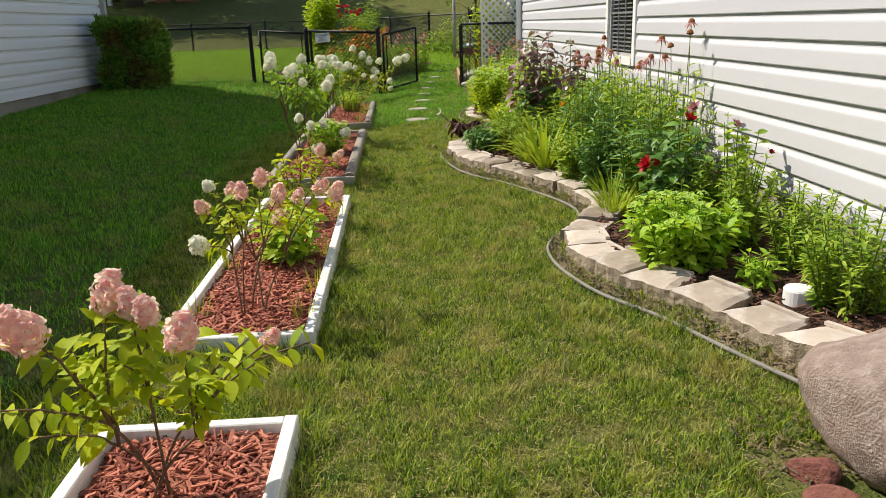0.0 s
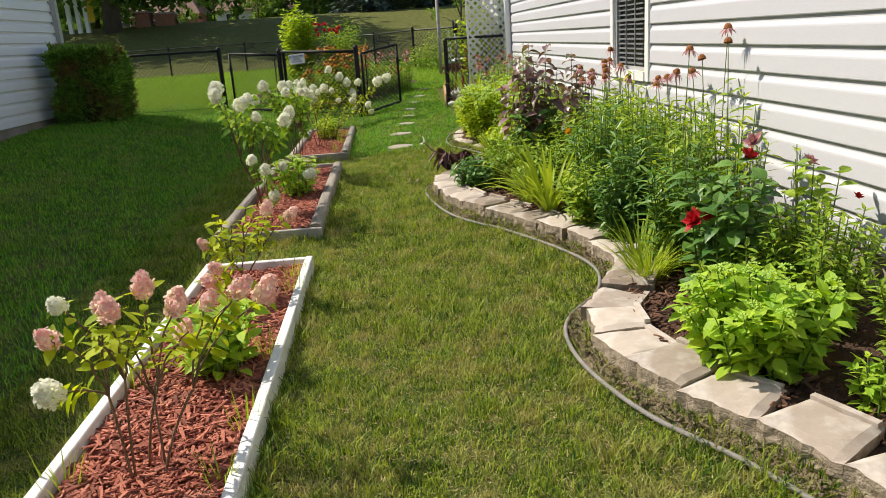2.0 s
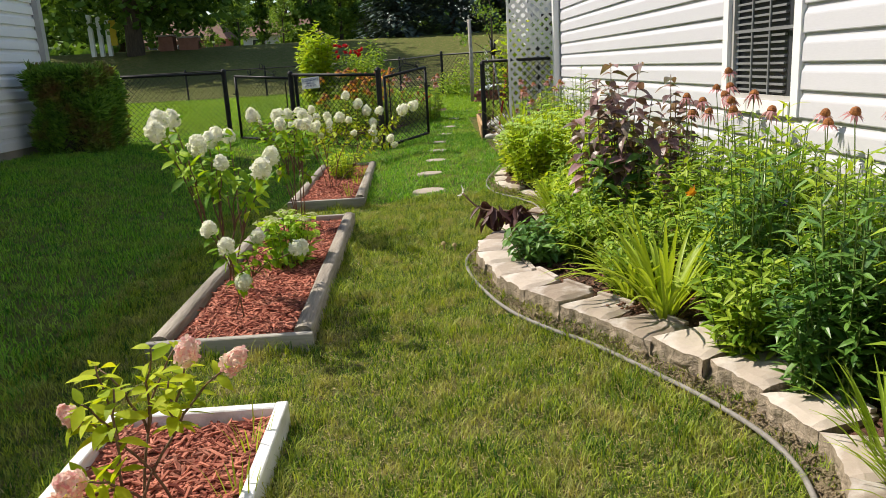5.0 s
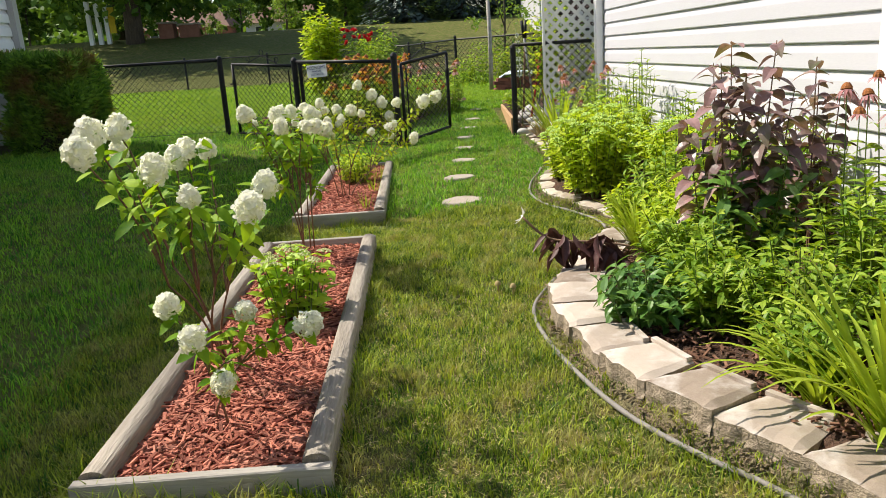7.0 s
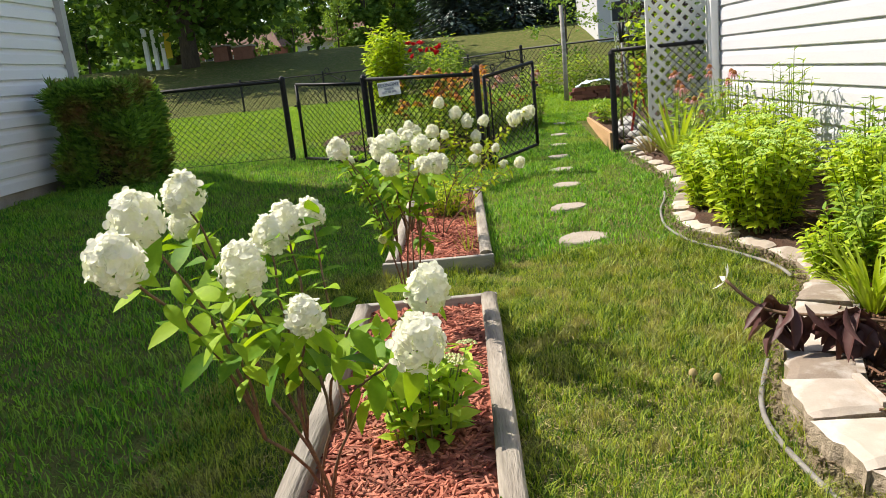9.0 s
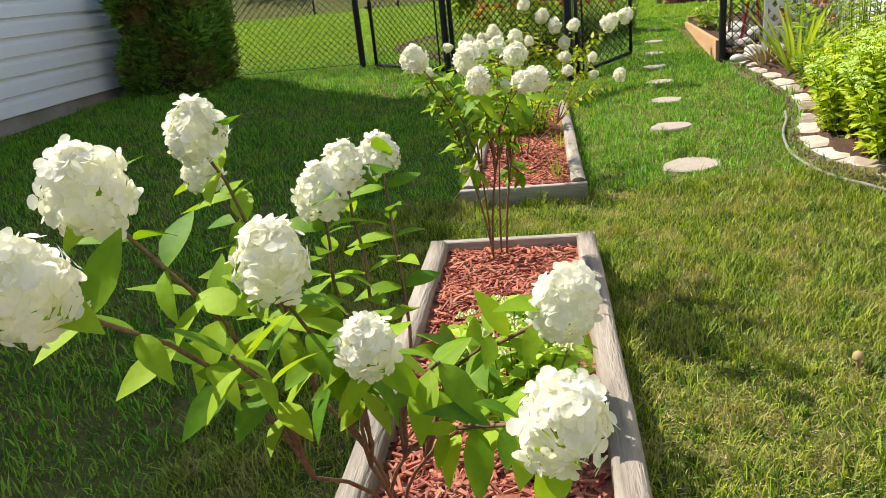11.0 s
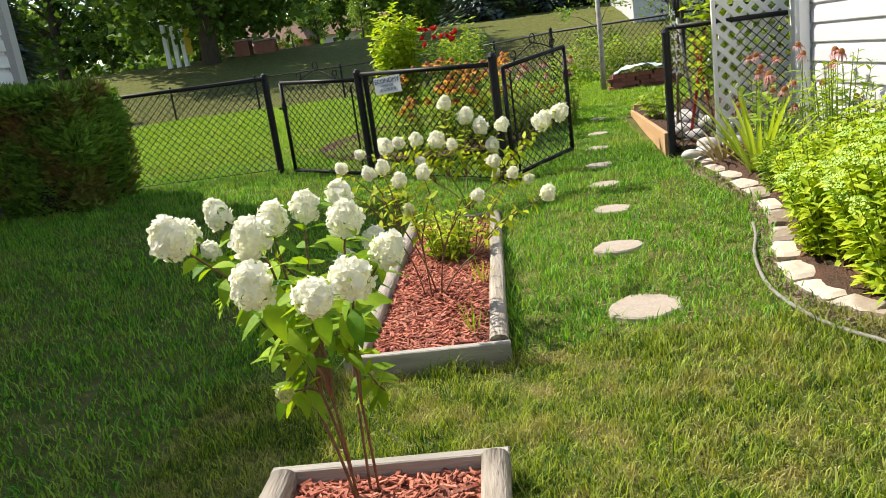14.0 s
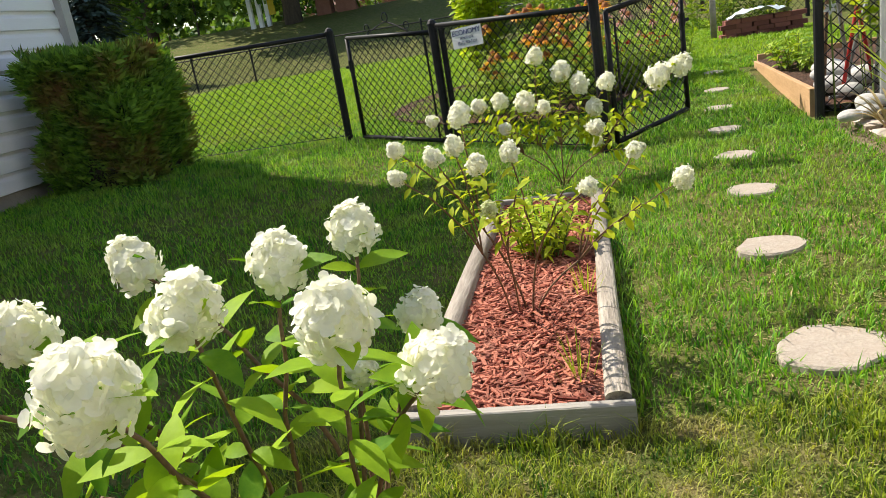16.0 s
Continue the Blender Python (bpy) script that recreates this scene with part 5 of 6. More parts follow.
bloom("hibiscus_bloom", (1.50, 4.00, 0.50), "crumpled deep red bloom among green leaves", 1, M_RED, 0.060, 18)
bloom("hibiscus_bloom", (1.56, 4.06, 0.49), "fading dark red hibiscus bloom", 2, M_RED, 0.045, 12)
bloom("hibiscus_bloom", (1.76, 4.12, 0.72), "deep red bloom among green leaves", 3, M_RED, 0.05, 14)
bloom("hibiscus_bloom", (1.80, 4.14, 0.78), "withered dusky pink hibiscus bloom", 4, M_PINK, 0.05, 12)
bloom("hibiscus_bloom", (2.02, 4.12, 0.68), "withered dusky pink hibiscus bloom", 5, M_PINK, 0.05, 12)
bloom("hibiscus_bud", (2.20, 4.05, 0.53), "closed red hibiscus bud", 6, M_RED, 0.034, 10)
bloom("daylily_bloom", (1.53, 6.25, 0.59), "orange daylily bloom with a pale throat", 7, M_ORANGE, 0.05, 8)
bloom("balloon_flower", (1.69, 5.75, 0.62), "small violet flower on a thin stalk", 8, M_VIOLET, 0.032, 6)
bloom("balloon_flower", (1.78, 5.62, 0.62), "small white flower on a thin stalk", 9, M_WHITE_PETAL, 0.035, 6)
bloom("balloon_flower", (2.15, 2.96, 0.47), "small violet flower on a thin stalk", 10, M_VIOLET, 0.03, 6)

# wilted lily that has fallen over the edging
lily = thing("fallen_lily", (1.25, 7.62, 0.12), "wilted lily with hanging maroon leaves and a white bud", "flower")
path = [Vector(p) - Vector((1.25, 7.62, 0.12)) for p in ((1.25, 7.62, 0.12), (1.12, 7.68, 0.24), (0.92, 7.76, 0.27), (0.72, 7.9, 0.27), (0.60, 7.98, 0.37))]
part("stem", Build().tube(rounded([tuple(p) for p in path], 5), 0.0065, 6), M_STEM, lily, smooth=True)
rng = random.Random(3)
for k in range(52):
    u = min(0.9, max(0.25, rng.gauss(rng.choice((0.46, 0.46, 0.71)), 0.055)))
    i = min(3, int(u * 4))
    p = path[i].lerp(path[i + 1], u * 4 - i)
    b = Build()
    b.add(*leaf_shape(rng.uniform(0.09, 0.20), rng.uniform(0.036, 0.066), rng.uniform(-0.2, 0.4), 0.8, 5))
    lf = part("leaf", b, M_WILT, lily, smooth=True)
    a = rng.uniform(0, 6.28)
    lf.matrix_local = aim(p + Vector((0, 0, rng.uniform(-0.06, 0.05))), (0.6 * math.cos(a), 0.6 * math.sin(a), rng.uniform(-1, -0.5)), rng.uniform(-3, 3))
bud = part("bud", petals(5, 0.05, 0.022, -0.5, 4), M_WHITE_PETAL, lily, "white flower bud")
bud.matrix_local = aim(path[-1], (-0.8, 0.3, 0.5)) @ pose(0, 0, 0, 0, 90, 0)

# stonecrop clumps inside the beds
clump("sedum", (-0.45, 3.98, 0.05), "pale green sedum in red mulch", "perennial", 81, 26, (0.18, 0.2), 0.32, (0.085, 0.05), M_SEDUM, 6, 0.6, 0.08, group="sedums")
clump("sedum", (-0.52, 7.55, 0.05), "pale green sedum with flat flower heads in red mulch", "perennial", 82, 24, (0.19, 0.18), 0.36, (0.085, 0.05), M_SEDUM, 6, 0.55, 0.08, (0.6, 0.032, 0.014), M_GREENISH, group="sedums")
clump("sedum", (-0.52, 11.5, 0.05), "yellow-green sedum in red mulch", "perennial", 83, 34, (0.20, 0.22), 0.27, (0.07, 0.026), M_LIME, 7, 0.5, 0.08, group="sedums")

# -- small things beside the border --
cap = thing("pipe_cap", (1.80, 2.90, 0.07), "white plastic clean-out cap", "pipe cap")
part("pipe", Build().tube([(0, 0, -0.05), (0, 0, 0.035)], 0.052, 20), M_PVC, cap)
b = Build()
b.tube([(0, 0, 0.034), (0, 0, 0.095), (0, 0, 0.102)], [0.062, 0.062, 0.058], 24)
part("lid", b, M_PVC, cap)


def rock(name, at_, size, seed, material, label, category, group="", flat=1.0, angular=0.0):
    bm = bmesh.new()
    bmesh.ops.create_icosphere(bm, subdivisions=4 if max(size) > 0.2 else 3, radius=1.0)
    for v in bm.verts:
        d = v.co.normalized()
        k = 1 + 0.16 * noise.noise(d * 1.2 + Vector((seed, 0, 0))) + 0.05 * noise.noise(d * 4 + Vector((seed, 3, 0))) + 0.012 * noise.noise(d * 14)
        v.co = Vector((d.x * size[0], d.y * size[1], d.z * size[2])) * k
        if angular:
            for n_ in range(6):
                pl = Vector((math.cos(n_ * 1.9 + seed), math.sin(n_ * 2.3 + seed), math.cos(n_ * 1.3))).normalized()
                over = v.co.dot(pl) - angular * min(size)
                if over > 0:
                    v.co -= pl * over * 0.85
        v.co.z = max(v.co.z, -0.7 * size[2])
    me = bpy.data.meshes.new(name)
    bm.to_mesh(me)
    bm.free()
    if not angular:
        me.polygons.foreach_set("use_smooth", [True] * len(me.polygons))
    me.materials.append(material)
    ob = new(name, me)
    ob.location = at_
    return tagged(ob, label, category, group)


rock("boulder", (1.635, 1.92, 0.155), (0.29, 0.34, 0.21), 3, M_BOULDER, "large rounded pinkish granite boulder", "boulder")
for i, (p, s) in enumerate((((1.28, 1.66, 0.03), (0.10, 0.09, 0.06)), ((1.40, 1.50, 0.02), (0.12, 0.09, 0.06)), ((1.62, 1.50, 0.03), (0.16, 0.10, 0.07)), ((1.20, 1.48, 0.01), (0.07, 0.06, 0.04)), ((1.30, 1.84, 0.02), (0.07, 0.07, 0.05)))):
    rock("stone", p, s, 10 + i, M_REDSTONE, "dark red angular stone under the boulder", "stone", "stones round the boulder", angular=0.75)
for i, (x, y) in enumerate(((0.45, 7.9), (0.52, 7.84))):
    mush = thing("mushroom", (x, y, 0), "small tan mushroom in the grass", "mushroom", "mushrooms in the grass")
    part("stalk", Build().tube([(0, 0, -0.01), (0.002, 0, 0.03), (0, 0.002, 0.05)], [0.007, 0.006, 0.007], 7), M_TAN, mush, smooth=True)
    hat = part("cap", dome(0.017, 0.022, 10, 5), M_TAN, mush, smooth=True)
    hat.location = (0, 0, 0.045)

# grass that has crept into the beds along the frames
for i, (x, y) in enumerate(((-0.28, 3.15), (-0.27, 3.5), (-0.28, 4.1), (-0.76, 3.2), (-0.77, 3.9), (-0.27, 4.9), (-0.30, 5.2), (-0.33, 10.9), (-0.32, 11.6), (-0.36, 10.15))):
    straps("grass_tuft", (x, y, 0.04), "tuft of long grass growing by the bed frame", "grass", 600 + i, 16, 0.17, 0.004, M_STRAP, 0.4, 0.3, "tufts along the bed frames")

# ---- clipped hedge by the neighbouring house ----
M_HEDGE = surface("clipped evergreen", (0.05, 0.13, 0.015), (0.24, 0.44, 0.05), 5, 40, 0.7, 0.2, 0.004, island=0.5, stain=(0.24, 0.11, 0.05), stain_scale=2.2, stain_amount=0.85, through_light=0.2)
# near-black colour stands in for the shaded depth between the leaf sprays
M_HEDGE_CORE = surface("dark hedge interior", (0.02, 0.022, 0.01), (0.05, 0.04, 0.02), 6, 60, 0.9, 0.5, 0.02)
hedge = thing("hedge", (-4.52, 14.4, gz(-4.52, 14.4)), "square clipped evergreen hedge with brown patches", "hedge")
HX, HY, HZ = 0.43, 0.52, 1.15
# added solid block that darkens the gaps in the foliage
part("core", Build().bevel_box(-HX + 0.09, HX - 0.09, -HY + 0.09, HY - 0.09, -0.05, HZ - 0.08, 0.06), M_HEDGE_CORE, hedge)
rng = random.Random(9)
b = Build()
for _ in range(21000):
    face = rng.random()
    u, v = rng.uniform(-1, 1), rng.random()
    if face < 0.25:
        p, n_ = Vector((u * HX, rng.uniform(-1, 1) * HY, HZ)), Vector((0, 0, 1))
    elif face < 0.6:
        p, n_ = Vector((u * HX, -HY, v * HZ)), Vector((0, -1, 0))
    elif face < 0.85:
        p, n_ = Vector((HX, u * HY, v * HZ)), Vector((1, 0, 0))
    else:
        p, n_ = Vector((-HX, u * HY, v * HZ)), Vector((-1, 0, 0))
    bulge = 0.13 * noise.noise(p * 2.2) + 0.05 * noise.noise(p * 7) - 0.07 * (1 - smoothstep(0.0, 0.25, p.z))
    p = p + n_ * (bulge - rng.random() * 0.10)
    d = (n_ * rng.uniform(0.3, 1.0) + Vector((rng.uniform(-1, 1), rng.uniform(-1, 1), rng.uniform(-0.2, 1.4))) * 0.7).normalized()
    sd = d.orthogonal().normalized()
    sd = Matrix.Rotation(rng.uniform(0, 6.28), 3, d) @ sd
    L, W = rng.uniform(0.06, 0.14), rng.uniform(0.009, 0.02)
    b.add([p, p + d * L * 0.5 + sd * W, p + d * L, p + d * L * 0.5 - sd * W], [(0, 1, 2, 3)])
part("foliage", b, M_HEDGE, hedge)

# ---- sign on the fence ----
M_SIGN = surface("white enamel sign", (0.72, 0.73, 0.75), (0.82, 0.82, 0.83), 6, 90, 0.4, 0.05, 0.001)
M_INK = surface("blue sign ink", (0.02, 0.03, 0.12), (0.03, 0.045, 0.17), 10, 90, 0.5, 0)
along = (Vector((*POST_C, 0)) - Vector((*POST_B, 0))).normalized()
sign_at = Vector((*POST_B, 0)) + along * 0.40
front = Vector((along.y, -along.x, 0))
front = front if front.y < 0 else -front
sm = Matrix((along, Vector((0, 0, 1)), front)).transposed().to_4x4()
sm.translation = Vector((sign_at.x, sign_at.y, 1.075)) + front * 0.03
sign = thing("fence_sign", (0, 0, 0), "small white sign with blue lettering wired to the fence", "sign")
sign.matrix_world = sm @ pose(0, 0, 0, 0, 0, 3)
part("plate", Build().box(-0.165, 0.165, -0.08, 0.08, -0.002, 0.002), M_SIGN, sign)
for word, size, y in (("ECONOMY", 0.062, 0.022), ("FENCE CO.", 0.03, -0.012), ("(317) 783-3132", 0.034, -0.052)):
    curve = bpy.data.curves.new("lettering", "FONT")
    curve.body, curve.size, curve.align_x, curve.extrude = word, size, "CENTER", 0.0008
    tmp = bpy.data.objects.new("lettering", curve)
    scene.collection.objects.link(tmp)
    me = bpy.data.meshes.new_from_object(tmp.evaluated_get(bpy.context.evaluated_depsgraph_get()))
    bpy.data.objects.remove(tmp)
    me.materials.clear()
    me.materials.append(M_INK)
    ob = part("lettering", me, None, sign)
    ob.location = (0, y, 0.0035)

# ---- the corner by the gate: lattice, tools, raised bed ----
M_LATTICE = surface("white lattice", (0.60, 0.60, 0.58), (0.76, 0.76, 0.74), 8, 80, 0.6, 0.15, 0.003)
M_STEEL = surface("dull steel", (0.2, 0.2, 0.21), (0.36, 0.36, 0.37), 12, 100, 0.45, 0.1, 0.002, metal=0.6)
M_TOOL_RED = surface("red painted handle", (0.33, 0.02, 0.02), (0.48, 0.035, 0.03), 12, 100, 0.45, 0.05, 0.002)
M_STONE_PALE = surface("pale field stone", (0.34, 0.33, 0.31), (0.58, 0.57, 0.55), 8, 80, 0.85, 0.5, 0.01)
lattice = thing("lattice_panel", (1.95, 13.36, gz(1.95, 13.36)), "white diagonal lattice panel beside the house", "lattice")
W, H = 0.29, 2.0
for sign_ in (1, -1):
    u = -W - H
    while u < W + H:
        lo, hi = max(-W, u), min(W, u + H)
        if hi - lo > 0.02:
            s0, s1 = (lo - u, hi - u) if sign_ > 0 else (H - (lo - u), H - (hi - u))
            p, q = Vector((lo, 0.006 * sign_, s0)), Vector((hi, 0.006 * sign_, s1))
            d = (q - p)
            m = Matrix.Translation((p + q) / 2) @ Matrix.Rotation(-math.atan2(d.z, d.x), 4, "Y")
            part("slat", Build().box(-d.length / 2, d.length / 2, -0.004, 0.004, -0.019, 0.019, m), M_LATTICE, lattice)
        u += 0.125
part("lattice_frame", Build().box(-W - 0.03, -W, -0.015, 0.015, 0, H).box(W, W + 0.03, -0.015, 0.015, 0, H).box(-W, W, -0.015, 0.015, H, H + 0.03), M_LATTICE, lattice)

for i, (x, y, lean, mat, h) in enumerate(((1.50, 13.75, 0.22, M_TOOL_RED, 1.15), (1.62, 13.85, -0.15, M_STEEL, 1.3), (1.72, 13.75, 0.12, M_STEEL, 1.2), (1.45, 13.95, 0.08, M_STEM, 1.3), (1.58, 14.0, 0.3, M_STEEL, 1.05), (1.8, 13.9, -0.2, M_TOOL_RED, 1.1))):
    tool = thing("garden_tool", (x, y, gz(x, y)), "long handled garden tool leaning by the gate", "garden tool", "tools by the gate")
    part("handle", Build().tube([(0, 0, 0), (lean * 0.5, 0.03, h * 0.5), (lean, 0.05, h)], 0.014, 7), mat, tool, smooth=True)
    part("grip", Build().tube([(lean * 0.86, 0.043, h * 0.86), (lean * 1.02, 0.051, h * 1.02)], 0.019, 7), M_BLACK, tool, smooth=True)
    part("head", Build().bevel_box(-0.07, 0.07, -0.012, 0.012, -0.01, 0.09, 0.006), M_STEEL, tool)
raised = thing("raised_bed", (0, 0, 0), "raised bed edged with a tan cedar board", "garden bed", kind="structure")
pa, pb = Vector((1.27, 13.55, 0)), Vector((1.42, 16.0, 0))
d = (pb - pa)
m = Matrix.Translation((*((pa + pb) / 2).xy, 0)) @ Matrix.Rotation(math.atan2(-d.x, d.y), 4, "Z")
part("board", Build().bevel_box(-0.02, 0.02, -d.length / 2, d.length / 2, gz(1.3, 14.6) - 0.15, gz(1.3, 14.6) + 0.15, 0.004, m), M_CEDAR, raised)
part("board", Build().bevel_box(1.43, 2.6, 15.96, 16.0, gz(1.5, 16) - 0.1, gz(1.5, 16) + 0.12, 0.004), M_CEDAR, raised)
part("soil", Build().add([(1.30, 13.56, gz(1.3, 13.5) + 0.07), (2.6, 13.56, gz(1.3, 13.5) + 0.07), (2.6, 15.96, gz(1.4, 16) + 0.07), (1.42, 15.96, gz(1.4, 16) + 0.07)], [(0, 1, 2, 3)]), M_SOIL, raised)
for i, (x, y, s) in enumerate(((1.5, 13.9, 0.13), (1.62, 14.3, 0.16), (1.8, 14.1, 0.14), (1.55, 13.7, 0.09), (1.9, 13.75, 0.12), (1.7, 14.7, 0.13), (1.42, 12.95, 0.08), (1.30, 12.9, 0.07), (1.52, 13.2, 0.1), (1.7, 13.15, 0.09))):
    rock("stone", (x, y, gz(x, y) + 0.1 + s * 0.3), (s, s * 0.8, s * 0.55), 30 + i, M_STONE_PALE, "pale rounded stone by the gate", "stone", "stones by the gate")
glad = thing("gladiolus", (1.38, 13.44, gz(1.38, 13.44)), "white gladiolus spike against the fence post", "flower")
part("stem", Build().tube([(0, 0, 0), (-0.02, 0, 0.7), (-0.05, 0, 1.25)], 0.006, 6), M_STEM_GREEN, glad, smooth=True)
rng = random.Random(14)
for k in range(6):
    fl = part("blossom", petals(6, 0.05, 0.03, -0.2, k), M_WHITE_PETAL, glad)
    z = 0.72 + 0.09 * k
    fl.matrix_local = aim(Vector((-0.02 - 0.03 * k / 9, 0, z)), (rng.uniform(-1, 0.6), -1, 0.3)) @ pose(0, 0, 0, 0, 90, 0) @ Matrix.Scale(0.8 - 0.05 * k, 4)
clump("vine", (1.75, 13.6, 0.3), "yellow-green vine climbing the lattice", "vine", 90, 16, (0.3, 0.12), 1.75, (0.10, 0.07), M_LIME, 9, 0.2, 0.3)
clump("leafy_vegetable", (1.6, 15.2, 0.35), "low leafy plants in the raised bed", "perennial", 91, 30, (0.25, 0.5), 0.3, (0.09, 0.04), M_GREEN, 6, 0.5, 0.1)

# ---- the flower bed behind the fence ----
rng = random.Random(15)
soil_pts = []
b = Build()
ring = [(-1.5 + 1.55 * math.cos(a) + 0.25 * math.sin(3 * a), 16.9 + 1.9 * math.sin(a)) for a in [2 * math.pi * k / 30 for k in range(30)]]
b.add([(x + 0.8, y, gz(x + 0.8, y) + 0.03) for x, y in ring], [tuple(range(30))])
tagged(part("bed_soil", b, M_SOIL), "soil of the flower bed behind the fence", "soil", kind="structure")
for i in range(64):
    x, y = rng.uniform(-1.15, 0.0), rng.uniform(14.9, 16.3)
    coneflower((x, y, gz(x, y) + rng.uniform(0.45, 0.95)), "orange-yellow black-eyed daisy behind the fence", 200 + i, ORANGE_RAYS, size=1.6, leaf=(0.12, 0.035), group="daisies behind the fence")
for i in range(20):
    x, y = rng.uniform(-0.2, 0.8), rng.uniform(15.6, 17.8)
    coneflower((x, y, gz(x, y) + rng.uniform(0.3, 0.75)), "pink daisy flower behind the gate", 250 + i, PINK_RAYS, size=1.4, leaf=(0.1, 0.03), group="pink daisies behind the gate")
for i in range(16):
    x, y = rng.uniform(0.0, 0.7), rng.uniform(16.4, 17.2)
    bloom("red_zinnia", (x, y, gz(x, y) + rng.uniform(0.22, 0.4)), "bright red zinnia bloom", 300 + i, M_RED, 0.055, 14)
for i in range(5):
    clump("perennial", (-1.2 + 0.45 * i, 15.7 + 0.3 * (i % 3), 0.3), "green leafy perennial in the back bed", "perennial", 92 + i, 22, (0.28, 0.28), 0.6, (0.09, 0.03), M_GREEN, 10, 0.3, 0.05, group="perennials behind the fence")
for i in range(4):
    clump("perennial", (0.3 + 0.1 * (i % 2), 15.9 + 0.55 * i, 0.33), "green leafy perennial in the back bed", "perennial", 98 + i, 20, (0.3, 0.3), 0.32, (0.08, 0.03), M_GREEN, 8, 0.3, 0.05, group="perennials behind the fence")
clump("golden_shrub", (-1.55, 19.0, 0.40), "tall yellow-green leafy shrub", "shrub", 104, 46, (0.42, 0.42), 1.85, (0.15, 0.075), M_LIME, 14, 0.25, 0.12, whorl=3)
clump("rose_shrub", (-0.75, 18.8, 0.40), "green shrub rose with red blooms", "shrub", 105, 50, (0.55, 0.5), 1.25, (0.08, 0.05), M_GREEN, 13, 0.3, 0.1, whorl=3)
clump("green_shrub", (-0.65, 20.2, 0.40), "bushy green shrub behind the roses", "shrub", 106, 40, (0.6, 0.5), 1.5, (0.1, 0.05), M_GREEN, 13, 0.3, 0.1, whorl=3)
for i in range(12):
    bloom("rose_bloom", (-0.85 + rng.uniform(-0.28, 0.28), 18.4 + rng.uniform(-0.1, 0.2), 1.58 + rng.uniform(-0.12, 0.14)), "bright red rose bloom", 330 + i, M_RED, 0.08, 16)

# bricks stacked under a cover, with stakes and young trees behind
M_BRICK = surface("dark red brick", (0.13, 0.045, 0.035), (0.29, 0.11, 0.085), 12, 90, 0.85, 0.4, 0.006, each=0.5)
M_COVER = surface("pale blue plastic sheet", (0.45, 0.55, 0.62), (0.70, 0.76, 0.80), 6, 60, 0.4, 0.5, 0.02)
stack = thing("brick_stack", (2.2, 19.4, gz(2.2, 19.4)), "stack of dark red bricks beyond the gate", "brick stack")
brick = Build().bevel_box(-0.1, 0.1, -0.048, 0.048, 0, 0.06, 0.004).mesh("brick", M_BRICK)
for lv in range(4):
    for c in range(5):
        for r_ in range(2):
            ob = part("brick", brick, None, stack)
            ob.matrix_local = pose(-0.44 + 0.215 * c + 0.06 * (lv % 2) + rng.uniform(-0.01, 0.01), -0.05 + 0.11 * r_, lv * 0.063, 0, 0, rng.uniform(-5, 5))
cover = Build()
n = 12
cover.add([(-0.42 + 0.8 * i / n, -0.2 + 0.4 * j / n, 0.264 + 0.07 * noise.noise((i * 0.5, j * 0.5, 3)) + 0.09 * (1 - ((i - 6) / 6) ** 2)) for j in range(n + 1) for i in range(n + 1)], [(j * (n + 1) + i, j * (n + 1) + i + 1, (j + 1) * (n + 1) + i + 1, (j + 1) * (n + 1) + i) for j in range(n) for i in range(n)])
ob = part("plastic_sheet", cover, M_COVER, smooth=True)
ob.location = stack.location
tagged(ob, "crumpled pale blue plastic sheet on the bricks", "plastic sheet")
back = thing("chain_link_fence", (0, 0, 0), "far run of black chain link fence round the yard", "fence", kind="structure")
line = [(-16, 33), (-13.4, 33), (-11.2, 33), (-8.2, 33), (-5.2, 33), (-3.0, 33), (0, 30), (1.2, 24), (3.5, 22), (6.5, 22)]
for p in line:
    post(back, p, 1.15, 0.035)
for p, q in zip(line, line[1:]):
    part("rail", Build().tube([at(p, 1.1), at(q, 1.1)], 0.022, 6), M_BLACK, back)
    part("mesh", chain_link(at(p), at(q), 0.03, 1.1, 0.12), M_BLACK, back)
stake = part("wooden_stake", Build().tube([(0, 0, 0), (0.01, 0, 0.9), (0, 0.01, 1.75)], [0.045, 0.042, 0.038], 7), M_PLANK, smooth=True)
stake.location = (1.66, 19.9, 0.40)
tagged(stake, "grey weathered wooden stake in the lawn", "stake")


# ---- trees and the far side of the hill ----
M_TREE = surface("broadleaf foliage", (0.035, 0.09, 0.015), (0.15, 0.27, 0.045), 0.4, 6, 0.6, 0, island=0.55, through_light=0.3, spec=0.2)
M_TREE_LIGHT = surface("light broadleaf foliage", (0.08, 0.17, 0.025), (0.28, 0.42, 0.08), 0.4, 6, 0.6, 0, island=0.55, through_light=0.35, spec=0.2)
M_SPRUCE = surface("blue grey spruce needles", (0.03, 0.055, 0.045), (0.11, 0.16, 0.14), 0.6, 8, 0.7, 0, island=0.55, spec=0.2)
M_PLUM = surface("dark plum foliage", (0.025, 0.012, 0.015), (0.08, 0.04, 0.04), 0.5, 6, 0.6, 0, island=0.5, spec=0.2)


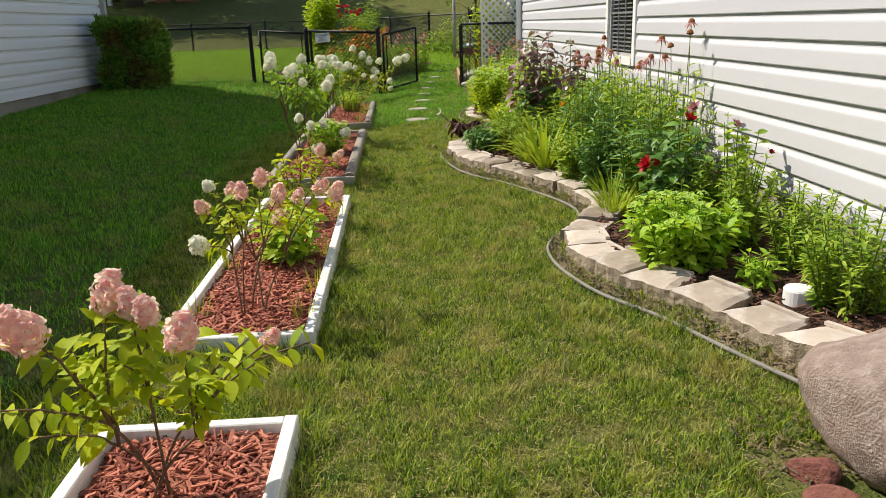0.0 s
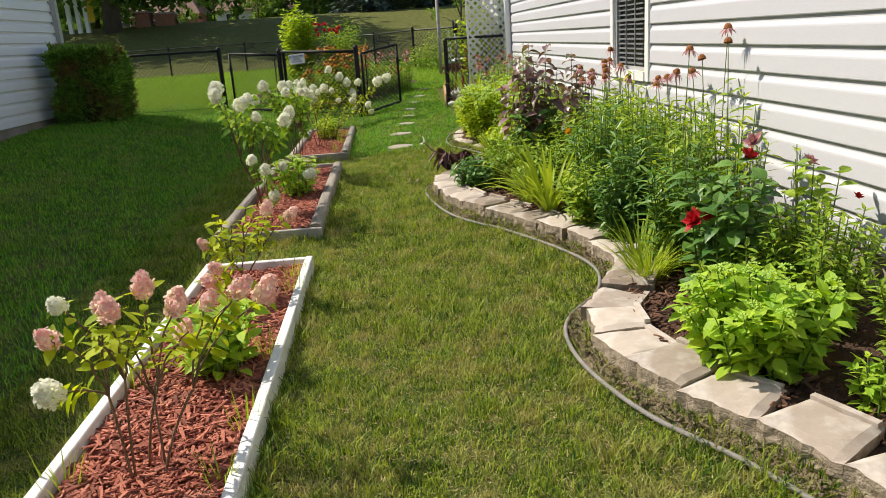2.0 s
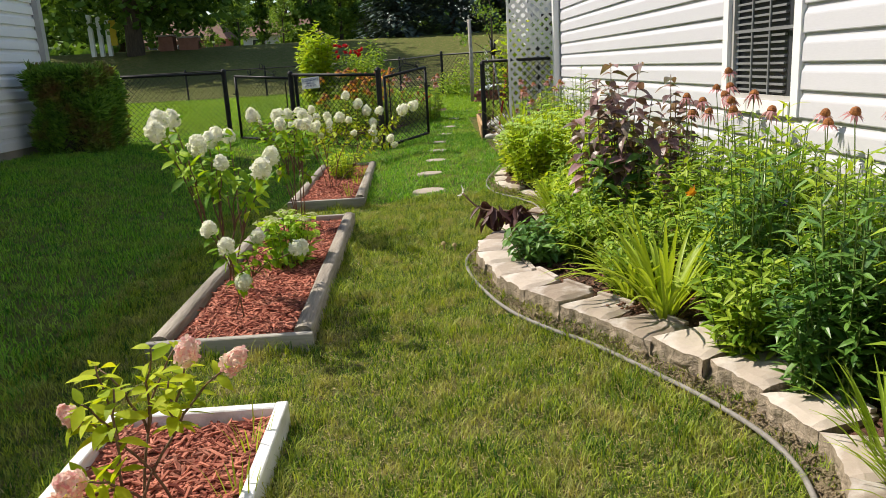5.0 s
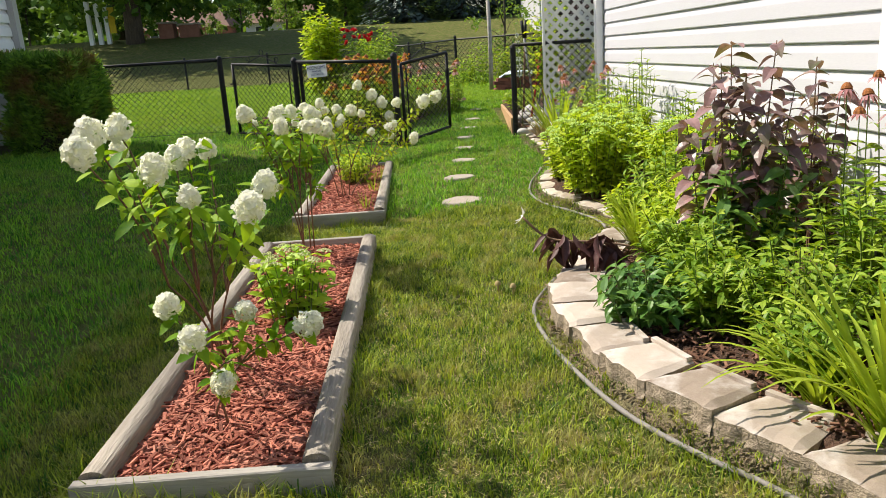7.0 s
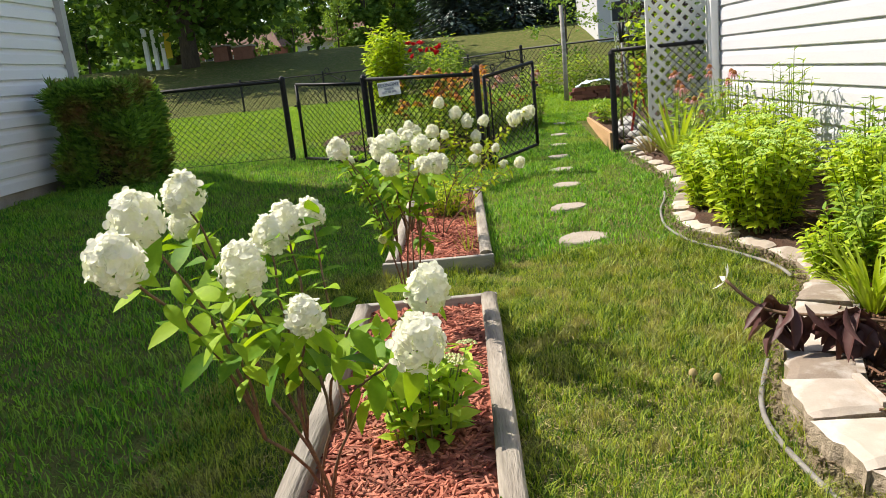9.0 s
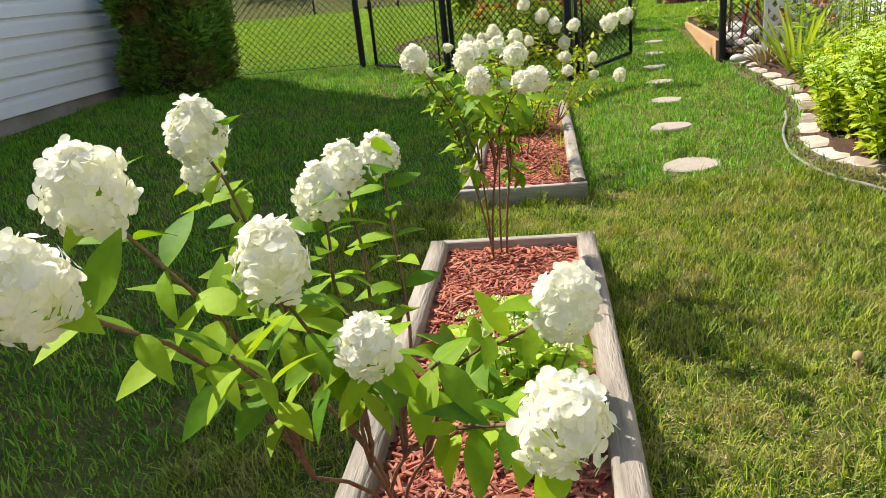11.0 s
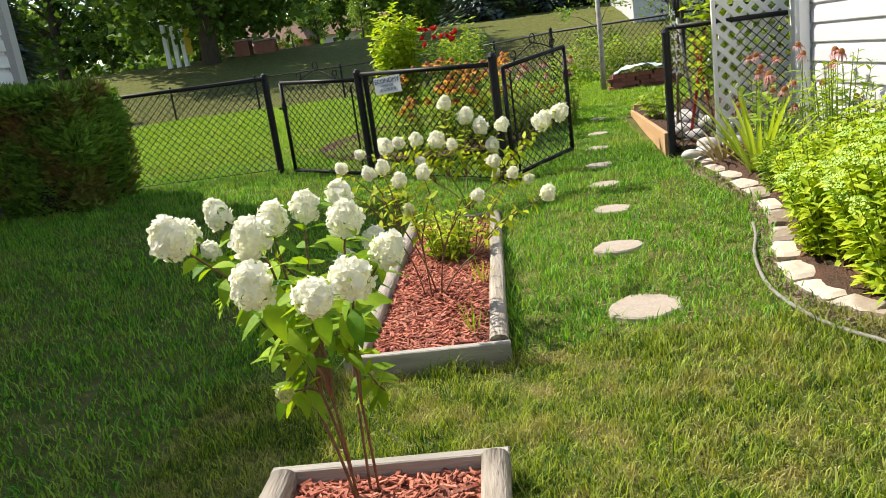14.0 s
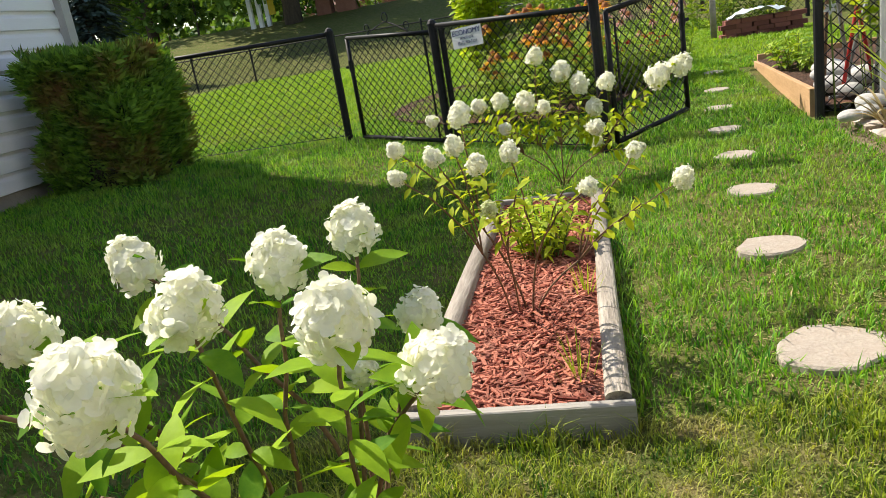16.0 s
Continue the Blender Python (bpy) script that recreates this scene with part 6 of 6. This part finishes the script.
def tree(name, at_, label, seed, height, crown, clear, trunk_r, material, leaves=5000, leaf=0.22, clumps=40, tall=1.0):
    """A tapered trunk with limbs that carry uneven clumps of leaves."""
    rng = random.Random(seed)
    x, y = at_
    t = thing(name, (x, y, gz(x, y)), label, "tree")
    tb = Build().tube([(0, 0, -0.2), (0.05, 0, height * 0.2), (0.1, 0.05, height * 0.5), (0.0, 0.1, height * 0.85)], [trunk_r * 1.25, trunk_r, trunk_r * 0.6, trunk_r * 0.12], 9)
    centres = []
    for k in range(clumps):
        a, r = rng.uniform(0, 6.283), math.sqrt(rng.random())
        v = rng.random()
        prof = math.sin(math.pi * (0.12 + 0.8 * v)) ** 0.6
        c = Vector((crown * r * prof * math.cos(a), crown * r * prof * math.sin(a), clear + (height - clear) * v))
        centres.append((c, crown * rng.uniform(0.16, 0.34) * tall))
        if k % 3 == 0:
            s = Vector((0.05, 0, clear + (c.z - clear) * 0.45))
            tb.tube([s, s.lerp(c, 0.55) + Vector((0, 0, 0.1 * crown)), c], [trunk_r * 0.35, trunk_r * 0.2, trunk_r * 0.06], 5)
    part("trunk", tb, M_BARK, t, smooth=True)
    fo = Build()
    for _ in range(leaves):
        c, r = rng.choice(centres)
        p = c + Vector((rng.gauss(0, 0.5), rng.gauss(0, 0.5), rng.gauss(0, 0.38))) * r
        d = Vector((rng.uniform(-1, 1), rng.uniform(-1, 1), rng.uniform(-0.8, 0.5))).normalized()
        s = d.orthogonal().normalized()
        s = Matrix.Rotation(rng.uniform(0, 6.28), 3, d) @ s
        L = leaf * rng.uniform(0.6, 1.3)
        fo.add([p, p + d * L * 0.5 + s * L * 0.3, p + d * L, p + d * L * 0.5 - s * L * 0.3], [(0, 1, 2, 3)])
    part("crown", fo, material, t)
    return t


def spruce(at_, label, seed, height, width, material=M_SPRUCE, sprays=9000):
    """A conifer with whorls of drooping boughs."""
    rng = random.Random(seed)
    x, y = at_
    t = thing("spruce", (x, y, gz(x, y)), label, "tree")
    part("trunk", Build().tube([(0, 0, -0.2), (0, 0, height * 0.97)], [0.2, 0.03], 8), M_BARK, t)
    fo = Build()
    for _ in range(sprays):
        v = 1 - math.sqrt(rng.random())
        a = rng.uniform(0, 6.283)
        lobes = 0.72 + 0.28 * math.sin(a * 5 + v * 40)
        rad = width * (1 - v) * lobes * math.sqrt(rng.uniform(0.15, 1))
        p = Vector((rad * math.cos(a), rad * math.sin(a), 0.15 + v * height - 0.18 * rad + rng.uniform(-0.1, 0.1)))
        d = Vector((math.cos(a + rng.uniform(-0.7, 0.7)), math.sin(a + rng.uniform(-0.7, 0.7)), rng.uniform(-0.6, 0.15)))
        s = d.cross(Vector((0, 0, 1))).normalized()
        L = rng.uniform(0.3, 0.6)
        fo.add([p - s * 0.03, p + d * L * 0.6 - s * L * 0.22, p + d * L, p + d * L * 0.6 + s * L * 0.22], [(0, 1, 2, 3)])
    part("foliage", fo, material, t)
    return t


tree("shade_tree", (-16.4, 52), "large dark shade tree on the hill", 1, 15, 7.4, 1.9, 0.45, M_TREE, 17000, 0.55, 110)
tree("shade_tree", (-30, 60), "dark broad tree on the hill", 2, 13, 6.5, 1.5, 0.35, M_TREE, 8000, 0.6, 60)
tree("shade_tree", (-23, 68), "dark broad tree on the hill", 22, 12, 5.5, 1.5, 0.3, M_TREE, 7000, 0.6, 60)
for i, (x, y, h, w) in enumerate(((-14.4, 84, 10.5, 1.5), (-11.2, 80, 11, 1.7), (-8.6, 78, 9.5, 1.6), (-6.0, 80, 10, 1.8), (-3.6, 80, 10.5, 1.7))):
    tree("columnar_tree", (x, y), "narrow upright green tree on the hill", 3 + i, h, w, 0.6, 0.16, M_TREE_LIGHT if i % 2 else M_TREE, 4200, 0.48, 46, 1.5)
for i, (x, y, h, w) in enumerate(((-0.2, 57, 11, 3.4), (3.6, 58, 12, 3.6), (7.2, 60, 11, 3.3), (-21.5, 40, 9, 2.6))):
    spruce((x, y), "blue-grey spruce on the hill", 10 + i, h, w)
for i, (x, y, h) in enumerate(((-9.5, 66, 4.0), (-13, 66, 3.6), (-20, 62, 4.2), (-25.5, 58, 3.8), (-17, 74, 3.5), (-31, 64, 4.0))):
    tree("young_tree", (x, y), "small young tree on the hill", 20 + i, h, 1.4, 0.9, 0.07, M_TREE_LIGHT, 1300, 0.2, 20)
tree("young_tree", (3.6, 34), "thin young tree with open crown", 30, 4.6, 1.3, 0.7, 0.05, M_TREE_LIGHT, 900, 0.14, 26)
tree("young_tree", (3.9, 25), "thin young tree by the yard fence", 31, 2.6, 0.8, 0.5, 0.03, M_TREE_LIGHT, 700, 0.09, 20)
tree("plum_tree", (9.0, 40), "small tree with dark plum leaves", 32, 7, 2.4, 1.2, 0.12, M_PLUM, 3500, 0.22, 40)
tree("green_tree", (6.6, 26), "bushy green tree beyond the yard", 33, 4.4, 1.5, 0.5, 0.08, M_TREE_LIGHT, 2600, 0.16, 36)
for i in range(13):
    tree("backdrop_tree", (-62 + i * 9 + (i % 3) * 2, 112 + (i % 2) * 9), "distant tree beyond the hill", 40 + i, 12 + (i * 7) % 5, 5.5, 0.8, 0.3, M_TREE if i % 3 else M_TREE_LIGHT, 3600, 1.3, 46)
b = Build()
rng = random.Random(50)
for _ in range(16000):
    x = rng.uniform(-90, 70)
    y = rng.uniform(100, 106)
    z = 3.2 + rng.random() ** 1.4 * (3.0 + 2.0 * noise.noise((x * 0.12, 0, 0)))
    d = Vector((rng.uniform(-1, 1), rng.uniform(-1, 1), rng.uniform(-1, 1))).normalized() * rng.uniform(0.7, 1.3)
    s = d.orthogonal() * 0.6
    p = Vector((x, y, z))
    b.add([p, p + d * 0.5 + s * 0.5, p + d, p + d * 0.5 - s * 0.5], [(0, 1, 2, 3)])
tagged(part("far_woods", b, M_TREE), "dark scrub at the far edge of the lawn", "woods", kind="stuff")
for i in range(26):
    x = -0.4 + i * 0.42 + rng.uniform(-0.15, 0.15)
    if x > 1.0:
        clump("border_plant", (x, 22.6 + rng.uniform(-0.4, 1.6), 0.40), "green bushy plant along the back fence", "perennial", 400 + i, 14, (0.35, 0.35), rng.uniform(0.5, 1.1), (0.16, 0.05), M_GREEN if i % 3 else M_STRAP, 8, 0.3, 0.05, group="plants along the back fence")

# houses beyond the hill
M_TILE_ROOF = surface("brown shingle roof", (0.15, 0.085, 0.065), (0.26, 0.16, 0.12), 3, 30, 0.9, 0.4, 0.02)
M_BRICK_WALL = surface("red brick wall", (0.20, 0.085, 0.06), (0.34, 0.16, 0.11), 3, 30, 0.9, 0.3, 0.02)


def far_house(x, y, w, h, wall_mat, label):
    house = thing("house", (x, y, gz(x, y)), label, "house")
    part("wall", Build().box(-w / 2, w / 2, 0, 7, -0.3, h), wall_mat, house)
    part("roof", Build().add([(-w / 2 - 0.4, -0.4, h), (w / 2 + 0.4, -0.4, h), (w / 2 + 0.4, 7.4, h), (-w / 2 - 0.4, 7.4, h), (-w / 2 + 1.5, 3.5, h + 2.6), (w / 2 - 1.5, 3.5, h + 2.6)], [(0, 1, 5, 4), (1, 2, 5), (2, 3, 4, 5), (3, 0, 4), (3, 2, 1, 0)]), M_TILE_ROOF, house)
    for k in range(3):
        u = -w / 2 + w * (k + 0.5) / 3
        win = part("window", Build().box(u - 0.5, u + 0.5, -0.04, 0.02, 0.9, 2.0), M_TRIM, house)
        part("pane", Build().box(u - 0.43, u + 0.43, -0.06, -0.045, 0.97, 1.93), M_GLASS_DARK, win)


far_house(-13.5, 92, 9, 2.3, M_SIDING, "low white house with a brown roof beyond the hill")
far_house(-26, 96, 10, 2.4, M_BRICK_WALL, "red brick house beyond the hill")
far_house(10.5, 46, 7, 5.0, M_SIDING, "white house behind the trees")
M_YELLOW = surface("yellow plastic", (0.6, 0.42, 0.02), (0.75, 0.55, 0.05), 4, 40, 0.4, 0)
play = thing("play_frame", (-18.6, 52.5, gz(-18.6, 52.5)), "white posts with a yellow panel under the tree", "play frame")
for u in (-0.55, 0.0, 0.5):
    part("post", Build().bevel_box(u - 0.12, u + 0.12, -0.12, 0.12, -0.1, 2.5, 0.02), M_TRIM, play)
part("panel", Build().box(0.62, 1.0, -0.05, 0.05, 0.6, 2.1), M_YELLOW, play, "yellow plastic panel")
for x, w, h in ((-15.0, 0.9, 0.85), (-13.6, 1.2, 0.7)):
    box_ = thing("brick_planter", (x, 54, gz(x, 54)), "low red brick planter under the tree", "planter")
    part("body", Build().bevel_box(-w / 2, w / 2, -0.4, 0.4, -0.1, h, 0.03), M_BRICK_WALL, box_)
    part("rim", Build().bevel_box(-w / 2 - 0.06, w / 2 + 0.06, -0.46, 0.46, h, h + 0.1, 0.02), M_STEP, box_)

# ---- grass blades ----
def inside_bed(x, y, grow=0.0):
    hit = np.zeros(len(x), bool)
    for x0, x1, y0, y1 in BEDS.values():
        hit |= (x > x0 - grow) & (x < x1 + grow) & (y > y0 - grow) & (y < y1 + grow)
    return hit


edge_y = np.array([p[1] for p in FINE_EDGE])
edge_x = np.array([p[0] for p in FINE_EDGE])
order = np.argsort(edge_y)
edge_y, edge_x = edge_y[order], edge_x[order]


def ground_heights(x, y):
    gx, gy = np.arange(-12, 3.01, 0.1), np.arange(-2, 36.01, 0.1)
    table = np.array([[gz(a, c) for a in gx] for c in gy])
    i = np.clip(((x + 12) / 0.1), 0, len(gx) - 1.01)
    j = np.clip(((y + 2) / 0.1), 0, len(gy) - 1.01)
    i0, j0 = i.astype(int), j.astype(int)
    fi, fj = i - i0, j - j0
    return (table[j0, i0] * (1 - fi) * (1 - fj) + table[j0, i0 + 1] * fi * (1 - fj) + table[j0 + 1, i0] * (1 - fi) * fj + table[j0 + 1, i0 + 1] * fi * fj)


def blades(name, x0, x1, y0, y1, density, height, width, seed, label, material=None, flat=1.0):
    """A patch of lawn: one bent blade of two faces for each point, longer by the frames where the mower does not reach."""
    rg = np.random.default_rng(seed)
    n = int((x1 - x0) * (y1 - y0) * density)
    x, y = rg.uniform(x0, x1, n), rg.uniform(y0, y1, n)
    limit = np.interp(y, edge_y, edge_x) + 0.02
    keep = ~inside_bed(x, y) & ((x < limit) | (y > 13.1)) & ((x > NX + 0.05) | (y > 15.2))
    for sx, sy, size in STEPS:
        keep &= (x - sx) ** 2 + (y - sy) ** 2 > (size * 0.84) ** 2
    keep &= ~((x > 1.25) & (y > 13.3) & (y < 16.05)) & ~((x > 1.15) & (y < 2.0))
    x, y = x[keep], y[keep]
    n = len(x)
    patch = 0.5 + 0.5 * np.sin(x * 2.1 + 1.7 * np.sin(y * 1.3)) * np.sin(y * 1.9 + x)
    tuft = 0.5 + 0.5 * np.sin(x * 9.3 + 2.0 * np.sin(y * 7.1)) * np.sin(y * 8.7 + 1.5 * np.sin(x * 6.3))
    fine = 0.5 + 0.5 * np.sin(x * 37 + 2.3 * np.sin(y * 23)) * np.sin(y * 33 + 2.1 * np.sin(x * 19))
    h = height * rg.uniform(0.5, 1.2, n) * (0.7 + 0.4 * patch) * (0.6 + 0.7 * tuft) * (0.6 + 0.7 * fine)
    near = inside_bed(x, y, 0.07)
    h = np.where(near, h * rg.uniform(1.0, 2.0, n), h)
    a, lean, curl = rg.uniform(0, 2 * np.pi, n), rg.uniform(0.1, 0.8, n) * h, rg.uniform(0.2, 0.9, n) * h
    lean, curl, h = lean + (1 - flat) * h * 1.2, curl + (1 - flat) * h, h * flat
    w = width * rg.uniform(0.7, 1.25, n)
    b_ = a + rg.uniform(-0.6, 0.6, n) + np.pi / 2
    z = ground_heights(x, y) - 0.004 + np.where(y < 13.1, 0.042 * np.clip(1 - (limit[keep] - 0.02 - x) / 0.06, 0, 1), 0)
    dx, dy, sx, sy = np.cos(a), np.sin(a), np.cos(b_) * w / 2, np.sin(b_) * w / 2
    v = np.empty((n, 5, 3), np.float32)
    v[:, 0] = np.stack([x - sx, y - sy, z], 1)
    v[:, 1] = np.stack([x + sx, y + sy, z], 1)
    v[:, 2] = np.stack([x + dx * lean * 0.4 + sx * 0.8, y + dy * lean * 0.4 + sy * 0.8, z + h * 0.62], 1)
    v[:, 3] = np.stack([x + dx * lean * 0.4 - sx * 0.8, y + dy * lean * 0.4 - sy * 0.8, z + h * 0.62], 1)
    v[:, 4] = np.stack([x + dx * (lean + curl * 0.5), y + dy * (lean + curl * 0.5), z + h], 1)
    me = bpy.data.meshes.new(name)
    me.vertices.add(n * 5)
    me.vertices.foreach_set("co", v.reshape(-1))
    k = np.arange(n)[:, None] * 5
    loops = np.concatenate([k + np.array([0, 1, 2, 3]), k + np.array([3, 2, 4])], 1).reshape(-1)
    me.loops.add(n * 7)
    me.loops.foreach_set("vertex_index", loops.astype(np.int32))
    me.polygons.add(n * 2)
    starts = (np.arange(n)[:, None] * 7 + np.array([0, 4])).reshape(-1)
    me.polygons.foreach_set("loop_start", starts.astype(np.int32))
    me.materials.append(material or M_BLADE)
    me.update(calc_edges=True)
    me.validate()
    return tagged(new(name, me), label, "grass", kind="stuff")


blades("lawn_grass", -1.3, 1.6, 0.6, 5.0, 12500, 0.046, 0.0042, 1, "short sunlit lawn grass with straw-coloured patches")
blades("lawn_grass", -1.5, 1.6, 5.0, 10.0, 11000, 0.048, 0.0043, 2, "short sunlit lawn grass with straw-coloured patches")
blades("lawn_grass", -1.6, 1.5, 10.0, 17.0, 4200, 0.05, 0.006, 3, "lawn grass by the gate", M_BLADE_GREEN)
blades("lawn_grass", -5.2, -1.3, 2.0, 9.0, 3000, 0.055, 0.0065, 4, "lawn grass in the shade of the house", M_BLADE_GREEN)
blades("lawn_grass", -5.2, -1.5, 9.0, 16.0, 2600, 0.06, 0.0075, 5, "longer lawn grass in the shade by the fence", M_BLADE_GREEN)
blades("lawn_grass", -7.5, 3.0, 15.4, 22.0, 1700, 0.05, 0.011, 6, "bright lawn grass behind the fence", M_BLADE_SUNNY)
blades("lawn_grass", -12.0, 2.5, 22.0, 34.0, 420, 0.07, 0.03, 7, "bright lawn grass across the yard", M_BLADE_SUNNY)
blades("dry_grass", -1.1, 1.5, 0.7, 8.0, 4200, 0.034, 0.0036, 8, "dead straw-coloured grass lying in the lawn", M_STRAW, 0.45)
blades("dry_grass", -1.1, 1.4, 8.0, 13.0, 1300, 0.032, 0.004, 9, "dead straw-coloured grass lying in the lawn", M_STRAW, 0.45)
